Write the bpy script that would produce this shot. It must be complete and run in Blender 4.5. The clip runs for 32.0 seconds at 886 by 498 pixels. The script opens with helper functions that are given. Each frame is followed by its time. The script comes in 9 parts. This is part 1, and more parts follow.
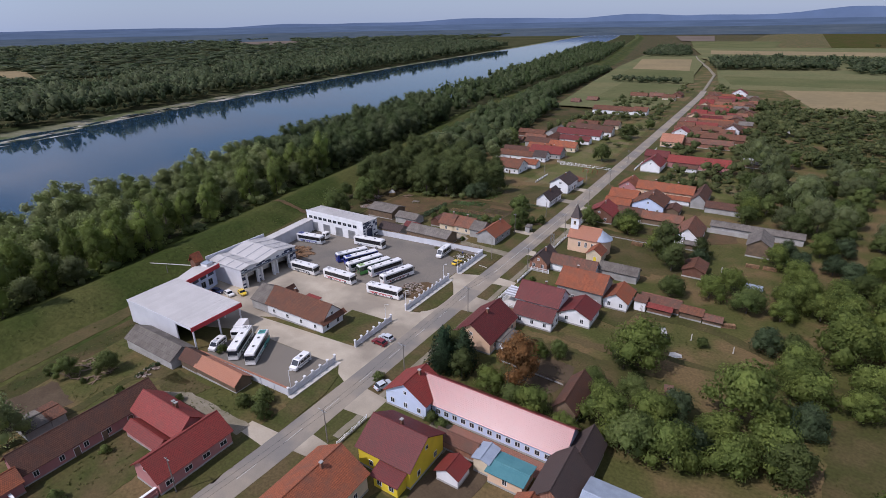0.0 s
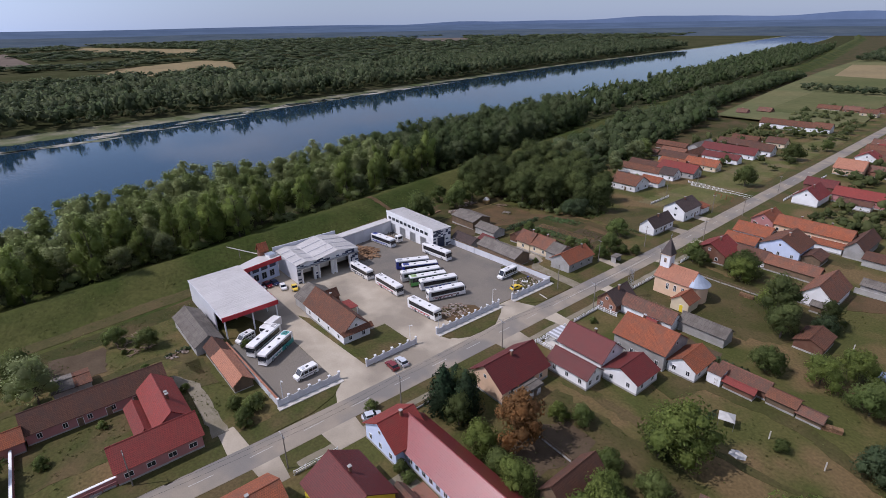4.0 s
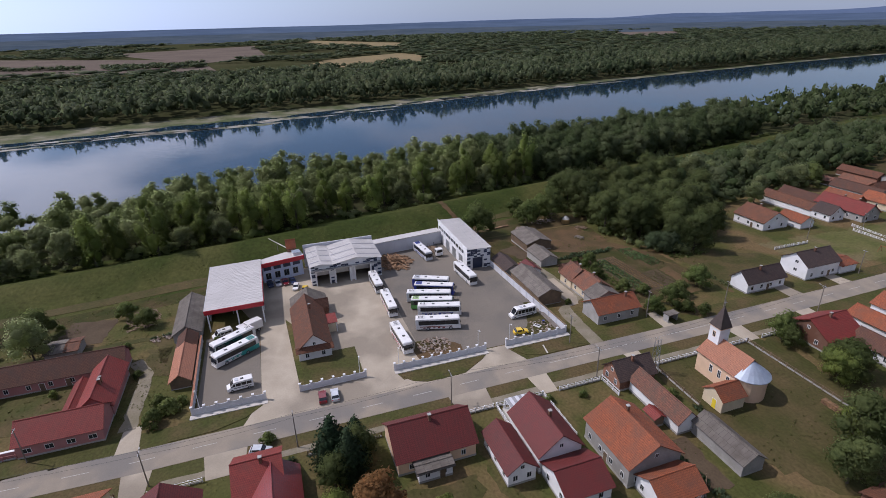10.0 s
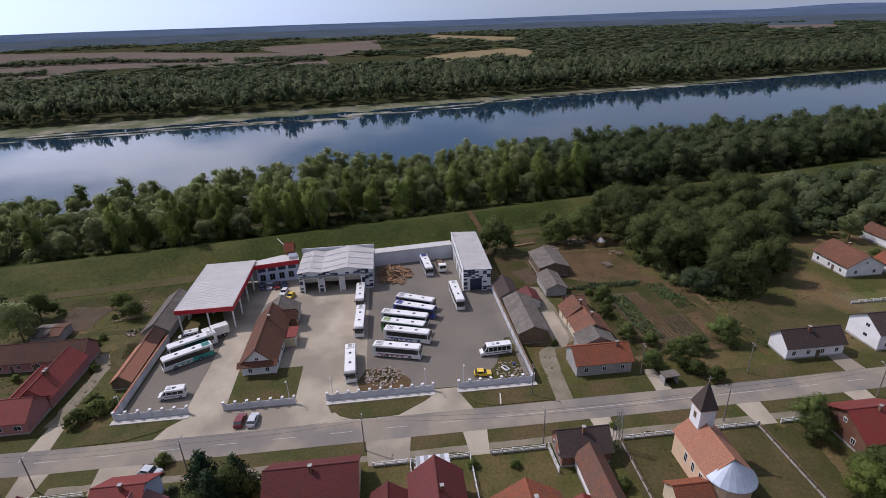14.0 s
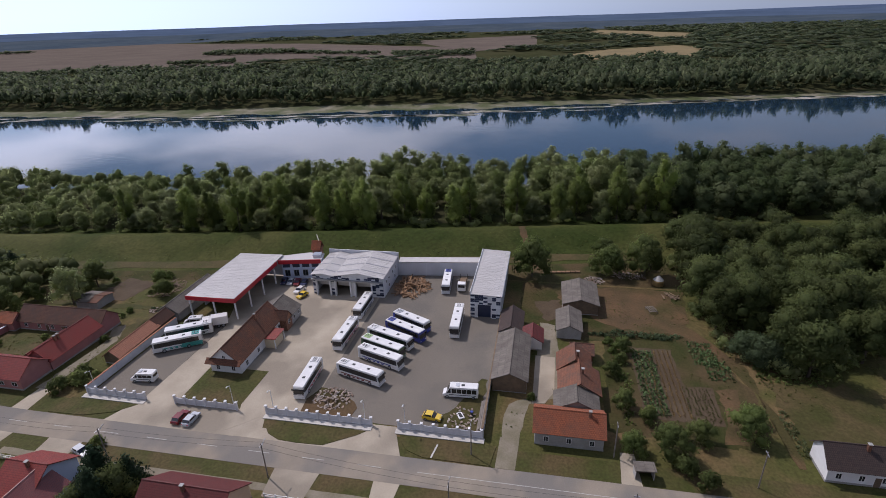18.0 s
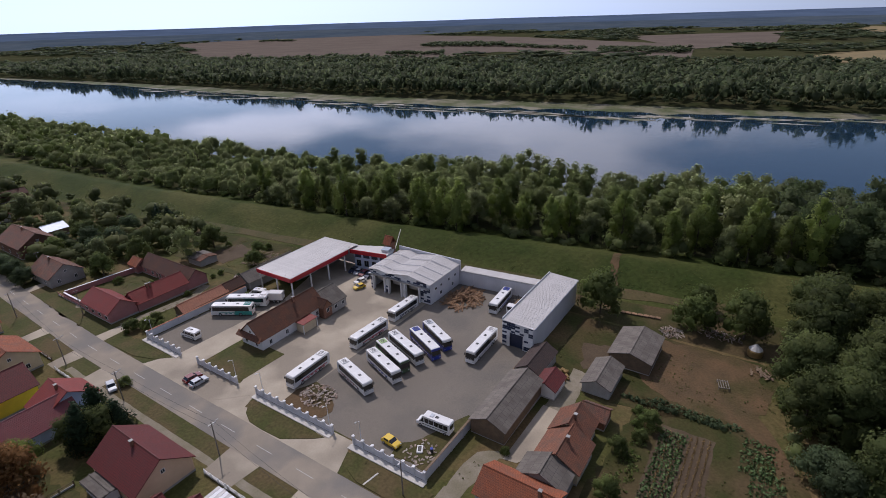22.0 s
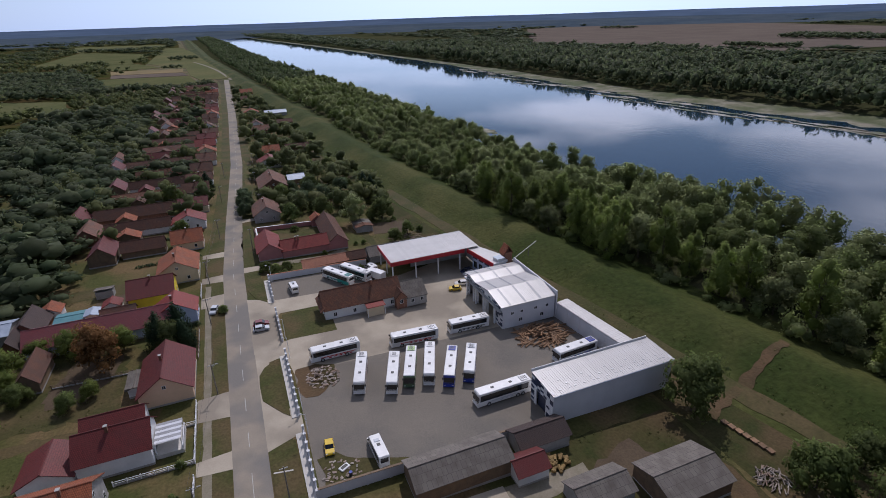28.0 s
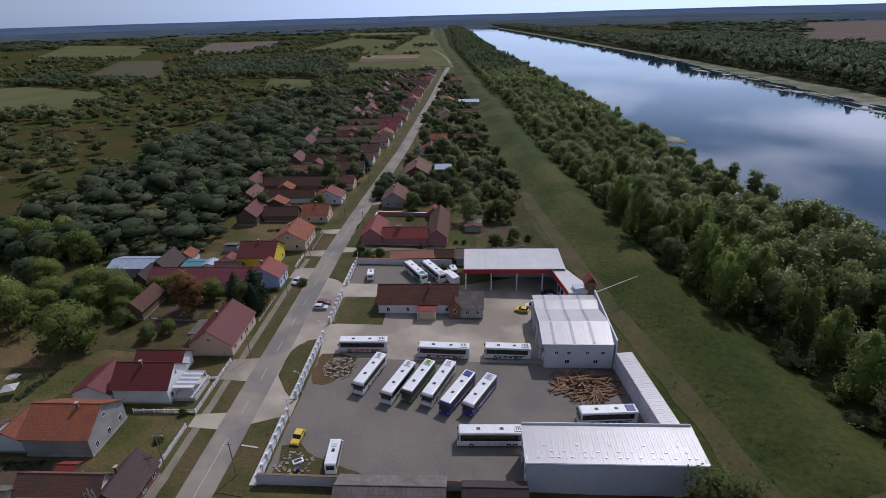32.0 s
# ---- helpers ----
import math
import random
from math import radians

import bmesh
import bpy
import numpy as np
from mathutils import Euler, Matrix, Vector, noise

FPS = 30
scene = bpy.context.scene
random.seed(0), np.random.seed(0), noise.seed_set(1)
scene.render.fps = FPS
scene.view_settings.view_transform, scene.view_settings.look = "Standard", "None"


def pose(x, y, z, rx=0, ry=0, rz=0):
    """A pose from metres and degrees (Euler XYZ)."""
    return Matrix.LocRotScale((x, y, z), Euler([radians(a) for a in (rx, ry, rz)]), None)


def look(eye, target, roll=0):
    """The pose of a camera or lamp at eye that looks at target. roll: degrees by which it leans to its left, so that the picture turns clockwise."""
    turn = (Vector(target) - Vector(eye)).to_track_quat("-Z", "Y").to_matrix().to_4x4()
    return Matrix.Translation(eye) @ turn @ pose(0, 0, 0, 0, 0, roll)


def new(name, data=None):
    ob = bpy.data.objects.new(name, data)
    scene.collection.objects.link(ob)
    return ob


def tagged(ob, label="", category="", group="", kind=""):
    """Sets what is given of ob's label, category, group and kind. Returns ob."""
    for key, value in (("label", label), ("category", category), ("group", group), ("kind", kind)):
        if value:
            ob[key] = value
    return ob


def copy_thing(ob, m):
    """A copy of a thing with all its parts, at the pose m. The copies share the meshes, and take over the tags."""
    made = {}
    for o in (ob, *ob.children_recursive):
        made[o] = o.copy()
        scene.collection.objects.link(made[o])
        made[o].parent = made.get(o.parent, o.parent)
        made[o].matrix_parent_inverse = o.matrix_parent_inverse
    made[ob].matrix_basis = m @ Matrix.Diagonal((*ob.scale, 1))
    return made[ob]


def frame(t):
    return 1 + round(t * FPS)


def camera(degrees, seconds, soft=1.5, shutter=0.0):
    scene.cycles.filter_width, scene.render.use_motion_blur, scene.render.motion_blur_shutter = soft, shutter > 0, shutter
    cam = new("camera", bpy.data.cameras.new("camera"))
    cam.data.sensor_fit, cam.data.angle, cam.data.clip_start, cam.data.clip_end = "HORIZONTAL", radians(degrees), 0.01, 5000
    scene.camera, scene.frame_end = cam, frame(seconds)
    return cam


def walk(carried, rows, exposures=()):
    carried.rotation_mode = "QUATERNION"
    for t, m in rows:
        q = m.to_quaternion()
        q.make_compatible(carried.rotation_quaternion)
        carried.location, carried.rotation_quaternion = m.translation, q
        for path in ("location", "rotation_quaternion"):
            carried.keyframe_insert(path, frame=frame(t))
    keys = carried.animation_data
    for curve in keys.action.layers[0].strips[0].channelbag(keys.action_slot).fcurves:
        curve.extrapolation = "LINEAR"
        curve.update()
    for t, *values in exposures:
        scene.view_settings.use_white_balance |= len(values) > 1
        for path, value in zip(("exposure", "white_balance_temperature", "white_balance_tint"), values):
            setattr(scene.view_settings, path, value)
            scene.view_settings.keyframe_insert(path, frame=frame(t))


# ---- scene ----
cam = camera(80.2, 32.0, 0.9)
METRES, EYE, TILT, LEAN, TURN = 304.0, 75.0, 0.0, 0.0, 33.0
ROWS = [
    (0.0, 0.0, 0.0, 0.0, -0.42, -23.31, 0.97),
    (0.5, 0.0112, 0.0075, -0.0002, 0.88, -23.29, 0.97),
    (1.0, 0.0226, 0.0149, -0.0002, 2.59, -23.3, 0.95),
    (1.5, 0.0341, 0.0221, -0.0005, 4.06, -23.26, 0.98),
    (2.0, 0.0449, 0.0295, -0.0002, 5.74, -23.29, 0.92),
    (2.5, 0.0559, 0.0369, -0.0003, 8.22, -23.25, 0.91),
    (3.0, 0.0664, 0.0447, -0.0003, 11.42, -23.26, 0.85),
    (3.5, 0.077, 0.053, -0.0004, 14.53, -23.25, 0.83),
    (4.0, 0.0873, 0.062, -0.0007, 17.24, -23.26, 0.81),
    (4.5, 0.0968, 0.0715, -0.0008, 19.75, -23.3, 0.8),
    (6.5, 0.1347, 0.114, -0.0019, 24.24, -23.39, 1.2),
    (7.0, 0.1441, 0.1247, -0.0021, 24.79, -23.41, 1.3),
    (7.5, 0.154, 0.1354, -0.0021, 25.82, -23.4, 1.38),
    (8.0, 0.164, 0.1462, -0.0019, 27.31, -23.41, 1.45),
    (8.5, 0.1739, 0.1569, -0.002, 29.62, -23.4, 1.42),
    (9.0, 0.1834, 0.1684, -0.0017, 32.68, -23.44, 1.34),
    (9.5, 0.1935, 0.1806, -0.002, 35.93, -23.41, 1.35),
    (10.0, 0.2023, 0.1932, -0.0019, 38.01, -23.47, 1.35),
    (10.5, 0.2105, 0.2065, -0.002, 39.9, -23.51, 1.38),
    (11.0, 0.2176, 0.22, -0.0021, 42.05, -23.53, 1.38),
    (11.5, 0.2245, 0.2342, -0.0022, 44.89, -23.54, 1.39),
    (12.0, 0.2307, 0.2487, -0.0023, 46.93, -23.56, 1.43),
    (12.5, 0.2364, 0.2636, -0.0023, 48.37, -23.59, 1.5),
    (13.0, 0.2413, 0.2788, -0.0022, 49.16, -23.64, 1.58),
    (13.5, 0.246, 0.2944, -0.0023, 49.95, -23.67, 1.66),
    (15.5, 0.262, 0.3579, -0.0016, 54.53, -23.76, 1.87),
    (16.0, 0.2658, 0.3745, -0.0016, 56.6, -23.78, 1.89),
    (16.5, 0.2692, 0.3911, -0.0017, 59.17, -23.77, 1.88),
    (17.0, 0.2722, 0.4078, -0.0017, 61.98, -23.74, 1.86),
    (17.5, 0.2747, 0.4235, -0.0019, 64.76, -23.71, 1.8),
    (18.0, 0.2769, 0.4399, -0.0015, 67.82, -23.73, 1.75),
    (18.5, 0.2789, 0.4566, -0.0015, 70.94, -23.69, 1.76),
    (19.0, 0.2795, 0.473, -0.0013, 73.74, -23.7, 1.67),
    (19.5, 0.2799, 0.49, -0.0013, 76.52, -23.7, 1.68),
    (20.0, 0.2793, 0.5062, -0.0014, 79.27, -23.7, 1.67),
    (20.5, 0.278, 0.5227, -0.0014, 82.0, -23.69, 1.65),
    (21.0, 0.2761, 0.5392, -0.0019, 84.74, -23.66, 1.65),
    (21.5, 0.2734, 0.5551, -0.0019, 87.42, -23.66, 1.63),
    (22.0, 0.2699, 0.5711, -0.0018, 90.17, -23.68, 1.65),
    (22.5, 0.2655, 0.5863, -0.002, 92.85, -23.71, 1.58),
    (23.0, 0.2606, 0.602, -0.0023, 95.42, -23.7, 1.65),
    (23.5, 0.255, 0.617, -0.0027, 97.93, -23.71, 1.66),
    (24.0, 0.2485, 0.6319, -0.0027, 100.46, -23.75, 1.68),
    (24.5, 0.2413, 0.6465, -0.0028, 102.56, -23.79, 1.71),
    (26.5, 0.2083, 0.7007, -0.0032, 114.41, -23.81, 1.78),
    (27.0, 0.1977, 0.7133, -0.0032, 118.15, -23.85, 1.79),
    (27.5, 0.1865, 0.7251, -0.0032, 121.69, -23.88, 1.75),
    (28.0, 0.1743, 0.7363, -0.0029, 124.86, -23.94, 1.72),
    (28.5, 0.1613, 0.747, -0.0032, 126.9, -23.98, 1.74),
    (29.0, 0.1481, 0.7569, -0.0032, 128.9, -24.02, 1.75),
    (29.5, 0.1346, 0.7659, -0.003, 131.76, -24.04, 1.72),
    (30.0, 0.121, 0.7743, -0.0027, 135.81, -24.06, 1.64),
    (30.5, 0.1063, 0.7821, -0.0025, 139.87, -24.08, 1.59),
    (31.0, 0.0912, 0.7892, -0.0024, 143.47, -24.09, 1.55),
    (31.5, 0.0758, 0.7954, -0.0023, 147.04, -24.1, 1.51),
    (32.0, 0.0594, 0.8013, -0.0022, 149.68, -24.13, 1.51),
]
walk(cam, [(t, pose(0, 0, EYE, TILT, LEAN, TURN) @ pose(METRES * x, METRES * y, METRES * z, 90 + pitch, roll, yaw)) for t, x, y, z, yaw, pitch, roll in ROWS],
     [(0.0, 0.05, 5920, 22), (11.0, -0.08, 6070, 22), (20.0, -0.26, 6170, 22), (25.0, -0.38, 6120, 21), (32.0, -0.44, 5800, 20)])

# ---- light ----
SUN_DIR = Vector((-0.40, -0.68, 1.0)).normalized()
world = bpy.data.worlds.new("world")
scene.world = world
world.use_nodes = True
wn = world.node_tree.nodes
sky = wn.new("ShaderNodeTexSky")
sky.sky_type, sky.sun_disc = "NISHITA", False
sky.sun_elevation = math.asin(SUN_DIR.z)
sky.sun_rotation = math.atan2(SUN_DIR.x, SUN_DIR.y)
sky.air_density, sky.dust_density, sky.ozone_density = 1.0, 0.4, 2.0
wn["Background"].inputs[1].default_value = 0.090
wl = world.node_tree.links


def world_math(op, a, b):
    x = wn.new("ShaderNodeMath")
    x.operation = op
    for i, v in enumerate((a, b)):
        if isinstance(v, float):
            x.inputs[i].default_value = v
        else:
            wl.new(v, x.inputs[i])
    return x.outputs[0]


# thin broken cloud, drawn on a flat layer overhead, and pale haze low over the horizon
way = wn.new("ShaderNodeTexCoord").outputs["Generated"]
axes = wn.new("ShaderNodeSeparateXYZ")
wl.new(way, axes.inputs[0])
height = world_math("MAXIMUM", axes.outputs[2], 0.02)
flat = wn.new("ShaderNodeCombineXYZ")
wl.new(world_math("DIVIDE", axes.outputs[0], height), flat.inputs[0])
wl.new(world_math("DIVIDE", axes.outputs[1], height), flat.inputs[1])
cloud = wn.new("ShaderNodeTexNoise")
cloud.inputs["Scale"].default_value, cloud.inputs["Detail"].default_value = 0.55, 6.0
drift = wn.new("ShaderNodeMapping")
drift.inputs["Location"].default_value = (21.9, -34.0, 20.5)
wl.new(flat.outputs[0], drift.inputs[0])
wl.new(drift.outputs[0], cloud.inputs["Vector"])
cover = wn.new("ShaderNodeMapRange")
for i, v in ((1, 0.41), (2, 0.60), (3, 0.0), (4, 0.85)):
    cover.inputs[i].default_value = v
wl.new(cloud.outputs["Fac"], cover.inputs[0])
low = wn.new("ShaderNodeMapRange")
for i, v in ((1, 0.05), (2, 0.15), (3, 0.0), (4, 1.0)):
    low.inputs[i].default_value = v
wl.new(axes.outputs[2], low.inputs[0])
covered = world_math("MULTIPLY", cover.outputs[0], low.outputs[0])
haze = wn.new("ShaderNodeMapRange")
for i, v in ((1, 0.0), (2, 0.20), (3, 0.80), (4, 0.0)):
    haze.inputs[i].default_value = v
wl.new(axes.outputs[2], haze.inputs[0])
# cloud and haze shine more towards the sun
towards = wn.new("ShaderNodeVectorMath")
towards.operation = "DOT_PRODUCT"
wl.new(way, towards.inputs[0])
towards.inputs[1].default_value = SUN_DIR
shine = world_math("ADD", world_math("MULTIPLY", world_math("POWER", world_math("MAXIMUM", towards.outputs["Value"], 0.0), 2.0), 4.0), 0.56)
clouded, hazed = wn.new("ShaderNodeMix"), wn.new("ShaderNodeMix")
for x, f, c in ((clouded, covered, (7.4, 7.7, 8.3, 1)), (hazed, haze.outputs[0], (5.8, 7.6, 10.4, 1))):
    x.data_type = "RGBA"
    wl.new(f, x.inputs[0])
    lit = wn.new("ShaderNodeVectorMath")
    lit.operation = "SCALE"
    lit.inputs[0].default_value = c[:3]
    wl.new(shine, lit.inputs["Scale"])
    wl.new(lit.outputs[0], x.inputs[7])
wl.new(sky.outputs[0], clouded.inputs[6])
wl.new(clouded.outputs[2], hazed.inputs[6])
wl.new(hazed.outputs[2], wn["Background"].inputs[0])
sun = new("sun", bpy.data.lights.new("sun", "SUN"))
sun.data.energy, sun.data.angle, sun.data.color = 3.28, radians(0.55), (1.0, 0.95, 0.87)
sun.matrix_world = look((0, 0, 300), Vector((0, 0, 300)) - SUN_DIR)


# ---- materials ----
def mat(name, c1, c2=None, rough=0.8, s1=0.15, s2=3.0, fine=0.25, bump=0.2, dist=0.05, metal=0.0, spec=0.4, rand=0.0,
        island=0.0, c3=None, s3=0.02, lo=0.35, hi=0.65, coat=0.0, tone=False):
    """A surface with a broad change of colour, a fine grain and a relief, at real size in the world."""
    m = bpy.data.materials.new(name)
    m.use_nodes = True
    n, l = m.node_tree.nodes, m.node_tree.links
    b = n["Principled BSDF"]
    b.inputs["Roughness"].default_value = rough
    b.inputs["Metallic"].default_value = metal
    b.inputs["Specular IOR Level"].default_value = spec
    b.inputs["Coat Weight"].default_value = coat
    geo = n.new("ShaderNodeNewGeometry")
    c2 = c2 or tuple(0.8 * v for v in c1)

    def noisy(scale, detail=4.0):
        t = n.new("ShaderNodeTexNoise")
        t.inputs["Scale"].default_value, t.inputs["Detail"].default_value = scale, detail
        l.new(geo.outputs["Position"], t.inputs["Vector"])
        return t.outputs["Fac"]

    def ramp(src, a, z):
        r = n.new("ShaderNodeMapRange")
        r.inputs[1].default_value, r.inputs[2].default_value = a, z
        l.new(src, r.inputs[0])
        return r.outputs[0]

    def mixed(fac, a, z):
        x = n.new("ShaderNodeMix")
        x.data_type = "RGBA"
        l.new(fac, x.inputs[0])
        for i, v in ((6, a), (7, z)):
            if isinstance(v, tuple):
                x.inputs[i].default_value = (*v, 1)
            else:
                l.new(v, x.inputs[i])
        return x.outputs[2]
    if tone:
        kind = n.new("ShaderNodeAttribute")
        kind.attribute_name = "tone"
        col = mixed(kind.outputs["Fac"], c1, c2)
    else:
        col = mixed(ramp(noisy(s1), lo, hi), c1, c2)
    if c3:
        col = mixed(ramp(noisy(s3, 3.0), 0.45, 0.62), col, c3)
    grain = noisy(s2, 5.0)
    value = n.new("ShaderNodeMath")
    value.operation = "MULTIPLY_ADD"
    value.inputs[1].default_value, value.inputs[2].default_value = 2 * fine, 1 - fine
    l.new(grain, value.inputs[0])
    last = value.outputs[0]
    for amount, src in ((rand, "object"), (island, "island")):
        if amount:
            source = n.new("ShaderNodeObjectInfo").outputs["Random"] if src == "object" else geo.outputs["Random Per Island"]
            a = n.new("ShaderNodeMath")
            a.operation = "MULTIPLY_ADD"
            a.inputs[1].default_value, a.inputs[2].default_value = 2 * amount, 1 - amount
            l.new(source, a.inputs[0])
            p = n.new("ShaderNodeMath")
            p.operation = "MULTIPLY"
            l.new(a.outputs[0], p.inputs[0])
            l.new(last, p.inputs[1])
            last = p.outputs[0]
    hsv = n.new("ShaderNodeHueSaturation")
    l.new(last, hsv.inputs["Value"])
    l.new(col, hsv.inputs["Color"])
    l.new(hsv.outputs[0], b.inputs["Base Color"])
    if bump:
        bp = n.new("ShaderNodeBump")
        bp.inputs["Strength"].default_value, bp.inputs["Distance"].default_value = bump, dist
        l.new(grain, bp.inputs["Height"])
        l.new(bp.outputs[0], b.inputs["Normal"])
    return m


def tiles(name, c1, c2, moss=(0.09, 0.075, 0.055), wide=0.30, high=0.36, worn=0.55, rough=0.8, bump=0.6):
    """Roof tiles in courses: x along the eave, y up the slope of each roof side."""
    m = bpy.data.materials.new(name)
    m.use_nodes = True
    n, l = m.node_tree.nodes, m.node_tree.links
    b = n["Principled BSDF"]
    b.inputs["Roughness"].default_value = rough
    b.inputs["Specular IOR Level"].default_value = 0.3
    co = n.new("ShaderNodeTexCoord").outputs["Object"]
    br = n.new("ShaderNodeTexBrick")
    br.inputs["Scale"].default_value = 1.0
    br.inputs["Brick Width"].default_value, br.inputs["Row Height"].default_value = wide, high
    br.inputs["Mortar Size"].default_value, br.inputs["Mortar Smooth"].default_value = 0.035, 0.6
    br.inputs["Color1"].default_value, br.inputs["Color2"].default_value = (*c1, 1), (*c2, 1)
    br.inputs["Mortar"].default_value = (*[0.5 * v for v in c2], 1)
    l.new(co, br.inputs["Vector"])
    geo = n.new("ShaderNodeNewGeometry")
    ns = n.new("ShaderNodeTexNoise")
    ns.inputs["Scale"].default_value, ns.inputs["Detail"].default_value = 0.45, 6.0
    l.new(geo.outputs["Position"], ns.inputs["Vector"])
    r = n.new("ShaderNodeMapRange")
    r.inputs[1].default_value, r.inputs[2].default_value, r.inputs[4].default_value = 0.42, 0.72, worn
    l.new(ns.outputs["Fac"], r.inputs[0])
    x = n.new("ShaderNodeMix")
    x.data_type = "RGBA"
    l.new(r.outputs[0], x.inputs[0])
    l.new(br.outputs["Color"], x.inputs[6])
    x.inputs[7].default_value = (*moss, 1)
    ob = n.new("ShaderNodeObjectInfo")
    v = n.new("ShaderNodeMath")
    v.operation = "MULTIPLY_ADD"
    v.inputs[1].default_value, v.inputs[2].default_value = 0.3, 0.85
    l.new(ob.outputs["Random"], v.inputs[0])
    h = n.new("ShaderNodeHueSaturation")
    l.new(v.outputs[0], h.inputs["Value"])
    l.new(x.outputs[2], h.inputs["Color"])
    l.new(h.outputs[0], b.inputs["Base Color"])
    bp = n.new("ShaderNodeBump")
    bp.inputs["Strength"].default_value, bp.inputs["Distance"].default_value = bump, 0.04
    bp.invert = True
    l.new(br.outputs["Fac"], bp.inputs["Height"])
    l.new(bp.outputs[0], b.inputs["Normal"])
    return m


def glassy(name, c, rough=0.08, spec=0.6):
    m = bpy.data.materials.new(name)
    m.use_nodes = True
    b = m.node_tree.nodes["Principled BSDF"]
    b.inputs["Base Color"].default_value = (*c, 1)
    b.inputs["Roughness"].default_value, b.inputs["Specular IOR Level"].default_value = rough, spec
    return m


M = {}
M["plain"] = mat("plain_grass", (0.058, 0.065, 0.018), (0.078, 0.074, 0.024), s1=0.07, s2=1.6, fine=0.58, c3=(0.132, 0.092, 0.043), s3=0.06, bump=0.6, dist=0.2, spec=0.08)
M["scrub"] = mat("scrub_ground", (0.039, 0.050, 0.014), (0.057, 0.057, 0.019), s1=0.05, s2=0.7, fine=0.45, c3=(0.068, 0.052, 0.023), s3=0.02, bump=0.7, dist=0.3, spec=0.00)
M["far_land"] = mat("far_land", (0.040, 0.045, 0.020), (0.060, 0.058, 0.030), s1=0.006, s2=0.05, fine=0.4, bump=0, spec=0.00)
M["dyke"] = mat("dyke_grass", (0.031, 0.045, 0.010), (0.045, 0.056, 0.014), s1=0.08, s2=0.8, fine=0.55, bump=0.9, dist=0.35, c3=(0.070, 0.072, 0.022), s3=0.03, spec=0.05)
M["shingle"] = mat("river_shingle", (0.36, 0.33, 0.275), (0.19, 0.18, 0.13), s1=0.12, s2=0.6, fine=0.4, c3=(0.10, 0.11, 0.06), s3=0.06, spec=0.12)
M["bank"] = mat("bank_soil", (0.032, 0.040, 0.017), (0.055, 0.052, 0.028), s1=0.05, s2=1.0, fine=0.4, spec=0.00)
M["sand"] = mat("river_sand", (0.22, 0.20, 0.145), (0.082, 0.092, 0.038), s1=0.045, s2=0.3, fine=0.4, c3=(0.066, 0.082, 0.030), s3=0.03, spec=0.12)
M["lawn"] = mat("lawn", (0.049, 0.056, 0.015), (0.070, 0.064, 0.022), s1=0.18, s2=1.8, fine=0.55, bump=0.7, dist=0.12, c3=(0.092, 0.068, 0.031), s3=0.10, spec=0.10)
M["dry"] = mat("dry_grass", (0.088, 0.067, 0.030), (0.061, 0.055, 0.020), s1=0.16, s2=1.6, fine=0.5, bump=0.6, dist=0.12, c3=(0.051, 0.052, 0.016), s3=0.09, spec=0.10)
M["soil"] = mat("bare_soil", (0.070, 0.049, 0.030), (0.092, 0.067, 0.042), s1=0.2, s2=2.5, fine=0.35, bump=0.5, dist=0.08, spec=0.12)
M["weedy"] = mat("weedy_grass", (0.038, 0.044, 0.014), (0.056, 0.050, 0.019), s1=0.22, s2=1.8, fine=0.45, bump=0.7, dist=0.12, c3=(0.082, 0.059, 0.030), s3=0.08, spec=0.05)
M["clay"] = mat("brown_earth", (0.119, 0.074, 0.038), (0.084, 0.057, 0.030), s1=0.18, s2=2.0, fine=0.4, bump=0.8, dist=0.15, c3=(0.059, 0.051, 0.019), s3=0.07, spec=0.1)
M["asphalt"] = mat("worn_asphalt", (0.240, 0.207, 0.163), (0.278, 0.237, 0.185), rough=0.85, s1=0.25, s2=5.0, fine=0.14, bump=0.15, c3=(0.182, 0.167, 0.148), s3=0.09, spec=0.12)
M["gravel"] = mat("crushed_gravel", (0.142, 0.129, 0.111), (0.185, 0.162, 0.133), rough=0.9, s1=0.12, s2=4.0, fine=0.35, bump=0.6, c3=(0.173, 0.152, 0.125), s3=0.05, spec=0.12)
M["concrete"] = mat("pale_concrete", (0.410, 0.355, 0.275), (0.345, 0.297, 0.228), rough=0.85, s1=0.18, s2=3.0, fine=0.14, bump=0.15, c3=(0.256, 0.220, 0.171), s3=0.07, spec=0.12)
M["green"] = mat("open_village_grass", (0.082, 0.088, 0.026), (0.112, 0.104, 0.038), s1=0.12, s2=1.2, fine=0.45, bump=0.6, dist=0.12, c3=(0.132, 0.106, 0.052), s3=0.06, spec=0.10)
M["kerb"] = mat("kerb_concrete", (0.55, 0.52, 0.47), (0.45, 0.43, 0.39), s1=0.6, s2=6, fine=0.15)
M["paint"] = mat("road_paint", (0.46, 0.45, 0.42), (0.34, 0.33, 0.30), s1=1.5, s2=9, fine=0.25, bump=0)
M["path"] = mat("dirt_path", (0.23, 0.20, 0.15), (0.17, 0.15, 0.10), s1=0.3, s2=3, fine=0.25, spec=0.12)
M["ploughed"] = mat("ploughed_field", (0.122, 0.099, 0.082), (0.146, 0.119, 0.097), s1=0.01, s2=0.12, fine=0.2, bump=0, spec=0.00)
M["stubble"] = mat("stubble_field", (0.23, 0.18, 0.10), (0.19, 0.155, 0.09), s1=0.015, s2=0.15, fine=0.2, bump=0, spec=0.00)
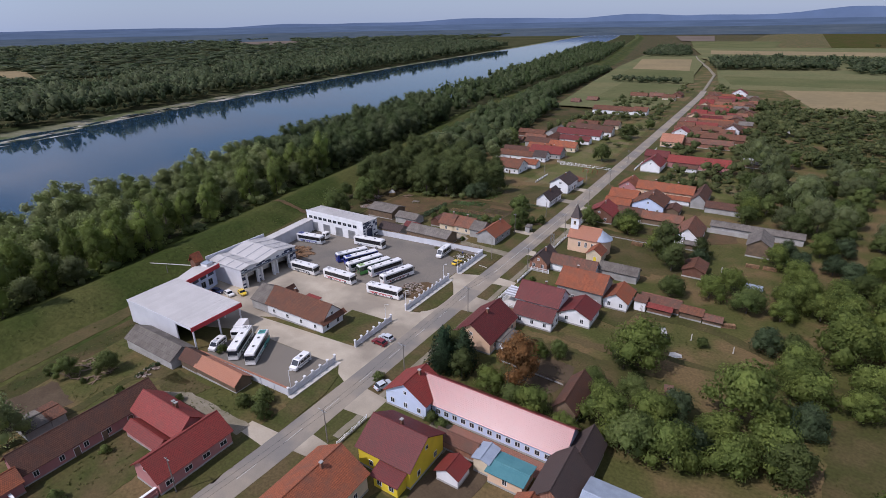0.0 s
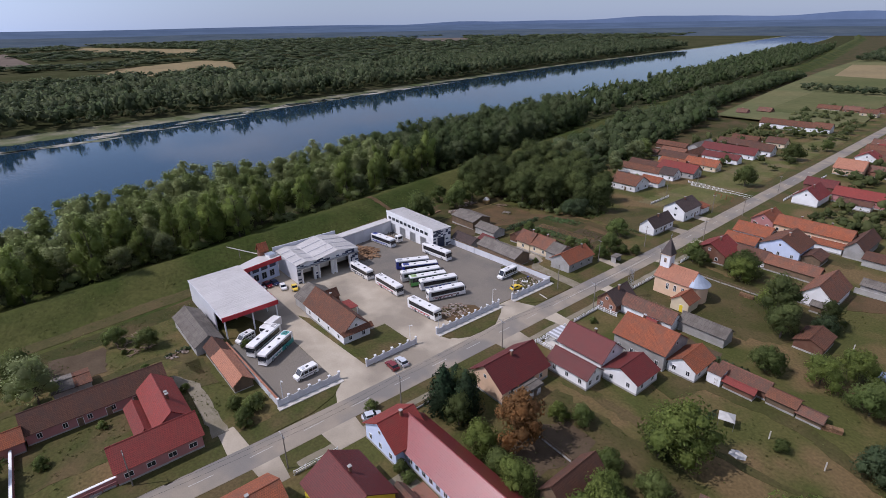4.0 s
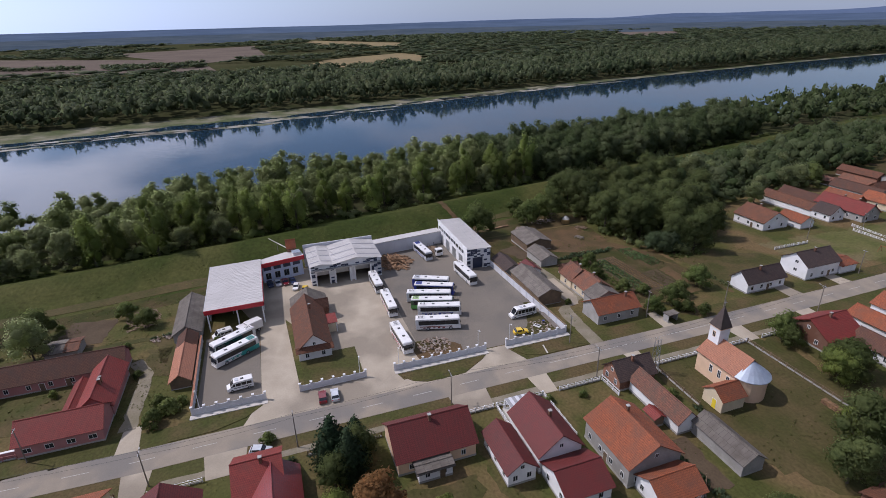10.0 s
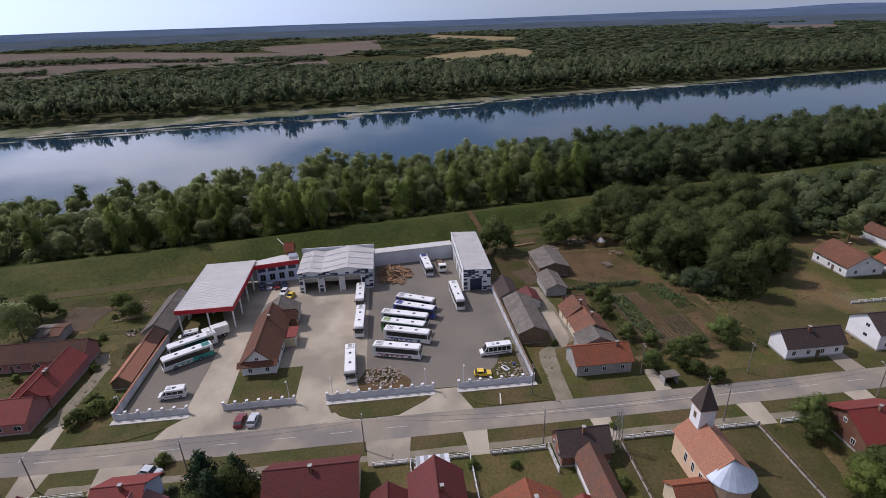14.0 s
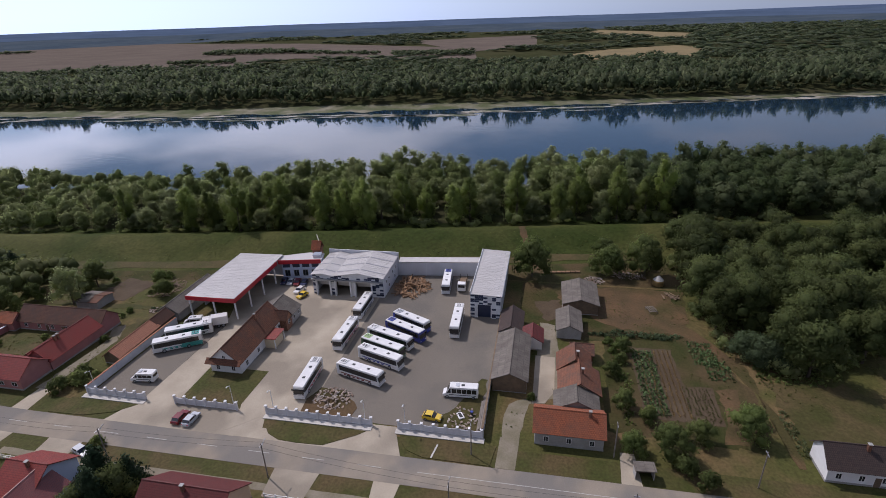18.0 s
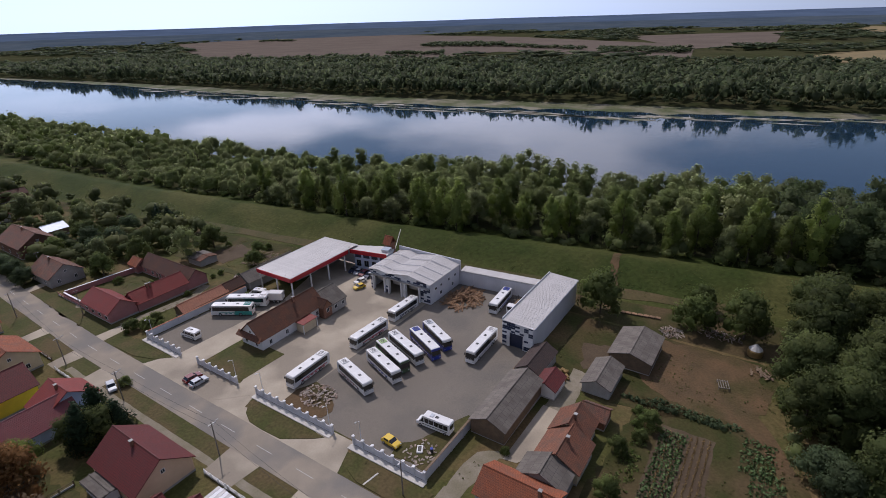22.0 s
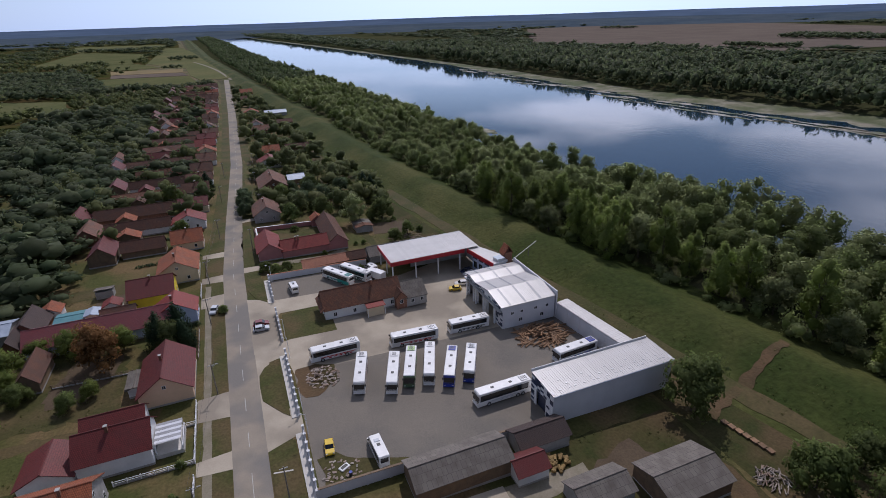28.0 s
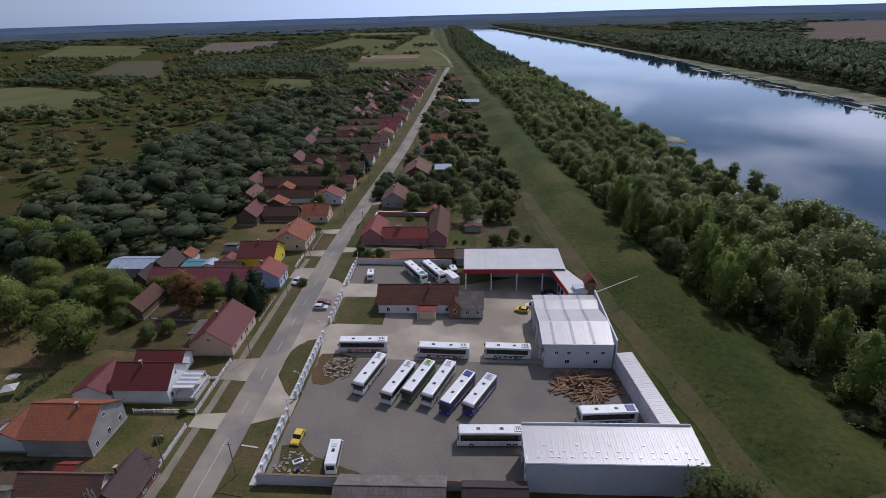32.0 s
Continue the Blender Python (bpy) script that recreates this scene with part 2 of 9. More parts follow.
M["meadow"] = mat("green_field", (0.085, 0.096, 0.042), (0.116, 0.114, 0.054), s1=0.015, s2=0.2, fine=0.25, bump=0, spec=0.00)
M["fallow"] = mat("fallow_field", (0.138, 0.130, 0.064), (0.104, 0.114, 0.054), s1=0.012, s2=0.15, fine=0.25, bump=0, spec=0.00)
M["white"] = mat("white_render", (0.74, 0.74, 0.74), (0.66, 0.66, 0.65), s1=0.4, s2=4, fine=0.06, bump=0.1, rand=0.06)
M["cream"] = mat("cream_render", (0.62, 0.52, 0.36), (0.55, 0.46, 0.32), s1=0.5, s2=4, fine=0.1, bump=0.1)
M["ochre"] = mat("peach_render", (0.66, 0.46, 0.31), (0.60, 0.42, 0.28), s1=0.5, s2=4, fine=0.08, bump=0.1)
M["yellow"] = mat("yellow_render", (0.72, 0.55, 0.03), (0.64, 0.48, 0.03), s1=0.5, s2=4, fine=0.08, bump=0.1)
M["pink"] = mat("pink_render", (0.42, 0.19, 0.18), (0.35, 0.16, 0.15), s1=0.5, s2=4, fine=0.1, bump=0.1)
M["paleblue"] = mat("pale_blue_render", (0.55, 0.62, 0.78), (0.50, 0.57, 0.72), s1=0.5, s2=4, fine=0.06, bump=0.1)
M["grey"] = mat("grey_render", (0.36, 0.35, 0.33), (0.28, 0.27, 0.25), s1=0.4, s2=3, fine=0.15, bump=0.15, rand=0.12)
M["brick"] = tiles("brick_wall", (0.33, 0.16, 0.10), (0.26, 0.12, 0.075), (0.3, 0.22, 0.17), 0.25, 0.08, 0.25, 0.85, 0.3)
M["red"] = tiles("red_tiles", (0.225, 0.038, 0.028), (0.185, 0.031, 0.024), (0.125, 0.038, 0.028), worn=0.45, rough=0.62, bump=0.3)
M["orange"] = tiles("orange_tiles", (0.317, 0.097, 0.042), (0.246, 0.075, 0.035), (0.132, 0.070, 0.048), worn=0.6)
M["salmon"] = tiles("salmon_tiles", (0.44, 0.20, 0.12), (0.38, 0.165, 0.10), (0.30, 0.15, 0.10), worn=0.5)
M["charcoal"] = tiles("charcoal_tiles", (0.085, 0.058, 0.048), (0.065, 0.045, 0.04), (0.05, 0.04, 0.036), worn=0.5)
M["maroon"] = tiles("maroon_tiles", (0.140, 0.026, 0.022), (0.115, 0.022, 0.019), (0.070, 0.026, 0.022), worn=0.4, rough=0.6, bump=0.3)
M["brown"] = tiles("brown_tiles", (0.126, 0.058, 0.035), (0.097, 0.044, 0.028), (0.063, 0.040, 0.032), worn=0.7, bump=0.4)
M["rusty"] = tiles("rust_brown_tiles", (0.177, 0.074, 0.039), (0.131, 0.054, 0.031), (0.072, 0.045, 0.033), worn=0.6)
M["old"] = tiles("weathered_tiles", (0.210, 0.092, 0.056), (0.143, 0.068, 0.048), (0.084, 0.064, 0.048), worn=0.85)
M["glazed"] = tiles("glazed_red_tiles", (0.24, 0.035, 0.032), (0.20, 0.03, 0.028), (0.17, 0.045, 0.04), worn=0.4, rough=0.36)
M["glazed"].node_tree.nodes["Principled BSDF"].inputs["Specular IOR Level"].default_value = 0.75
M["weathered"] = tiles("weathered_orange_tiles", (0.25, 0.102, 0.058), (0.19, 0.080, 0.047), (0.105, 0.068, 0.050), worn=0.75)
M["fibre"] = tiles("fibre_cement_sheets", (0.153, 0.136, 0.115), (0.131, 0.114, 0.099), (0.084, 0.071, 0.059), 0.9, 1.5, 0.8, 0.9, 0.12)
M["tealroof"] = mat("teal_roof_sheet", (0.055, 0.17, 0.19), (0.075, 0.20, 0.215), rough=0.55, s1=0.5, s2=4, fine=0.12, bump=0.05)
M["paving"] = tiles("red_paving", (0.30, 0.14, 0.095), (0.25, 0.115, 0.08), (0.20, 0.12, 0.09), 0.4, 0.4, 0.5, 0.85, 0.15)
M["metal"] = mat("white_roof_metal", (0.503, 0.479, 0.455), (0.446, 0.423, 0.400), rough=0.38, s1=0.2, s2=1.5, fine=0.05, bump=0.03, spec=0.5, rand=0.03)
M["panel"] = mat("white_wall_panel", (0.60, 0.605, 0.63), (0.54, 0.545, 0.57), rough=0.5, s1=0.3, s2=3, fine=0.05, bump=0.03)
M["fascia"] = mat("red_fascia", (0.42, 0.02, 0.03), (0.36, 0.018, 0.025), rough=0.45, s1=0.4, s2=4, fine=0.08, bump=0)
M["navy"] = mat("navy_panel", (0.025, 0.035, 0.07), (0.035, 0.045, 0.085), rough=0.35, s1=0.6, s2=5, fine=0.15, bump=0, rand=0.3)
M["steel"] = mat("galvanised_steel", (0.42, 0.43, 0.44), (0.34, 0.35, 0.36), rough=0.45, metal=0.7, s1=0.6, s2=6, fine=0.1, bump=0)
M["zinc"] = mat("zinc_sheet", (0.34, 0.39, 0.46), (0.28, 0.32, 0.38), rough=0.5, metal=0.25, s1=0.6, s2=5, fine=0.1, bump=0.03)
M["spire"] = mat("dark_spire_sheets", (0.050, 0.036, 0.030), (0.07, 0.05, 0.042), rough=0.5, s1=0.6, s2=5, fine=0.15, bump=0.1)
M["wood"] = mat("weathered_wood", (0.17, 0.115, 0.07), (0.12, 0.085, 0.055), s1=0.8, s2=7, fine=0.3, bump=0.3, rand=0.15)
M["log"] = mat("peeled_logs", (0.27, 0.155, 0.08), (0.16, 0.095, 0.052), s1=0.9, s2=8, fine=0.3, bump=0.4, rand=0.3)
M["pole"] = mat("pole_wood", (0.22, 0.19, 0.16), (0.16, 0.14, 0.12), s1=1, s2=8, fine=0.2)
M["strip"] = mat("translucent_roof_strip", (0.30, 0.30, 0.30), (0.25, 0.25, 0.26), rough=0.4, s1=0.6, s2=5, fine=0.08, bump=0.03)
M["glass"] = glassy("window_glass", (0.025, 0.03, 0.035))
M["busglass"] = glassy("tinted_glass", (0.012, 0.014, 0.018), 0.06, 0.7)
M["rubber"] = mat("tyre_rubber", (0.018, 0.018, 0.018), (0.03, 0.03, 0.03), rough=0.85, s1=3, s2=20, bump=0)
M["trim"] = mat("black_plastic", (0.022, 0.022, 0.024), (0.03, 0.03, 0.03), rough=0.5, s1=3, s2=20, bump=0)
M["lamp"] = glassy("lamp_lens", (0.6, 0.6, 0.58), 0.15)
M["tail"] = glassy("red_lens", (0.35, 0.01, 0.01), 0.2)


def gloss(name, c, rough=0.28):
    return mat(name, c, tuple(0.9 * v for v in c), rough=rough, s1=0.8, s2=5, fine=0.05, bump=0, spec=0.5, coat=0.3)


M["buswhite"] = gloss("white_bus_paint", (0.72, 0.71, 0.69))
M["teal"] = gloss("teal_bus_paint", (0.03, 0.27, 0.24))
M["busgreen"] = gloss("green_bus_paint", (0.10, 0.33, 0.08))
M["palegreen"] = gloss("pale_green_bus_paint", (0.36, 0.52, 0.20))
M["buskhaki"] = gloss("dark_green_bus_paint", (0.07, 0.12, 0.06))
M["busblue"] = gloss("blue_bus_paint", (0.02, 0.04, 0.28))
M["busred"] = gloss("red_bus_paint", (0.42, 0.02, 0.03))
M["taxi"] = gloss("yellow_car_paint", (0.70, 0.47, 0.03))
M["carred"] = gloss("dark_red_car_paint", (0.16, 0.01, 0.015))
M["silver"] = gloss("silver_car_paint", (0.50, 0.52, 0.55))
M["carblue"] = gloss("dark_blue_car_paint", (0.02, 0.03, 0.08))
def leaf(name, c1, c2, glow=0.5, bump=0.55, through_gain=1.5, **kw):
    """Leaves: a dull surface that lets part of the light through."""
    m = mat(name, c1, c2, rough=0.7, spec=0.12, bump=bump, dist=0.8, **kw)
    n, l = m.node_tree.nodes, m.node_tree.links
    b, out = n["Principled BSDF"], n["Material Output"]
    tr, mx = n.new("ShaderNodeBsdfTranslucent"), n.new("ShaderNodeMixShader")
    gain = n.new("ShaderNodeVectorMath")
    gain.operation, gain.inputs["Scale"].default_value = "SCALE", through_gain
    l.new(b.inputs["Base Color"].links[0].from_socket, gain.inputs[0])
    l.new(gain.outputs[0], tr.inputs[0])
    mx.inputs[0].default_value = glow
    l.new(b.outputs[0], mx.inputs[1])
    l.new(tr.outputs[0], mx.inputs[2])
    l.new(mx.outputs[0], out.inputs[0])
    return m


M["leaf_a"] = leaf("poplar_leaves", (0.168, 0.204, 0.062), (0.126, 0.158, 0.049), 0.66, through_gain=1.75, s1=0.10, s2=1.5, fine=0.3, rand=0.25, island=0.22)
M["leaf_b"] = leaf("willow_leaves", (0.192, 0.214, 0.104), (0.146, 0.170, 0.078), 0.66, through_gain=1.75, s1=0.10, s2=1.5, fine=0.3, rand=0.22, island=0.22)
M["leaf_c"] = leaf("fruit_tree_leaves", (0.090, 0.120, 0.036), (0.132, 0.158, 0.052), s1=0.10, s2=1.5, fine=0.3, rand=0.32, island=0.24)
M["leaf_d"] = leaf("conifer_needles", (0.020, 0.040, 0.018), (0.032, 0.050, 0.022), 0.15, s1=0.3, s2=3, fine=0.3, island=0.4)
M["leaf_e"] = leaf("russet_leaves", (0.24, 0.125, 0.048), (0.18, 0.105, 0.045), s1=0.3, s2=2, fine=0.3, island=0.4)
M["leaf_f"] = leaf("far_wood_leaves", (0.058, 0.080, 0.037), (0.112, 0.128, 0.066), bump=0.3, tone=True, s1=0.02, s2=0.2, fine=0.25, island=0.28)
# far_wood_leaves again, lighter and yellower, for the village and east woods
M["leaf_j"] = leaf("lighter_wood_leaves", (0.074, 0.094, 0.034), (0.136, 0.146, 0.058), bump=0.3, tone=True, s1=0.02, s2=0.2, fine=0.25, island=0.26)
# copy of belt_leaves, which is raised to look backlit; this one stays darker
M["leaf_n"] = leaf("darker_belt_leaves", (0.060, 0.086, 0.031), (0.105, 0.125, 0.060), 0.5, tone=True, s1=0.06, s2=0.5, fine=0.3, island=0.24)
M["leaf_g"] = leaf("belt_leaves", (0.130, 0.162, 0.056), (0.206, 0.226, 0.108), 0.66, through_gain=1.75, tone=True, s1=0.06, s2=1.2, fine=0.35, island=0.22)
M["leaf_k"] = leaf("dark_copse_leaves", (0.068, 0.088, 0.030), (0.096, 0.114, 0.040), s1=0.10, s2=1.5, fine=0.3, rand=0.3, island=0.24)
M["leaf_h"] = leaf("yellow_green_leaves", (0.172, 0.206, 0.052), (0.130, 0.166, 0.044), s1=0.2, s2=2.0, fine=0.3, rand=0.12, island=0.28)
M["leaf_i"] = leaf("blue_green_leaves", (0.092, 0.122, 0.060), (0.070, 0.100, 0.048), s1=0.2, s2=2.0, fine=0.3, rand=0.2, island=0.28)
M["tuft"] = leaf("grass_tufts", (0.080, 0.096, 0.028), (0.115, 0.118, 0.044), 0.5, s1=0.2, s2=2.0, fine=0.3, island=0.3)
M["bark"] = mat("bark", (0.10, 0.08, 0.06), (0.07, 0.055, 0.045), s1=1, s2=6, fine=0.3)
M["sheet"] = mat("pale_tarpaulin", (0.46, 0.45, 0.42), (0.36, 0.35, 0.33), s1=0.8, s2=4, fine=0.1)
M["rust"] = mat("rusty_scrap", (0.20, 0.13, 0.09), (0.27, 0.24, 0.21), s1=0.6, s2=4, fine=0.3, rand=0.45)
M["veg"] = mat("vegetable_leaves", (0.045, 0.090, 0.019), (0.075, 0.120, 0.038), s1=0.6, s2=4, fine=0.35, island=0.3)
M["straw"] = mat("straw", (0.238, 0.154, 0.052), (0.182, 0.119, 0.042), s1=0.7, s2=6, fine=0.3)


def water_material():
    m = bpy.data.materials.new("river_water")
    m.use_nodes = True
    n, l = m.node_tree.nodes, m.node_tree.links
    b = n["Principled BSDF"]
    b.inputs["Base Color"].default_value = (0.014, 0.034, 0.058, 1)
    b.inputs["Roughness"].default_value, b.inputs["IOR"].default_value = 0.04, 1.33
    geo = n.new("ShaderNodeNewGeometry")
    mp = n.new("ShaderNodeMapping")
    mp.inputs["Scale"].default_value = (1.0, 0.45, 1.0)
    l.new(geo.outputs["Position"], mp.inputs[0])
    a = n.new("ShaderNodeTexNoise")
    a.inputs["Scale"].default_value, a.inputs["Detail"].default_value = 0.35, 5
    l.new(mp.outputs[0], a.inputs["Vector"])
    c = n.new("ShaderNodeTexNoise")
    c.inputs["Scale"].default_value, c.inputs["Detail"].default_value = 0.02, 3
    l.new(mp.outputs[0], c.inputs["Vector"])
    r = n.new("ShaderNodeMapRange")
    r.inputs[1].default_value, r.inputs[2].default_value, r.inputs[3].default_value, r.inputs[4].default_value = 0.42, 0.62, 0.03, 0.15
    l.new(c.outputs["Fac"], r.inputs[0])
    bp = n.new("ShaderNodeBump")
    bp.inputs["Distance"].default_value = 0.25
    l.new(r.outputs[0], bp.inputs["Strength"])
    l.new(a.outputs["Fac"], bp.inputs["Height"])
    l.new(bp.outputs[0], b.inputs["Normal"])
    return m


M["water"] = water_material()


# ---- building blocks ----
class Shape:
    """A mesh in the making: vertices and faces from simple solids."""

    def __init__(self):
        self.v, self.f = [], []

    def add(self, v, f):
        k = len(self.v)
        self.v += [tuple(p) for p in v]
        self.f += [tuple(k + i for i in q) for q in f]
        return self

    def box(self, x0, y0, z0, x1, y1, z1, m=None):
        v = [Vector((x, y, z)) for z in (z0, z1) for y in (y0, y1) for x in (x0, x1)]
        if m:
            v = [m @ p for p in v]
        return self.add(v, [(0, 2, 3, 1), (4, 5, 7, 6), (0, 1, 5, 4), (2, 6, 7, 3), (0, 4, 6, 2), (1, 3, 7, 5)])

    def prism(self, pts, z0, z1, m=None):
        """An upright prism over a polygon in x and y (anticlockwise)."""
        n = len(pts)
        v = [Vector((x, y, z)) for z in (z0, z1) for x, y in pts]
        if m:
            v = [m @ p for p in v]
        return self.add(v, [tuple(range(n - 1, -1, -1)), tuple(range(n, 2 * n))] + [(i, (i + 1) % n, n + (i + 1) % n, n + i) for i in range(n)])

    def tube(self, a, b, r0, r1=None, n=8):
        a, b = Vector(a), Vector(b)
        r1 = r0 if r1 is None else r1
        q = (b - a).to_track_quat("Z", "Y").to_matrix()
        v = [p + q @ Vector((r * math.cos(t), r * math.sin(t), 0)) for p, r in ((a, r0), (b, r1)) for t in [2 * math.pi * i / n for i in range(n)]]
        return self.add(v, [tuple(range(n - 1, -1, -1)), tuple(range(n, 2 * n))] + [(i, (i + 1) % n, n + (i + 1) % n, n + i) for i in range(n)])

    def mesh(self, name, material=None, smooth=False):
        me = bpy.data.meshes.new(name)
        me.from_pydata(self.v, [], self.f)
        if material:
            me.materials.append(material)
        if smooth:
            me.polygons.foreach_set("use_smooth", [True] * len(me.polygons))
        me.update()
        return me


def part(name, shape, material, parent, label="", m=None, smooth=False):
    """One mesh under a thing or a part; shape: a Shape or a mesh to share."""
    me = shape if isinstance(shape, bpy.types.Mesh) else shape.mesh(name, material, smooth)
    ob = new(name, me)
    ob.parent = parent
    if m is not None:
        ob.matrix_basis = m
    return tagged(ob, label)


def thing(name, label, category, m=None, group="", kind=""):
    ob = new(name)
    ob.empty_display_size = 0.3
    if m is not None:
        ob.matrix_basis = m
    return tagged(ob, label, category, group, kind)


def solid(name, shape, material, label, category="", group="", kind="structure", smooth=False):
    ob = new(name, shape.mesh(name, material, smooth))
    return tagged(ob, label, category, group, kind)


def bevelled(x0, y0, z0, x1, y1, z1, r, seg=2, edges=None):
    bm = bmesh.new()
    bmesh.ops.create_cube(bm, size=1)
    for v in bm.verts:
        v.co = ((x0 + x1) / 2 + v.co.x * (x1 - x0), (y0 + y1) / 2 + v.co.y * (y1 - y0), (z0 + z1) / 2 + v.co.z * (z1 - z0))
    es = [e for e in bm.edges if edges is None or edges(e)]
    bmesh.ops.bevel(bm, geom=es, offset=r, segments=seg, affect="EDGES", profile=0.5)
    s = Shape()
    s.add([v.co.copy() for v in bm.verts], [[v.index for v in f.verts] for f in bm.faces])
    bm.free()
    return s


def curve_at(y, ys, xs):
    return float(np.interp(y, ys, xs))


# ---- the lie of the land ----
def dyke_x(y):
    return curve_at(y, (-5000, -2000, -1194, -436, -231, -86, 20, 72, 102, 122, 146, 171, 194, 263, 336, 384, 438, 1124, 2500, 5000),
                    (170, -5, -50, -118, -138, -149, -163.5, -171.4, -177, -180, -184.4, -189, -192.7, -204, -218, -228, -237, -320, -600, -1250))


def shore_x(y):
    return curve_at(y, (-5000, -2962, -2068, -928, -538, -271, -87, 25, 100, 245, 430, 800, 1400, 2500, 3600, 5000),
                    (90, -66, -113, -170, -200, -218, -230, -240, -250, -270, -300, -376, -490, -705, -960, -1400))


def far_x(y):
    return curve_at(y, (-5000, -4095, -2708, -1400, -680, -420, -210, 24, 227, 451, 845, 1450, 1700, 2400, 3115, 5000),
                    (-40, -110, -260, -385, -444, -456, -462, -500, -530, -573, -649, -738, -772, -892, -1000, -1500))


def road_x(y):
    return curve_at(y, (-5000, -900, -600, -300, -100, 0, 50, 200, 350, 620, 866, 983, 1180, 5000), (-60, -85, -84, -81, -77, -72, -70, -70, -73, -80, -98, -121, -167, -900))


WATER = -3.0
SLOPE = 0.031


def gz(x):
    """The ground falls gently from the street towards the foot of the dyke."""
    return min(0.0, max(-2.2, (x + 81.0) * SLOPE))


def on_ground(x, y, up=0.06, turn=0.0):
    """A pose on the ground, leaning with its fall."""
    return Matrix.Translation((x, y, gz(x) + up)) @ pose(0, 0, 0, 0, -math.degrees(math.atan(SLOPE)) if x < -81 else 0, 0) @ pose(0, 0, 0, 0, 0, turn)


ys = sorted(set(list(np.arange(-400, 720, 8.0)) + list(np.arange(-1500, -400, 60.0)) + list(np.arange(720, 1800, 60.0)) + [-4950, -4200, -3400, -2800, -2200, -1800, 2100, 2500, 3000, 3600, 4300, 4950]))


def beach(y):
    """How far the sand reaches out from the far bank."""
    return curve_at(y, (-5000, -900, -420, -130, 110, 200, 300, 900, 5000), (2, 4, 14, 24, 22, 10, 2, 1, 0))


def section(y):
    d, s, f, b = dyke_x(y), shore_x(y), far_x(y), beach(y)
    rough = lambda k: noise.noise((k * 3.1, y * 0.03, 0.0))
    east = [(4950, 0), (1500, 0), (600, 0), (200, 0), (60, 0), (-20, 0), (-81, 0)]
    east = [(max(x, d + 40 + 5 * i), z) for i, (x, z) in zip(range(7, 0, -1), east)]
    return ([(-4950, 0, 3), (f - 1500, 0, 3), (f - 500, 0, 3), (f - 120, 0, 3), (f - 30 - 0.2 * b + 4 * rough(1), -0.6, 2), (f - 15 - 0.2 * b + 8 * noise.noise((7.7, y * 0.011, 0.0)) + 3 * rough(2), -2.4, 1), (f + b + (6 + 0.4 * b) * noise.noise((9.3, y * 0.05, 0.0)), WATER - 0.1, 1),
             (f + 18 + 1.5 * b, WATER - 1.2, 1), (s - 14, WATER - 1.2, 1), (s + 2 * rough(4), WATER - 0.1, 1), (s + 7, -1.4, 2), (d - 16, -0.9, 0), (d - 11, -0.6, 0), (d - 7, 0.5, 0),
             (d - 2.2, 2.2, 0), (d + 1.2, 2.3, 0), (d + 8, -0.1, 0), (d + 14, gz(d + 14) - 0.1, 0), (d + 22, gz(d + 22), 6), (max(-152, d + 30), gz(max(-152, d + 30)), 4)] + [(x, gz(x), 5 if x > 5 else 4) for x, z in reversed(east)])


def ground():
    s = Shape()
    kinds = []
    cols = len(section(0))
    for y in ys:
        s.v += [(x, y, z) for x, z, _ in section(y)]
    for j in range(len(ys) - 1):
        row = section(ys[j])
        for i in range(cols - 1):
            a = j * cols + i
            s.f.append((a, a + 1, a + cols + 1, a + cols))
            kinds.append(row[i][2])
    me = s.mesh("ground")
    for k in ("dyke", "sand", "bank", "far_land", "plain", "scrub", "weedy"):
        me.materials.append(M[k])
    me.polygons.foreach_set("material_index", kinds)
    me.polygons.foreach_set("use_smooth", [True] * len(kinds))
    tagged(new("ground", me), "grass land with a grassed flood dyke and river banks", "ground", kind="structure")


ground()

river = Shape()
for y in ys:
    river.v += [(far_x(y) - 12, y, WATER), (shore_x(y) + 8, y, WATER)]
river.f = [(2 * j, 2 * j + 1, 2 * j + 3, 2 * j + 2) for j in range(len(ys) - 1)]
solid("water", river, M["water"], "wide calm blue-grey river", "river")


def ribbon(name, y0, y1, west, east, z, material, label, category, step=8.0, thick=0.06):
    """A strip along the road between two lines west(y) and east(y)."""
    s = Shape()
    n = max(1, int((y1 - y0) / step))
    for j in range(n + 1):
        y = y0 + (y1 - y0) * j / n
        a, b = west(y), east(y)
        s.v += [(a, y, gz(a) + z - thick), (a, y, gz(a) + z), (b, y, gz(b) + z), (b, y, gz(b) + z - thick)]
    s.f = [(4 * j + i, 4 * j + i + 1, 4 * j + i + 5, 4 * j + i + 4) for j in range(n) for i in range(3)]
    return solid(name, s, material, label, category)


def slab(name, pts, z, material, label, category, thick=0.08):
    s = Shape().prism(pts, z - thick, z)
    s.v = [(x, y, h + gz(x)) for x, y, h in s.v]
    return solid(name, s, material, label, category)


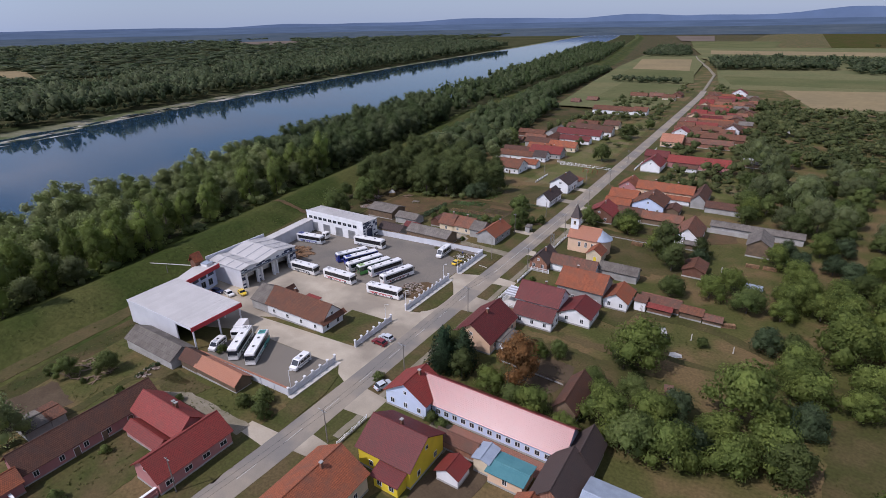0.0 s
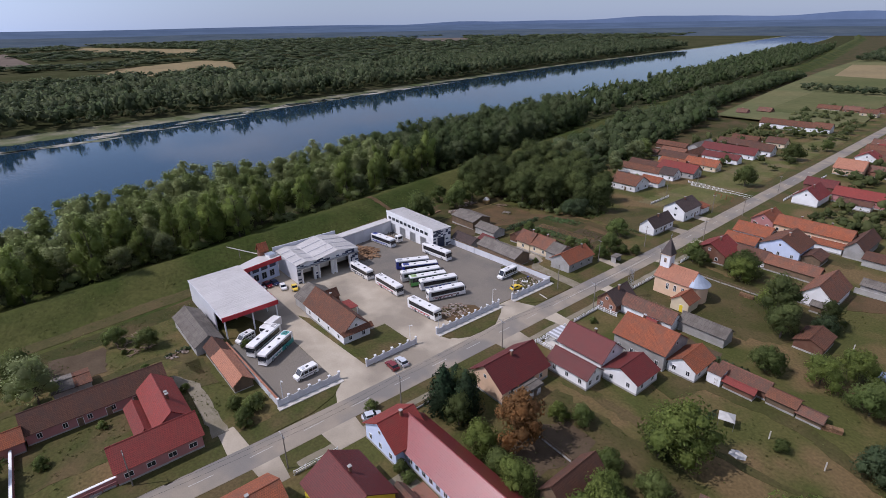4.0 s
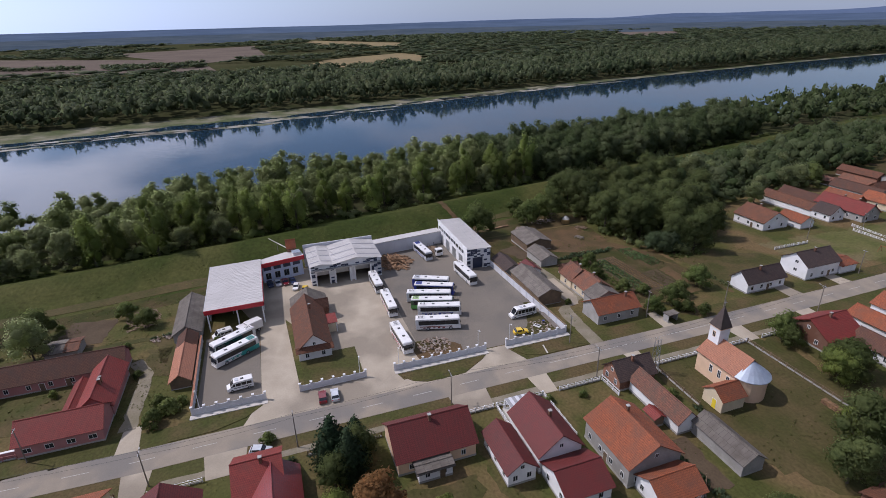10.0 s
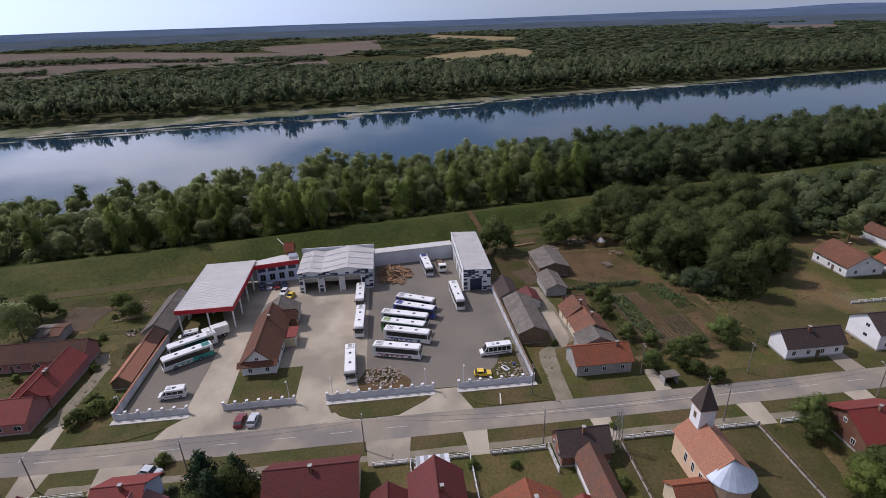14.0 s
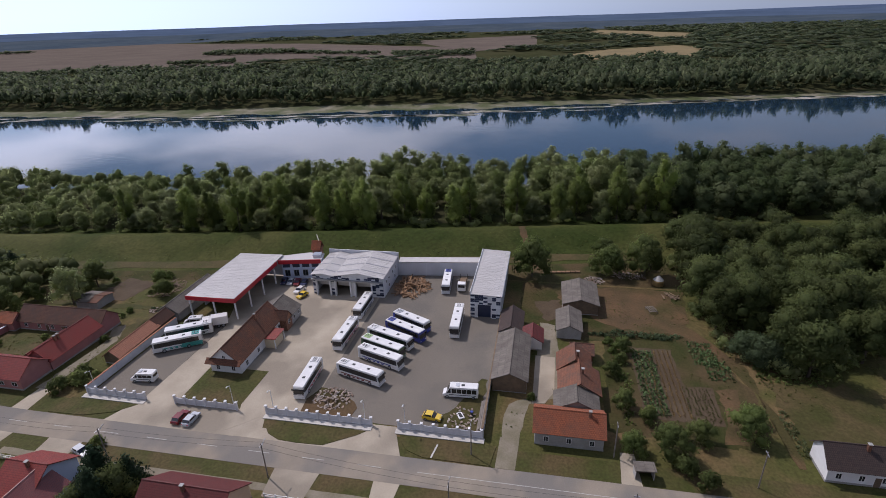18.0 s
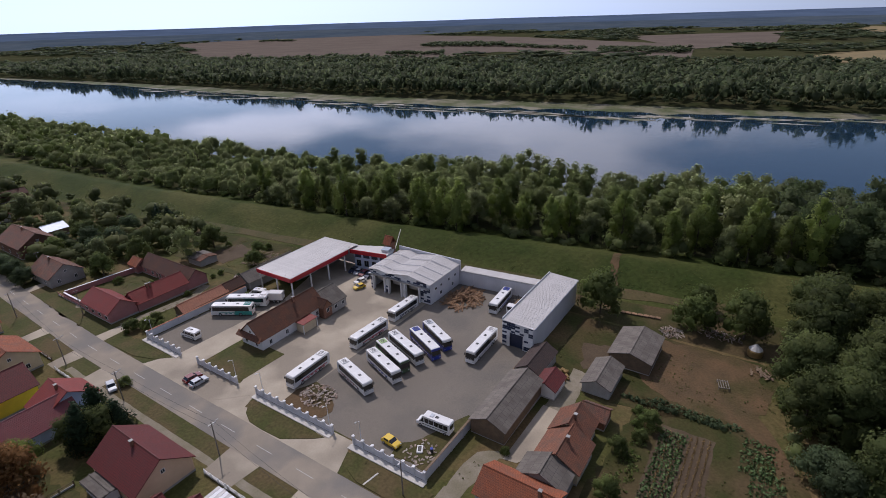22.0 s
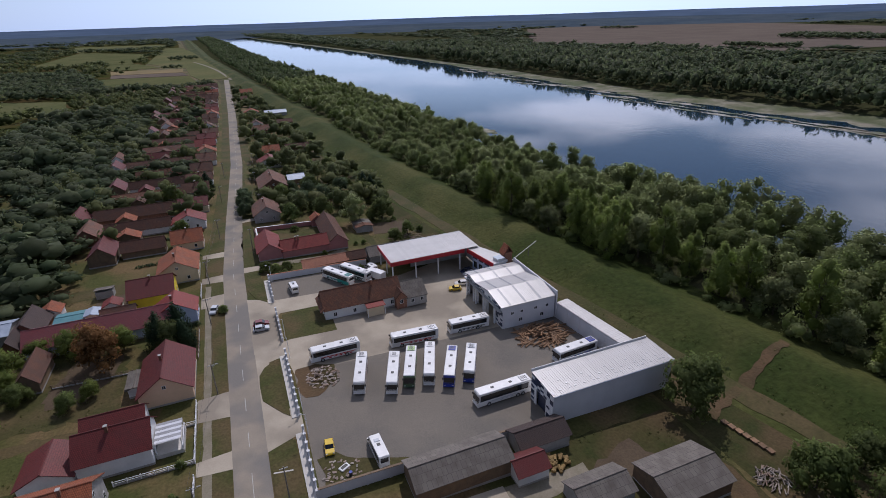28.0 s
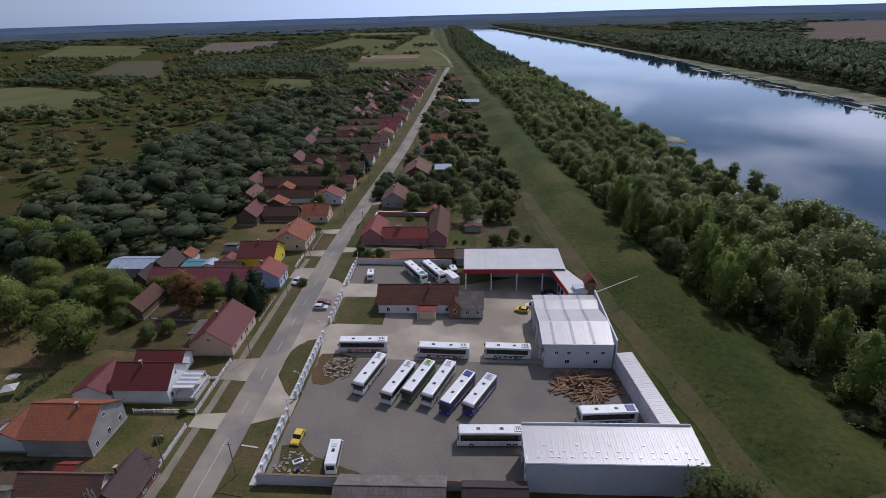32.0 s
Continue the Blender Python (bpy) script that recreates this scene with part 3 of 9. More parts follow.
def patch(name, pts, z, material, label, category, thick=0.04, amp=0.7, step=1.8):
    """A flat piece of ground with an uneven natural outline."""
    area = sum(a[0] * b[1] - b[0] * a[1] for a, b in zip(pts, pts[1:] + pts[:1]))
    out = []
    for (ax, ay), (bx, by) in zip(pts, pts[1:] + pts[:1]):
        n = max(1, int(math.hypot(bx - ax, by - ay) / step))
        for i in range(n):
            x, y = ax + (bx - ax) * i / n, ay + (by - ay) * i / n
            out.append((x + amp * 1.6 * noise.noise((x * 0.45, y * 0.45, 1.0)), y + amp * 1.6 * noise.noise((x * 0.45, y * 0.45, 9.0))))
    return slab(name, out if area > 0 else out[::-1], z, material, label, category, thick)


def dyke_z(x, y):
    """The height of the grass on the dyke."""
    d = dyke_x(y)
    return curve_at(x, (d - 16, d - 11, d - 7, d - 2.2, d + 1.2, d + 8, d + 14, d + 22), (-0.9, -0.6, 0.5, 2.2, 2.3, -0.1, gz(d + 14) - 0.1, gz(d + 22)))


def rect(x0, y0, x1, y1):
    return [(x0, y0), (x1, y0), (x1, y1), (x0, y1)]


ribbon("road", -620, 668, lambda y: road_x(y) - 3.15, lambda y: road_x(y) + 3.15, 0.05, M["asphalt"], "worn grey asphalt village street", "road")
ribbon("dyke_path", -20, 190, lambda y: dyke_x(y) + 14.0 + 1.6 * noise.noise((0.0, y * 0.09, 5.0)), lambda y: dyke_x(y) + 20.0 + 2.4 * noise.noise((3.0, y * 0.08, 5.0)), 0.06, M["dry"], "worn brown track along the foot of the dyke", "track", 6.0, 0.3)
ribbon("dyke_road", -1060, -618, lambda y: -92.5 - 0.135 * (y + 618) + 8.0 * math.sin((y + 618) * 0.0071), lambda y: -88.5 - 0.135 * (y + 618) + 8.0 * math.sin((y + 618) * 0.0071), 0.5, M["path"], "pale dirt track bending away past the end of the street", "track", thick=0.6)
ribbon("verge_east", -560, 640, lambda y: road_x(y) + 3.2, lambda y: road_x(y) + 8.2, 0.012, M["lawn"], "mown grass verge beside the street", "verge", thick=0.02)
ribbon("verge_west", -560, 640, lambda y: road_x(y) - 8.0, lambda y: road_x(y) - 3.2, 0.016, M["lawn"], "mown grass verge beside the street", "verge", thick=0.02)
# ---- depot ground ----
slab("yard_gravel", [(-152, 105), (-101, 111.2), (-81, 111.2), (-80.6, 148.4), (-128, 148), (-153, 140)], 0.05, M["gravel"], "dark crushed gravel coach yard", "yard")
slab("yard_concrete", [(-146, 78), (-121, 78), (-81, 96.8), (-74, 97), (-80, 103.5), (-81, 111.5), (-150, 111.0), (-150, 88)], 0.058, M["concrete"], "pale concrete yard between sheds and house", "yard")
slab("yard_drive", [(-146, 62), (-112, 74), (-81, 73.8), (-73, 70), (-73, 100), (-81, 82), (-121, 80.5), (-146, 90)], 0.066, M["concrete"], "pale concrete driveway", "driveway")
slab("yard_south", rect(-112, 60.5, -80.4, 73.8), 0.046, M["gravel"], "dusty gravel parking corner", "yard")
slab("house_lawn", rect(-94, 83, -81.4, 96.4), 0.09, M["lawn"], "mown lawn in front of the house", "lawn")
slab("apron", [(-80.5, 72), (-77, 76), (-73.05, 73), (-73.05, 134), (-79, 131.6), (-80.5, 132), (-80.5, 126), (-78.4, 123), (-76, 104.5), (-80.5, 103)], 0.04, M["concrete"], "pale concrete gateway apron", "driveway")
slab("lawn_island", [(-78.4, 104.2), (-76.9, 104.6), (-74.8, 106.4), (-73.5, 109.2), (-73.3, 113.0), (-73.5, 118.4), (-77.0, 124.0), (-78.4, 125.6)], 0.13, M["lawn"], "grass island between fence and street", "lawn", 0.12)
slab("lawn_strip", [(-78.4, 132.6), (-76.7, 133.2), (-74.8, 134.8), (-73.5, 138.2), (-73.4, 150.6), (-78.4, 151.4)], 0.13, M["lawn"], "grass strip before the fence", "lawn", 0.12)
slab("lawn_corner", [(-78.4, 57.5), (-73.4, 56), (-73.6, 64.5), (-75.5, 70.5), (-78.4, 74)], 0.13, M["lawn"], "grass strip before the fence", "lawn", 0.12)
for y0, y1 in ((59.5, 75), (103.2, 126.5), (131.4, 149)):
    slab("fence_footway", rect(-79.9, y0, -78.6, y1), 0.18, M["kerb"], "white concrete strip under the fence", "footway", 0.17)


# ---- fences ----
def depot_fence(y0, y1, x=-80.1):
    """White wall panels with a scalloped top between piers."""
    n = max(2, round((y1 - y0) / 2.4))
    t = thing("depot_fence", "white concrete fence with piers and scalloped panels", "fence", pose(x, y0, 0.05), "fences before the coach yard")
    step = (y1 - y0) / n
    pier = bevelled(-0.2, -0.2, 0, 0.2, 0.2, 2.05, 0.03, 1).mesh("pier", M["panel"])
    cap = Shape().prism(rect(-0.27, -0.27, 0.27, 0.27), 2.05, 2.15).mesh("pier_cap", M["white"])
    pts = [(0, 0)] + [(step * k / 8, 1.72 - 0.24 * math.sin(math.pi * k / 8)) for k in range(9)] + [(step, 0)]
    panel = Shape().prism([(a, b) for a, b in reversed(pts)], -0.06, 0.06, Matrix(((0, 0, 1, 0), (1, 0, 0, 0), (0, 1, 0, 0), (0, 0, 0, 1)))).mesh("fence_panel", M["panel"])
    rail = Shape().box(-0.09, 0, 0.1, 0.09, step, 0.32).mesh("plinth", M["white"])
    for i in range(n + 1):
        p = part("pier", pier, None, t, m=pose(0, i * step, 0))
        part("pier_cap", cap, None, p)
        if i < n:
            q = part("fence_panel", panel, None, t, m=pose(0, i * step, 0))
            part("plinth", rail, None, q)
    return t


depot_fence(60.0, 74.6)
depot_fence(82.0, 96.6)
depot_fence(103.4, 126.2)
depot_fence(131.8, 148.4)


def wall_run(name, a, b, h, t, material, label, cap=None):
    a, b = Vector((*a, gz(a[0]))), Vector((*b, gz(b[0])))
    L = (b - a).length
    e = (b - a).normalized()
    m = Matrix((e, Vector((-e.y, e.x, 0)).normalized(), e.cross(Vector((-e.y, e.x, 0))).normalized())).transposed().to_4x4()
    m.translation = a
    ob = thing(name, label, "wall", m)
    part("wall_body", Shape().box(0, -t / 2, -0.3, L, t / 2, h), material, ob)
    if cap:
        part("coping", Shape().box(-0.05, -t / 2 - 0.1, h, L + 0.05, t / 2 + 0.1, h + 0.1), cap, ob)
    n = max(1, int(L / 4))
    for i in range(n + 1):
        part("wall_pier", Shape().box(i * L / n - 0.2, -t / 2 - 0.1, 0, i * L / n + 0.2, t / 2 + 0.1, h - 0.05), material, ob)
    return ob


wall_run("yard_wall", (-80.2, 148.5), (-126.5, 148.1), 2.3, 0.25, M["panel"], "white rendered yard wall with a weathered timber coping", M["wood"])
wall_run("yard_wall", (-80.2, 60.0), (-111, 59.6), 2.0, 0.25, M["panel"], "pale rendered yard wall with a red tile coping", M["salmon"])
wall_run("yard_wall", (-150.6, 112.5), (-153.6, 139.5), 4.6, 0.3, M["panel"], "tall white wall at the back of the coach yard")


# ---- openings ----
MESHES = {}


def shared(key, make):
    if key not in MESHES:
        MESHES[key] = make()
    return MESHES[key]


def window(parent, m, w=1.0, h=1.3, frame_mat="white", name="window", far=False):
    """A framed window of two panes; m: its middle on the wall, y outwards."""
    f = part(name, shared(("win", w, h, frame_mat), lambda: Shape().box(-w / 2, -0.02, -h / 2, w / 2, 0.05, h / 2).mesh("window", M[frame_mat])), None, parent, m=m)
    if far:
        part("pane", shared(("onepane", w, h), lambda: Shape().box(-w / 2 + 0.09, 0.0, -h / 2 + 0.09, w / 2 - 0.09, 0.056, h / 2 - 0.09).mesh("pane", M["glass"])), None, f)
        return f
    pw = w / 2 - 0.12
    pane = shared(("pane", w, h), lambda: Shape().box(-pw / 2, 0.0, -h / 2 + 0.09, pw / 2, 0.056, h / 2 - 0.09).mesh("pane", M["glass"]))
    for sg in (-1, 1):
        part("pane", pane, None, f, m=pose(sg * (pw / 2 + 0.035), 0, 0))
    return f


def door(parent, m, w=1.0, h=2.05, material="wood", name="door"):
    d = part(name, shared(("door", w, h, material), lambda: Shape().box(-w / 2, -0.02, 0, w / 2, 0.07, h).mesh("door", M[material])), None, parent, m=m)
    part("door_frame", shared(("dframe", w, h), lambda: Shape().box(-w / 2 - 0.1, -0.02, 0, w / 2 + 0.1, 0.04, h + 0.1).mesh("door_frame", M["white"])), None, d)
    part("handle", shared(("dhandle", w), lambda: Shape().box(w / 2 - 0.16, 0.07, 1.0, w / 2 - 0.06, 0.12, 1.06).mesh("handle", M["steel"])), None, d)
    return d


FOOT = []
SIDES = {"E": (90, 1, 0), "W": (-90, -1, 0), "N": (180, 0, 1), "S": (0, 0, -1)}


def on_side(side, x0, y0, x1, y1, k, z):
    """A pose on a wall at the share k of its length, y outwards."""
    if side == "E":
        return pose(x1, y0 + k * (y1 - y0), z, 0, 0, -90)
    if side == "W":
        return pose(x0, y0 + k * (y1 - y0), z, 0, 0, 90)
    if side == "N":
        return pose(x0 + k * (x1 - x0), y1, z)
    return pose(x0 + k * (x1 - x0), y0, z, 0, 0, 180)


def slope(parent, eave, along, up, length, rise, material, thick=0.14, name="roof_slope"):
    """One roof side: eave corner, unit vectors along the eave and up the slope."""
    along, up = Vector(along).normalized(), Vector(up).normalized()
    nrm = along.cross(up)
    m = Matrix((along, up, nrm)).transposed().to_4x4()
    m.translation = Vector(eave)
    if nrm.z < 0:
        m = Matrix((-along, up, -nrm)).transposed().to_4x4()
        m.translation = Vector(eave) + along * length
    return part(name, Shape().box(0, 0, 0, length, rise, thick), material, parent, m=m)


def gable_roof(t, x0, y0, x1, y1, eave, ridge, axis, material, ov=0.45, ridge_cap=True):
    if axis == "x":
        h, L = (y1 - y0) / 2, x1 - x0 + 2 * ov
    else:
        h, L = (x1 - x0) / 2, y1 - y0 + 2 * ov
    k = (ridge - eave) / h
    rise = math.hypot(h + ov, k * (h + ov))
    ez = eave - k * ov
    if axis == "x":
        slope(t, (x0 - ov, y0 - ov, ez), (1, 0, 0), (0, 1, k), L, rise, material)
        slope(t, (x0 - ov, y1 + ov, ez), (1, 0, 0), (0, -1, k), L, rise, material)
        a, b = (x0 - ov, (y0 + y1) / 2, ridge + 0.14), (x1 + ov, (y0 + y1) / 2, ridge + 0.14)
    else:
        slope(t, (x0 - ov, y0 - ov, ez), (0, 1, 0), (1, 0, k), L, rise, material)
        slope(t, (x1 + ov, y0 - ov, ez), (0, 1, 0), (-1, 0, k), L, rise, material)
        a, b = ((x0 + x1) / 2, y0 - ov, ridge + 0.14), ((x0 + x1) / 2, y1 + ov, ridge + 0.14)
    if ridge_cap:
        part("ridge_tiles", Shape().tube(a, b, 0.14, n=6), material, t)


def gable_walls(t, x0, y0, x1, y1, eave, ridge, axis, material, name="wall"):
    if axis == "x":
        yc = (y0 + y1) / 2
        prof, m = [(y0, 0), (y1, 0), (y1, eave), (yc, ridge), (y0, eave)], Matrix(((0, 0, 1, 0), (1, 0, 0, 0), (0, 1, 0, 0), (0, 0, 0, 1)))
        s = Shape().prism(prof, x0, x1, m)
    else:
        xc = (x0 + x1) / 2
        prof, m = [(x1, 0), (x0, 0), (x0, eave), (xc, ridge), (x1, eave)], Matrix(((1, 0, 0, 0), (0, 0, 1, 0), (0, 1, 0, 0), (0, 0, 0, 1)))
        s = Shape().prism(prof, y0, y1, m)
    return part(name, s, material, t)


def chimney(t, x, y, z0, z1, material="brick", w=0.5):
    c = part("chimney", Shape().box(x - w / 2, y - w / 2, z0, x + w / 2, y + w / 2, z1), M[material], t)
    part("chimney_cap", Shape().box(x - w / 2 - 0.08, y - w / 2 - 0.08, z1, x + w / 2 + 0.08, y + w / 2 + 0.08, z1 + 0.1), M["grey"], c)


def house(label, x0, x1, y0, y1, eave, ridge, axis, wall, roof, wins="E2 W2 N2 S2", chim=(0.5,), doors="", name="house", gables="", win=(0.95, 1.25), group="", ov=0.45, storeys=1, far=False):
    """A gabled house: walls, roof sides, windows, doors, chimneys."""
    t = thing(name, label, "house" if name == "house" else name.replace("_", " "), pose(0, 0, gz((x0 + x1) / 2)), group)
    x0, x1, y0, y1 = min(x0, x1), max(x0, x1), min(y0, y1), max(y0, y1)
    FOOT.append((x0, x1, y0, y1))
    gable_walls(t, x0, y0, x1, y1, eave, ridge, axis, M[wall])
    part("plinth", Shape().box(x0 - 0.04, y0 - 0.04, -0.6, x1 + 0.04, y1 + 0.04, 0.45), M["grey"], t)
    gable_roof(t, x0, y0, x1, y1, eave, ridge, axis, M[roof], ov)
    for w in wins.split():
        side, n = w[0], int(w[1:])
        for st in range(storeys):
            for i in range(n):
                window(t, on_side(side, x0, y0, x1, y1, (i + 0.5) / n, 1.65 + 2.7 * st), *win, far=far)
    for g in gables.split():
        window(t, on_side(g[0], x0, y0, x1, y1, 0.5, eave + 0.30 * (ridge - eave)), 0.8, 0.9)
    for d in doors.split():
        side, k = d[0], float(d[1:])
        door(t, on_side(side, x0, y0, x1, y1, k, 0.05))
    for i, c in enumerate(chim):
        if axis == "x":
            chimney(t, x0 + c * (x1 - x0), (y0 + y1) / 2 + 0.6, ridge - 0.9, ridge + 0.9)
        else:
            chimney(t, (x0 + x1) / 2 + 0.6, y0 + c * (y1 - y0), ridge - 0.9, ridge + 0.9)
    return t


def barn(label, x0, x1, y0, y1, eave, ridge, axis, wall="wood", roof="old", name="barn", doors=""):
    return house(label, x0, x1, y0, y1, eave, ridge, axis, wall, roof, wins="", chim=(), doors=doors, name=name, ov=0.35)


# ---- depot buildings ----
def sheet_roof(t, a, along, up, length, rise, n, material, rib=True):
    """A metal roof side of n sheets side by side, each with a raised seam."""
    along, up = Vector(along).normalized(), Vector(up).normalized()
    m = Matrix((along, up, along.cross(up))).transposed().to_4x4()
    m.translation = Vector(a)
    w = length / n
    s = Shape().box(0.004, 0, 0, w - 0.004, rise, 0.08)
    if rib:
        s.box(w - 0.07, 0, 0.08, w, rise, 0.12).box(w / 2 - 0.03, 0, 0.08, w / 2 + 0.03, rise, 0.1)
    me = s.mesh("roof_sheet", material)
    for i in range(n):
        part("roof_sheet", me, None, t, m=m @ pose(i * w, 0, 0))


def main_hall():
    t = thing("main_hall", "open-fronted hall with white metal roof and red fascia", "hall", pose(0, 0, -1.5))
    x0, x1, y0, y1, h = -144.9, -115.4, 60.8, 75.8, 6.7
    sheet_roof(t, (x0, y0, h + 0.2), (1, 0, 0), (0, 1, 0.02), x1 - x0, y1 - y0, 30, M["metal"])
    part("fascia", Shape().box(x1, y0 - 0.1, h - 0.8, x1 + 0.15, y1 + 0.1, h + 0.45), M["fascia"], t, "red sheet fascia")
    part("fascia", Shape().box(x0 + 5, y1, h - 0.8, x1 + 0.15, y1 + 0.15, h + 0.45), M["fascia"], t, "red sheet fascia")
    part("wall", Shape().box(x0, y0, 0, x1 - 7, y0 + 0.3, h + 0.15), M["panel"], t)
    part("wall", Shape().box(x0, y0 + 0.3, 0, x0 + 0.3, y1, h + 0.15), M["panel"], t)
    part("parapet", Shape().box(x0 - 0.1, y0 - 0.12, h - 0.3, x1, y0, h + 0.35), M["panel"], t)
    part("back_wall", Shape().box(x0 + 0.3, y0 + 6, 0, x1 - 9, y0 + 6.2, h + 0.1), M["grey"], t)
    for i in range(4):
        part("column", Shape().box(-0.17, -0.17, 0, 0.17, 0.17, h), M["white"], t, m=pose(x1 - 0.5 - 7.5 * i, y1 - 0.4, 0.05))
    for y in (y0 + 0.6, y0 + 8):
        part("column", Shape().box(-0.17, -0.17, 0, 0.17, 0.17, h), M["white"], t, m=pose(x1 - 0.5, y, 0.05))
    for i in range(6):
        part("beam", Shape().box(0, -0.12, -0.45, 0.2, y1 - y0 - 0.5, 0), M["steel"], t, m=pose(x0 + 1 + 5.3 * i, y0 + 0.4, h - 0.02))
    # the wing that runs on from the hall along the back of the yard
    w = thing("side_wing", "low shop wing with white roof and red fascia", "building", pose(-141.0, 76.0, -2.0, 0, 0, 10.5))
    part("roof", Shape().prism([(0, 0), (0, 13.3), (-5.4, 13.3), (-6.4, 8.6), (-4.2, -0.9)], 6.95, 7.2), M["metal"], w)
    part("fascia", Shape().box(0.0, -0.2, 6.2, 0.2, 13.5, 7.6), M["fascia"], w, "red sheet fascia")
    part("fascia", Shape().box(-5.4, 13.3, 6.6, 0.0, 13.5, 7.3), M["white"], w, "white end fascia")
    part("wall", Shape().prism([(-1.7, 0.2), (-1.7, 13.1), (-5.2, 13.1), (-6.1, 8.5), (-4.0, 0.2)], 0, 6.95), M["paleblue"], w)
    for i in range(4):
        window(w, pose(-1.7, 1.8 + 2.9 * i, 2.2, 0, 0, -90), 1.7, 2.2, "steel")
        part("sign_panel", Shape().box(-1.68, 0.6 + 3.1 * i, 4.2, -1.6, 2.9 + 3.1 * i, 5.4), M["navy"], w, "dark blue sign panel")
    tank = part("water_tank", Shape().box(-4.6, 10.6, 7.2, -2.0, 13.0, 8.0), M["white"], w)
    part("tank_lid", Shape().box(-4.7, 10.5, 8.0, -1.9, 13.1, 8.1), M["zinc"], tank)
    hut = thing("dovecote", "small orange-tiled turret behind the workshop", "turret", pose(0, 0, -2.0))
    part("shaft", Shape().box(-151.0, 84.4, 0, -148.4, 87.0, 9.0), M["brick"], hut)
    gable_roof(hut, -151.0, 84.4, -148.4, 87.0, 9.0, 11.0, "y", M["orange"], 0.35)


main_hall()


def facade_blocks(t, x, y0, y1, z0, z1, seed, skip):
    """Navy and white cladding blocks on an east face, leaving the openings free."""
    rng = random.Random(seed)
    navy = Shape().box(0, 0.01, 0.01, 0.05, 1.15, 0.52).mesh("cladding_block", M["navy"])
    pale = Shape().box(0, 0.01, 0.01, 0.04, 1.15, 0.52).mesh("cladding_block", M["white"])
    ny, nz = int((y1 - y0) / 1.16), int((z1 - z0) / 0.53)
    for i in range(ny):
        for j in range(nz):
            y, z = y0 + i * (y1 - y0) / ny, z0 + j * (z1 - z0) / nz
            if any(a - 0.9 < y < b - 0.2 and z < c for a, b, c in skip):
                continue
            part("cladding_block", navy if rng.random() < 0.48 else pale, None, t, m=pose(x, y, z))


def workshop():
    t = thing("workshop", "white twin-roofed coach workshop with navy block cladding", "workshop", pose(0, 0, -1.75))
    x0, x1, y0, y1, h = -149.9, -134.2, 90.2, 112.6, 6.7
    bays = ((91.8, 95.8, 4.6), (97.8, 102.2, 4.8), (104.0, 108.8, 4.8))
    part("wall", Shape().box(x0, y1 - 0.3, 0, x1, y1, h), M["panel"], t)
    part("wall", Shape().box(x0, y0, 0, x1, y0 + 0.3, h), M["panel"], t)
    part("wall", Shape().box(x0, y0 + 0.3, 0, x0 + 0.3, y1 - 0.3, h), M["panel"], t)
    edges = [y0 + 0.3] + [v for b in bays for v in b[:2]] + [y1 - 0.3]
    for a, b in zip(edges[::2], edges[1::2]):
        part("wall", Shape().box(x1 - 0.3, a, 0, x1, b, h), M["white"], t)
    for a, b, c in bays:
        part("lintel", Shape().box(x1 - 0.3, a, c, x1, b, h), M["white"], t)
        part("roller_door", Shape().box(x1 - 1.4, a, 2.8, x1 - 1.3, b, c), M["steel"], t)
        for y in (a - 0.35, b + 0.05):
            part("column", Shape().box(x1 + 0.3, y, 0, x1 + 0.75, y + 0.4, 5.2), M["white"], t)
    part("canopy_beam", Shape().box(x1 + 0.2, y0, 5.2, x1 + 0.9, y1, 5.5), M["steel"], t)
    facade_blocks(t, x1 + 0.005, y0 + 0.1, y1 - 0.1, 0.1, h, 3, bays)
    # two shallow gabled roofs, ridges running from front to back
    for a, b in ((y0 - 0.3, 97.2), (97.2, y1 + 0.3)):
        c = (a + b) / 2
        k = 0.17
        n = 16
        hw = (b - a) / 2
        rise = math.hypot(hw, k * hw)
        sheet_roof(t, (x0 - 0.2, a, h), (1, 0, 0), (0, 1, k), x1 - x0 + 0.8, rise, n, M["metal"])
        sheet_roof(t, (x1 + 0.6, b, h), (-1, 0, 0), (0, -1, k), x1 - x0 + 0.8, rise, n, M["metal"])
        part("gable", Shape().prism([(a, h - 0.02), (b, h - 0.02), (c, h + k * hw - 0.02)], x1 - 0.05, x1, Matrix(((0, 0, 1, 0), (1, 0, 0, 0), (0, 1, 0, 0), (0, 0, 0, 1)))), M["white"], t)
        part("gable", Shape().prism([(a, h - 0.02), (b, h - 0.02), (c, h + k * hw - 0.02)], x0, x0 + 0.05, Matrix(((0, 0, 1, 0), (1, 0, 0, 0), (0, 1, 0, 0), (0, 0, 0, 1)))), M["white"], t)
        for xs in (x0 + 4.5, x0 + 9.0, x0 + 13.5):
            for sg in (1, -1):
                al, up = Vector((sg, 0, 0)), Vector((0, sg, k)).normalized()
                m = Matrix((al, up, al.cross(up))).transposed().to_4x4()
                m.translation = Vector((xs, a if sg > 0 else b, h))
                part("rooflight", Shape().box(-0.3, 0.3, 0.125, 0.3, rise - 0.3, 0.16), M["strip"], t, "grey translucent roof strip", m=m)
    for x in (-147.5, -144, -139.8, -137.0):
        window(t, pose(x, y1, 4.3), 0.9, 0.9)
    for x in (-146, -139.5):
        window(t, pose(x, y1, 1.9), 1.1, 1.1)
    part("parapet", Shape().box(x0 - 0.55, 89.4, 0, x0 - 0.25, y1 + 0.4, 8.0), M["panel"], t)


workshop()


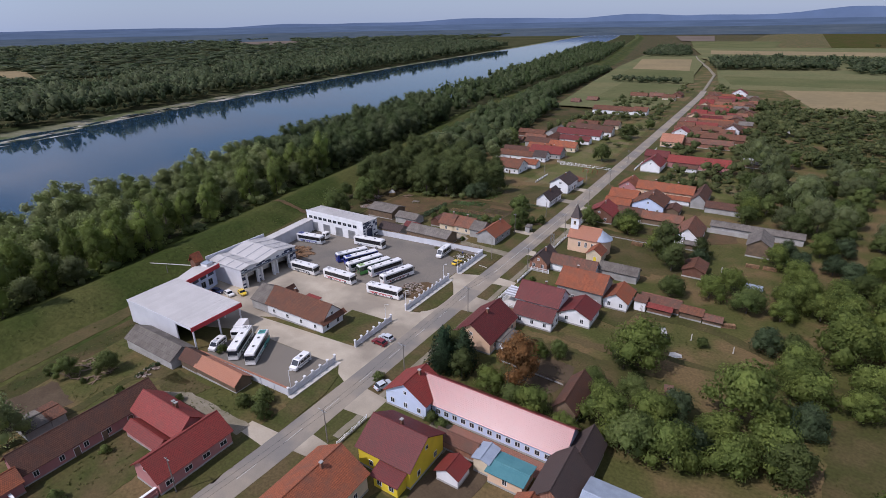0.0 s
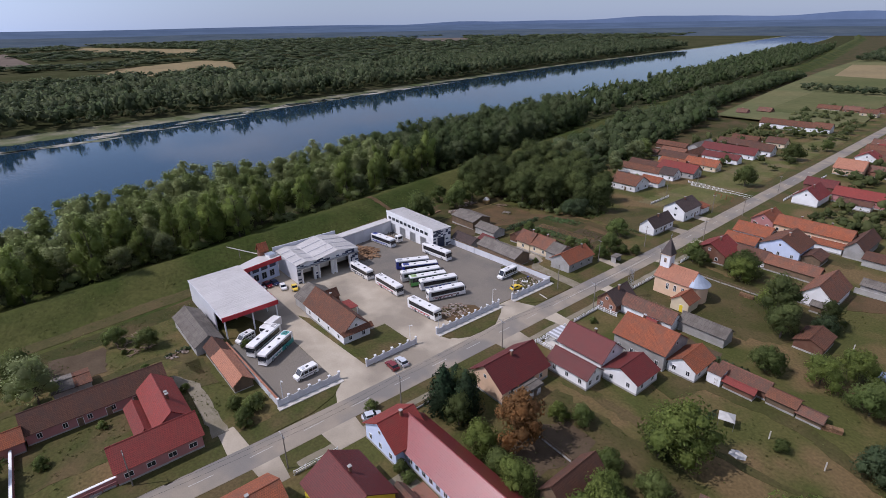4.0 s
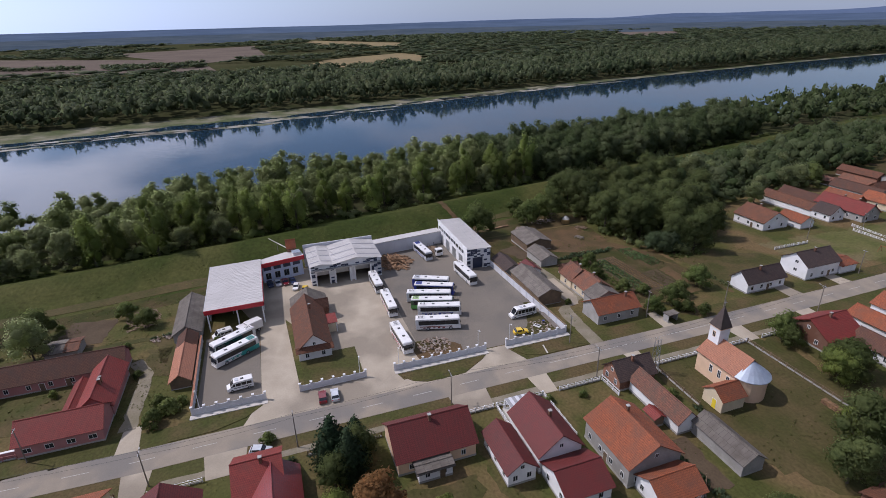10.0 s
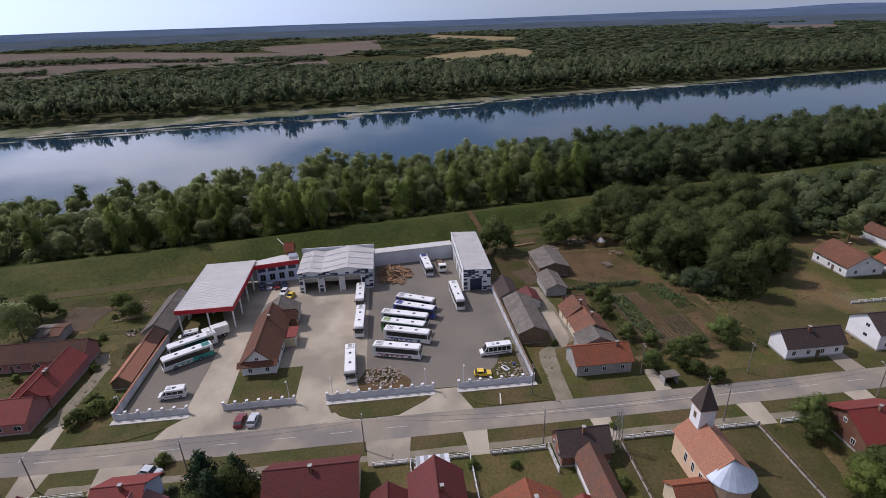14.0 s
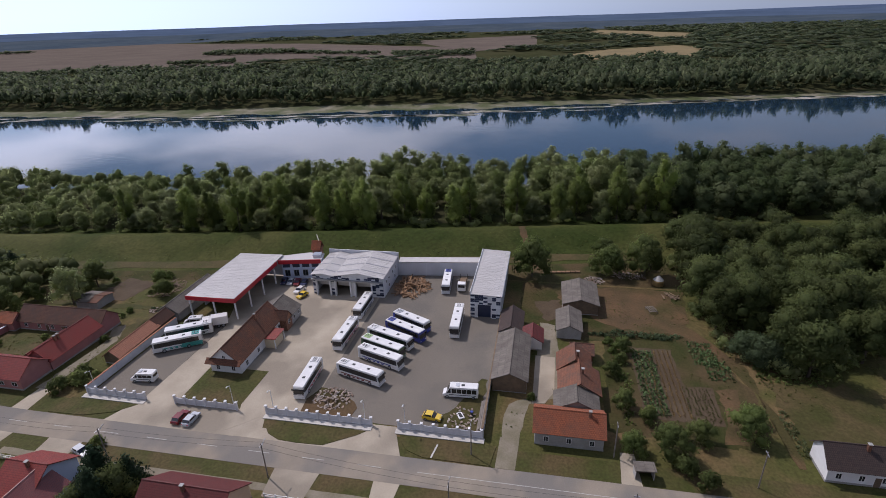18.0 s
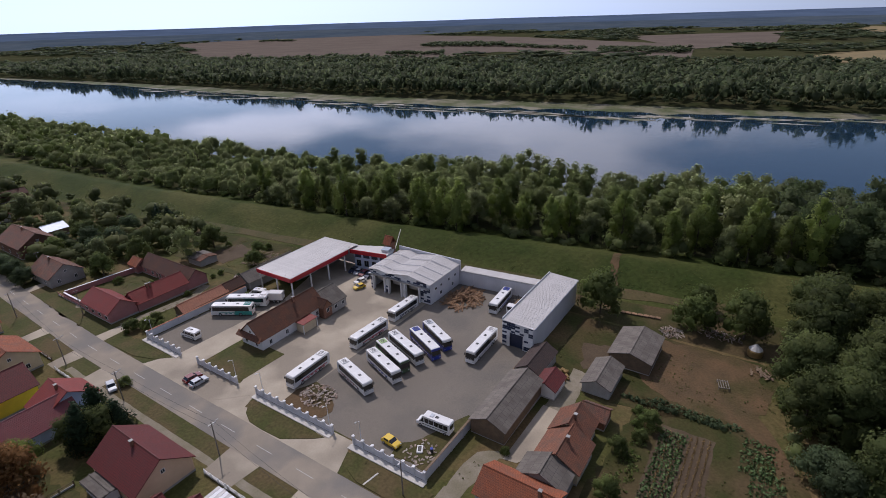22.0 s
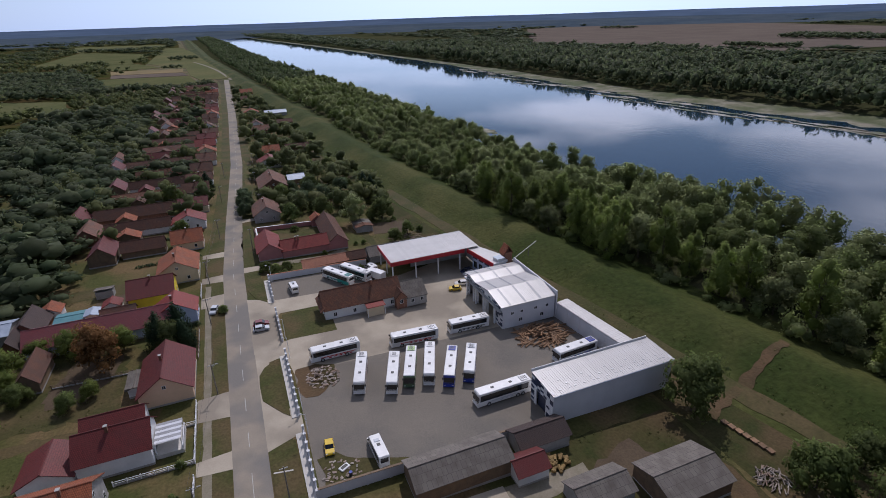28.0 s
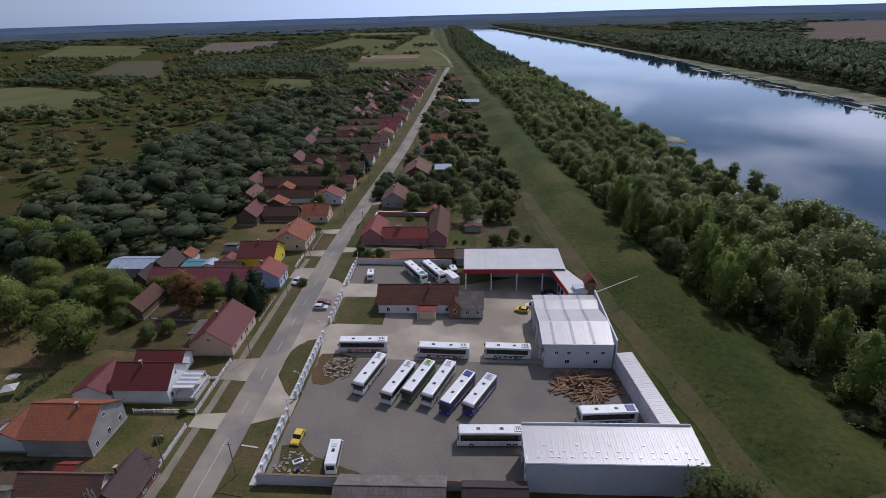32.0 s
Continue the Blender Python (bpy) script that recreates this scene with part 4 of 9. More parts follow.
def north_hall():
    t = thing("north_hall", "long white hall with ribbed metal roof and block-clad front", "hall", pose(0, 0, -1.8))
    x0, x1, y0, y1, h = -156.3, -126.6, 139.6, 147.9, 7.5
    part("wall", Shape().box(x0, y1 - 0.3, 0, x1, y1, h - 0.15), M["panel"], t)
    part("wall", Shape().box(x0, y0 + 0.3, 0, x0 + 0.3, y1 - 0.3, h), M["panel"], t)
    part("wall", Shape().box(x0, y0, 0, x1, y0 + 0.3, h + 0.3), M["white"], t)
    for a, b, z0, z1 in ((y0 + 0.3, 141.6, 0, h), (145.2, y1 - 0.3, 0, h), (141.6, 145.2, 4.5, h)):
        part("wall", Shape().box(x1 - 0.3, a, z0, x1, b, z1), M["white"], t)
    part("gate", Shape().box(x1 - 0.6, 141.6, 0, x1 - 0.5, 145.2, 4.5), M["navy"], t, "dark blue gate")
    facade_blocks(t, x1 + 0.005, y0 + 0.05, y1 - 0.05, 0.1, h, 8, ((141.6, 145.2, 4.5),))
    k = 0.045
    rise = math.hypot(y1 - y0 + 0.3, k * (y1 - y0 + 0.3))
    sheet_roof(t, (x1 + 0.25, y1 + 0.3, h - 0.15), (-1, 0, 0), (0, -1, k), x1 - x0 + 0.5, rise, 30, M["metal"])
    part("parapet", Shape().box(x0 - 0.1, y0 - 0.12, h, x1 + 0.1, y0, h + 0.75), M["white"], t)
    part("gutter", Shape().tube((x0, y1 + 0.38, h - 0.2), (x1, y1 + 0.38, h - 0.2), 0.09), M["zinc"], t)
    for i in range(10):
        window(t, pose(x0 + 2.2 + 2.6 * i, y0, 5.6, 0, 0, 180), 1.9, 1.2, "steel")
    for i in range(4):
        part("gate", Shape().box(-1.8, -0.06, 0, 1.8, 0.0, 3.6), M["steel"], t, "pale roller gate", m=pose(x0 + 4 + 6.6 * i, y0 - 0.01, 0.05))
    for i in range(24):
        for j, v in enumerate((1.0, 2.2, 3.6)):
            if (i * 7 + j * 3) % 5 < 3 - j:
                part("roof_vent", Shape().box(-0.22, -0.1, 0, 0.22, 0.1, 0.07), M["steel"], t, m=pose(x0 + 1.6 + 1.13 * i, y1 - v, h - 0.15 + k * (v + 0.3) + 0.12))
    # the lean-to roof on the back wall of the yard
    s = thing("lean_to", "white metal lean-to roof along the back wall", "lean-to", pose(0, 0, -2.1))
    a, b = Vector((-150.4, 112.9, 4.75)), Vector((-153.4, 139.5, 4.75))
    al = (b - a).normalized()
    sheet_roof(s, a, al, Vector((-al.y, al.x, 0.03)), (b - a).length, 3.6, 24, M["metal"])
    for i in range(7):
        p = a + al * (i * (b - a).length / 6.2) + Vector((-3.2, 0, -4.75))
        part("post", Shape().box(-0.1, -0.1, 0, 0.1, 0.1, 4.8), M["steel"], s, m=Matrix.Translation(p))


north_hall()


def depot_house():
    t = house("old yard house with brown tiled roof and pale walls", -113.6, -92.2, 82.8, 90.6, 3.6, 7.2, "x", "white", "rusty", "E2 N4 S4", (0.35,), "N0.3", gables="E")
    gable_walls(t, -120.6, 83.0, -113.6, 92.4, 2.9, 5.7, "x", M["grey"], "annex_wall")
    gable_roof(t, -120.6, 83.0, -113.62, 92.4, 2.9, 5.7, "x", M["fibre"], 0.3)
    gable_walls(t, -114.6, 89.2, -111.6, 92.6, 3.4, 5.2, "y", M["brick"], "dormer_wall")
    gable_roof(t, -114.6, 87.4, -111.6, 92.6, 3.4, 5.2, "y", M["brown"], 0.2)
    window(t, pose(-113.1, 92.6, 2.2), 1.0, 1.2)
    for x in (-119.2, -116.4):
        window(t, pose(x, 92.4, 1.7), 1.0, 1.1)
    slope(t, (-91.0, 82.2, 3.1), (0, 1, 0), (-1, 0, 0.75), 9.0, 1.6, M["rusty"])
    part("porch_roof", Shape().box(-108.2, 90.6, 2.9, -103.0, 93.8, 3.05, Matrix.Rotation(0, 4, "X")), M["red"], t, "red sheet porch roof")
    for x in (-108, -103.2):
        part("porch_post", Shape().box(x - 0.1, 93.4, 0, x + 0.1, 93.6, 2.9), M["white"], t)
    part("porch_wall", Shape().box(-107.8, 90.62, 0, -103.4, 93.2, 2.6), M["cream"], t)


depot_house()


# ---- coaches ----
def coach(label, x, y, dx, dy, L=12.0, body="buswhite", accent="busred", roof="buswhite", ac="buswhite", H=3.3, name="coach", axles=2, upper="buswhite", wrap=""):
    """A coach with its front towards (dx, dy)."""
    t = thing(name, label, "bus", on_ground(x, y, 0.06, math.degrees(math.atan2(dy, dx))), "parked coaches")
    w = 1.26
    lower = bevelled(-L / 2, -w, 0.32, L / 2, w, 1.55, 0.12, 2)
    part("lower_body", lower, M[body], t, smooth=False)
    part("upper_body", bevelled(-L / 2 + 0.05, -w + 0.03, 1.5, L / 2 - 0.14, w - 0.03, H - 0.12, 0.16, 2), M[body if body == "buswhite" else upper], t)
    part("roof", bevelled(-L / 2 + 0.03, -w + 0.01, H - 0.42, L / 2 - 0.25, w - 0.01, H, 0.18, 3), M[roof], t)
    n = max(4, round(L / 1.7))
    pw = (L - 1.9) / n
    pane = shared(("cpane", round(pw, 2), H), lambda: Shape().box(0.025, -0.02, 1.62, pw - 0.025, 0.012, H - 0.54).mesh("side_window", M["busglass"]))
    for sg, rz in ((1, 0), (-1, 180)):
        for i in range(n):
            a = -L / 2 + 0.8 + i * pw
            part("side_window", pane, None, t, m=pose(a if sg > 0 else a + pw, sg * (w - 0.03), 0, 0, 0, rz))
        part("rear_quarter", Shape().box(-L / 2 + 0.08, sg * (w - 0.06) - 0.05, 1.5, -L / 2 + 0.8, sg * (w - 0.06) + 0.05, H - 0.35), M[body], t)
        part("window_band", Shape().box(-L / 2 + 0.7, sg * (w - 0.03) - 0.006, 1.56, L / 2 - 0.5, sg * (w - 0.03) + 0.006, H - 0.5), M["trim"], t, "black window band")
        part("livery_band", Shape().box(-L / 2 + 1.2, sg * w - 0.008, 0.98, L / 2 - 2.2, sg * w + 0.008, 1.2), M[accent], t, "coloured livery band on the side")
        for i in range(5):
            z = 0.58 + 0.06 * (i % 2)
            part("livery_bar", Shape().box(-L / 2 + 2.0 + 1.25 * i, sg * w - 0.01, z, -L / 2 + 2.7 + 1.25 * i, sg * w + 0.01, z + 0.3), M[accent], t)
        if wrap:
            part("side_wrap", Shape().box(-L / 2 + 0.02, sg * w - 0.006, 0.4, -0.08 * L, sg * w + 0.006, 1.56), M[wrap], t, "coloured rear side panel")
        part("mirror", Shape().box(L / 2 - 0.12, sg * 1.33 - 0.12, 2.2, L / 2 + 0.06, sg * 1.33 + 0.12, 2.75), M["trim"], t)
        part("headlight", Shape().box(L / 2 - 0.03, sg * 0.9 - 0.2, 0.62, L / 2 + 0.02, sg * 0.9 + 0.2, 0.82), M["lamp"], t)
        part("tail_light", Shape().box(-L / 2 - 0.015, sg * 1.05 - 0.1, 0.8, -L / 2 + 0.03, sg * 1.05 + 0.1, 1.35), M["tail"], t)
        xs = (L / 2 - 2.6, -L / 2 + 3.3) + ((-L / 2 + 2.05,) if axles > 2 else ())
        for a in xs:
            tyre = part("wheel", shared("tyre", lambda: Shape().tube((0, -0.15, 0), (0, 0.15, 0), 0.5, n=18).mesh("wheel", M["rubber"])), None, t, m=pose(a, sg * 1.13, 0.47))
            part("rim", shared("rim", lambda: Shape().tube((0, -0.165, 0), (0, 0.165, 0), 0.3, n=14).mesh("rim", M["steel"])), None, tyre)
    part("windscreen", Shape().add([(L / 2 + 0.015, -w + 0.1, 1.25), (L / 2 + 0.015, w - 0.1, 1.25), (L / 2 - 0.16, w - 0.12, H - 0.5), (L / 2 - 0.16, -w + 0.12, H - 0.5),
                                     (L / 2 - 0.1, -w + 0.1, 1.25), (L / 2 - 0.1, w - 0.1, 1.25), (L / 2 - 0.26, w - 0.12, H - 0.5), (L / 2 - 0.26, -w + 0.12, H - 0.5)],
                                    [(0, 1, 2, 3), (7, 6, 5, 4), (0, 4, 5, 1), (1, 5, 6, 2), (2, 6, 7, 3), (3, 7, 4, 0)]), M["busglass"], t)
    part("rear_window", Shape().box(-L / 2 - 0.01, -w + 0.3, 1.9, -L / 2 + 0.06, w - 0.3, H - 0.6), M["busglass"], t)
    part("rear_panel", Shape().box(-L / 2 + 0.0, -w + 0.05, 1.5, -L / 2 + 0.055, w - 0.05, H - 0.3), M[body], t)
    part("bumper", bevelled(L / 2 - 0.2, -w - 0.01, 0.28, L / 2 + 0.07, w + 0.01, 0.55, 0.05, 1), M[body], t)
    for k in (-0.14, 0.2):
        part("roof_hatch", bevelled(k * L - 0.38, -0.33, H - 0.01, k * L + 0.38, 0.33, H + 0.05, 0.03, 1), M["trim"], t, "dark roof hatch")
    unit = part("air_conditioner", bevelled(-L / 2 + 0.5, -0.85, H - 0.02, -L / 2 + 2.3, 0.85, H + 0.16, 0.06, 1), M[ac], t)
    for i in range(4):
        part("grille", Shape().box(-L / 2 + 0.75 + 0.36 * i, -0.5, H + 0.155, -L / 2 + 0.93 + 0.36 * i, 0.5, H + 0.175), M["trim"], unit)
    return t


coach("white coach with red livery, parked beside the fence", -91.2, 107.9, 1, 0.05, 11.8)
coach("white coach with dark windows, parked end to end", -110.8, 109.4, 1, -0.02, 12.2)
coach("white coach with dark windows near the workshop", -126.0, 108.9, 1, 0.0, 11.0, accent="trim")
coach("white coach with maroon side patterns in the row", -94.8, 118.9, 0.30, 0.955, 11.8, accent="carred")
coach("white coach with dark livery in the row", -101.6, 121.6, 0.35, 0.94, 12.0, accent="busblue")
coach("green and white coach in the row", -105.9, 120.9, 0.37, 0.93, 12.0, body="buskhaki", upper="buskhaki", accent="busgreen", ac="palegreen", wrap="busgreen")
coach("long white coach with roof hatches in the row", -110.4, 121.4, 0.37, 0.93, 13.0, accent="trim")
coach("blue and white coach in the row", -114.5, 124.3, 0.45, 0.89, 12.0, body="busblue", upper="busblue", accent="buswhite", ac="busblue")
coach("white and grey coach at the end of the row", -119.2, 124.8, 0.47, 0.88, 11.4, body="busblue", accent="buswhite", ac="silver")
coach("tall white three-axle coach before the white hall", -121.2, 136.8, 1, 0.05, 13.0, accent="silver", H=3.5, axles=3)
coach("white coach with blue rear beside the log pile", -144.6, 129.8, 1, 0.10, 11.8, body="silver", upper="silver", accent="busblue", ac="busblue")
coach("teal and white coach in the south corner", -100.2, 68.2, 0.54, -0.84, 11.6, accent="teal", ac="teal", wrap="teal")
coach("white coach with dark windows in the south corner", -105.8, 67.5, 0.54, -0.84, 11.6, accent="trim")


def van(label, x, y, dx, dy, L=5.6, H=2.5, name="minibus", paint="buswhite", group="vans"):
    """A minibus with a sloped nose, windows all round and four wheels."""
    t = thing(name, label, "van", on_ground(x, y, 0.06, math.degrees(math.atan2(dy, dx))), group)
    w = L * 0.0 + 1.0
    side = [(-L / 2, 0.35), (L / 2, 0.35), (L / 2 + 0.03, 0.95), (L / 2 - 0.75, 1.25), (L / 2 - 1.5, H - 0.08), (L / 2 - 1.8, H), (-L / 2 + 0.15, H), (-L / 2, H - 0.15)]
    m = Matrix(((1, 0, 0, 0), (0, 0, -1, 0), (0, 1, 0, 0), (0, 0, 0, 1)))
    part("body", Shape().prism(side, -w, w, m), M[paint], t)
    n = 3 if L < 6 else 5
    pw = (L - 2.2) / n
    for sg in (1, -1):
        for i in range(n):
            a = -L / 2 + 0.3 + i * pw
            part("side_window", Shape().box(a + 0.05, sg * w - 0.015, 1.3, a + pw - 0.05, sg * w + 0.015, H - 0.4), M["busglass"], t)
        part("cab_window", Shape().prism([(L / 2 - 1.75, 1.3), (L / 2 - 0.95, 1.3), (L / 2 - 1.5, H - 0.4), (L / 2 - 1.75, H - 0.4)], sg * w - 0.015, sg * w + 0.015, m), M["busglass"], t)
        part("mirror", Shape().box(L / 2 - 1.05, sg * 1.12 - 0.08, 1.35, L / 2 - 0.9, sg * 1.12 + 0.08, 1.6), M["trim"], t)
        part("headlight", Shape().box(L / 2 - 0.06, sg * 0.75 - 0.17, 0.8, L / 2 + 0.045, sg * 0.75 + 0.17, 0.98), M["lamp"], t)
        part("livery", Shape().box(-L / 2 + 0.5, sg * w - 0.01, 0.8, L / 2 - 1.4, sg * w + 0.01, 0.95), M["trim"], t, "dark side bar")
        for a in (L / 2 - 0.95, -L / 2 + 1.0):
            k = part("wheel", shared("vtyre", lambda: Shape().tube((0, -0.11, 0), (0, 0.11, 0), 0.35, n=16).mesh("wheel", M["rubber"])), None, t, m=pose(a, sg * 0.92, 0.33))
            part("rim", shared("vrim", lambda: Shape().tube((0, -0.12, 0), (0, 0.12, 0), 0.2, n=12).mesh("rim", M["steel"])), None, k)
    part("windscreen", Shape().add([(L / 2 - 0.74, -0.9, 1.28), (L / 2 - 0.74, 0.9, 1.28), (L / 2 - 1.46, 0.85, H - 0.12), (L / 2 - 1.46, -0.85, H - 0.12),
                                     (L / 2 - 0.9, -0.9, 1.28), (L / 2 - 0.9, 0.9, 1.28), (L / 2 - 1.6, 0.85, H - 0.12), (L / 2 - 1.6, -0.85, H - 0.12)],
                                    [(0, 1, 2, 3), (7, 6, 5, 4), (0, 4, 5, 1), (1, 5, 6, 2), (2, 6, 7, 3), (3, 7, 4, 0)]), M["busglass"], t)
    part("rear_window", Shape().box(-L / 2 - 0.012, -0.75, 1.35, -L / 2 + 0.03, 0.75, H - 0.4), M["busglass"], t)
    part("roof_hatch", Shape().box(-0.9, -0.3, H - 0.01, -0.2, 0.3, H + 0.06), M["trim"], t)
    part("roof_unit", bevelled(0.2, -0.5, H - 0.01, 1.0, 0.5, H + 0.12, 0.04, 1), M["silver"], t)
    return t


van("white minibus with dark windows in the coach yard", -92.2, 142.4, 0.05, -1, 7.6, 2.75)
van("white van with dark windows by the south fence", -86.4, 69.4, 0.1, -1, 5.6, 2.4)


def car(label, x, y, dx, dy, paint, L=4.1, H=1.45, group="parked cars", z=0.06):
    t = thing("car", label, "car", on_ground(x, y, z, math.degrees(math.atan2(dy, dx))), group)
    w = 0.83
    m = Matrix(((1, 0, 0, 0), (0, 0, -1, 0), (0, 1, 0, 0), (0, 0, 0, 1)))
    side = [(-L / 2, 0.28), (L / 2, 0.28), (L / 2 + 0.02, 0.6), (L / 2 - 0.15, 0.78), (L / 2 - 1.1, 0.92), (-L / 2 + 0.15, 0.95), (-L / 2 - 0.02, 0.7)]
    part("body", Shape().prism(side, -w, w, m), M[paint], t)
    cab = [(-L / 2 + 0.25, 0.94), (L / 2 - 1.05, 0.9), (L / 2 - 1.75, H - 0.06), (-L / 2 + 0.75, H - 0.06)]
    part("cabin_glass", Shape().prism(cab, -w + 0.07, w - 0.07, m), M["busglass"], t)
    part("roof", bevelled(-L / 2 + 0.68, -w + 0.1, H - 0.08, L / 2 - 1.7, w - 0.1, H, 0.03, 1), M[paint], t)
    for sg in (1, -1):
        for a in (-L / 2 + 0.66, 0.15 - L * 0.02, L / 2 - 1.78):
            part("pillar", Shape().box(a, sg * (w - 0.06) - 0.025, 0.92, a + 0.09, sg * (w - 0.06) + 0.025, H - 0.05), M[paint], t)
        part("headlight", Shape().box(L / 2 - 0.12, sg * 0.6 - 0.15, 0.58, L / 2 + 0.03, sg * 0.6 + 0.15, 0.72), M["lamp"], t)
        part("tail_light", Shape().box(-L / 2 - 0.03, sg * 0.65 - 0.12, 0.65, -L / 2 + 0.08, sg * 0.65 + 0.12, 0.82), M["tail"], t)
        part("mirror", Shape().box(L / 2 - 1.4, sg * 0.9 - 0.08, 0.9, L / 2 - 1.25, sg * 0.9 + 0.08, 1.05), M[paint], t)
        for a in (L / 2 - 0.8, -L / 2 + 0.75):
            k = part("wheel", shared("ctyre", lambda: Shape().tube((0, -0.1, 0), (0, 0.1, 0), 0.3, n=14).mesh("wheel", M["rubber"])), None, t, m=pose(a, sg * 0.76, 0.3))
            part("rim", shared("crim", lambda: Shape().tube((0, -0.11, 0), (0, 0.11, 0), 0.18, n=10).mesh("rim", M["steel"])), None, k)
    return t


car("dark red hatchback parked by the fence", -75.8, 86.3, -1, 0.05, "carred")
car("silver-blue hatchback parked by the fence", -75.6, 88.9, -1, 0.05, "silver")
car("old yellow car parked behind the fence", -84.0, 137.8, 0.1, 1, "taxi", 3.9)
car("yellow car parked before the workshop", -131.4, 87.6, 1, -0.3, "taxi", 3.8)
car("white car parked beside the workshop", -134.6, 85.2, 1, -0.2, "buswhite", 4.2)
for i in range(4):
    car("car parked under the hall wing", -139.8 + 0.1 * i, 77.6 + 2.3 * i, 1, 0.15, ("carblue", "silver", "carred", "carblue")[i], group="cars by the wing")
car("dark car parked on the east verge", -64.2, 73.2, 0.3, 1, "silver")
# ---- houses ----
# west side of the street
house("pink farmhouse street wing with bright red tiles", -86.2, -78.6, 29.6, 44.2, 3.3, 6.0, "y", "pink", "red", "E4 W2", (), gables="S", win=(1.5, 1.1))
house("pink farmhouse cross wing with faded red tiles", -101.9, -86.4, 37.9, 44.3, 3.1, 5.7, "x", "pink", "red", "S3", (0.62, 0.68), "S0.5")
barn("low tiled lean-to in the farmhouse yard", -99.0, -88.0, 34.6, 37.6, 2.0, 3.0, "x", "pink", "red", "lean_to")
house("pink farmhouse back wing with dark weathered tiles", -108.9, -102.1, 17.8, 43.6, 3.1, 5.9, "y", "pink", "brown", "E6", (), "E0.35 E0.55 E0.75")
barn("small hut with orange tiles at the end of the farmhouse", -105.0, -100.6, 12.6, 17.4, 2.8, 4.6, "y", "pink", "orange")
barn("grey fibre-cement roofed barn open to the meadow", -132.5, -112.8, 52.8, 59.4, 2.8, 4.9, "x", "grey", "fibre")
barn("low timber shed with brown tiles beside the wall", -111.6, -105.7, 54.6, 58.8, 2.6, 4.3, "x", "wood", "brown")
barn("low open shed with sun-bleached orange tiles", -105.5, -91.2, 54.6, 58.8, 2.3, 3.9, "x", "wood", "salmon")
barn("small outbuilding with a low grey sheet roof", -121.4, -115.2, 23.4, 27.8, 2.3, 2.9, "y", "grey", "fibre")
barn("rusty red sheet roofed end of the outbuilding", -121.4, -115.2, 27.9, 30.6, 2.3, 2.9, "y", "grey", "rusty")
# brown wooden walls stand for the shade under this barn's open roof
barn("grey-roofed open barn beside the coach yard", -113.0, -95.2, 148.9, 156.2, 3.5, 5.2, "x", "wood", "fibre")
barn("small dark-roofed shed beside the yard wall", -126.4, -116.1, 148.6, 154.0, 2.8, 4.4, "x", "grey", "charcoal")
barn("maroon-roofed shed by the concrete path", -118.6, -112.6, 154.4, 159.2, 2.6, 4.0, "x", "white", "maroon")
house("single-storey house with orange-red tiled roof", -87.6, -80.3, 158.4, 171.0, 3.3, 5.6, "y", "grey", "orange", "E3 W1", (0.8,))
barn("low grey-roofed link building beside the house", -93.0, -88.0, 162.2, 170.6, 3.0, 5.0, "x", "grey", "fibre")
house("old house with weathered orange tiles", -101.0, -93.2, 163.2, 171.2, 3.1, 5.6, "x", "cream", "weathered", "S2 N2", (0.5,))
house("taller end of the old house with weathered orange tiles", -107.2, -101.2, 163.0, 169.8, 3.3, 6.1, "x", "cream", "weathered", "S1 N1", (0.7,), gables="W")
barn("brick outhouse behind the old house", -113.4, -109.0, 166.0, 171.0, 2.4, 3.8, "y", "brick", "old")
barn("small grey-roofed shed in the farmyard", -129.1, -119.1, 162.9, 168.9, 2.6, 4.0, "x", "grey", "fibre")
barn("dark barn with grey sheet roof in the farmyard", -145.2, -132.4, 164.6, 174.0, 3.3, 4.8, "x", "wood", "fibre")
house("white cottage with a blank gable and dark brown roof", -85.2, -79.2, 207.4, 221.4, 3.4, 6.1, "y", "white", "charcoal", "E4", (0.45,), "E0.55")
t = house("taller white house with dark brown roof and two gable windows", -88.3, -79.4, 230.2, 243.4, 4.6, 7.5, "y", "white", "charcoal", "E3", (0.5,), "E0.7")
for h in (2.3, 4.9):
    window(t, on_side("S", -88.3, 230.2, -79.4, 243.4, 0.58, h), 1.2, 1.0)
barn("low garage with red sheet roof beside the white house", -86.4, -78.8, 243.8, 250.4, 2.7, 3.5, "y", "white", "orange", "garage")
house("white house with brown tiled roof beside the green", -129.5, -116.0, 254.5, 266.5, 3.5, 6.8, "x", "white", "rusty", "S3 E2", (0.4,), "S0.62", gables="E")
barn("low annex with orange tiled roof", -122.0, -112.0, 268.4, 275.0, 2.6, 4.6, "x", "white", "orange")
barn("long farm wing with old brown tiles", -145.0, -121.4, 285.4, 291.6, 2.9, 5.1, "x", "white", "rusty")
house("white gabled house at the end of a farm wing", -121.0, -113.4, 285.0, 292.6, 3.2, 5.9, "x", "white", "charcoal", "S2 E2", (), gables="E", far=True)
house("house with red tiled roof and a white porch", -128.0, -108.4, 295.6, 304.8, 3.4, 6.6, "x", "grey", "red", "S5 E2", (0.4, 0.7), gables="E", far=True)
barn("barn with bright orange tiled roof", -135.0, -121.0, 309.0, 315.6, 3.0, 5.4, "x", "brick", "orange")
house("cream house with orange tiled roof and long wing", -124.0, -106.8, 316.8, 323.8, 3.2, 5.9, "x", "cream", "orange", "S4 E2", (0.5,), gables="E", far=True)
barn("long barn with dark brown tiles", -144.0, -122.6, 325.0, 331.4, 3.0, 5.6, "x", "grey", "brown")
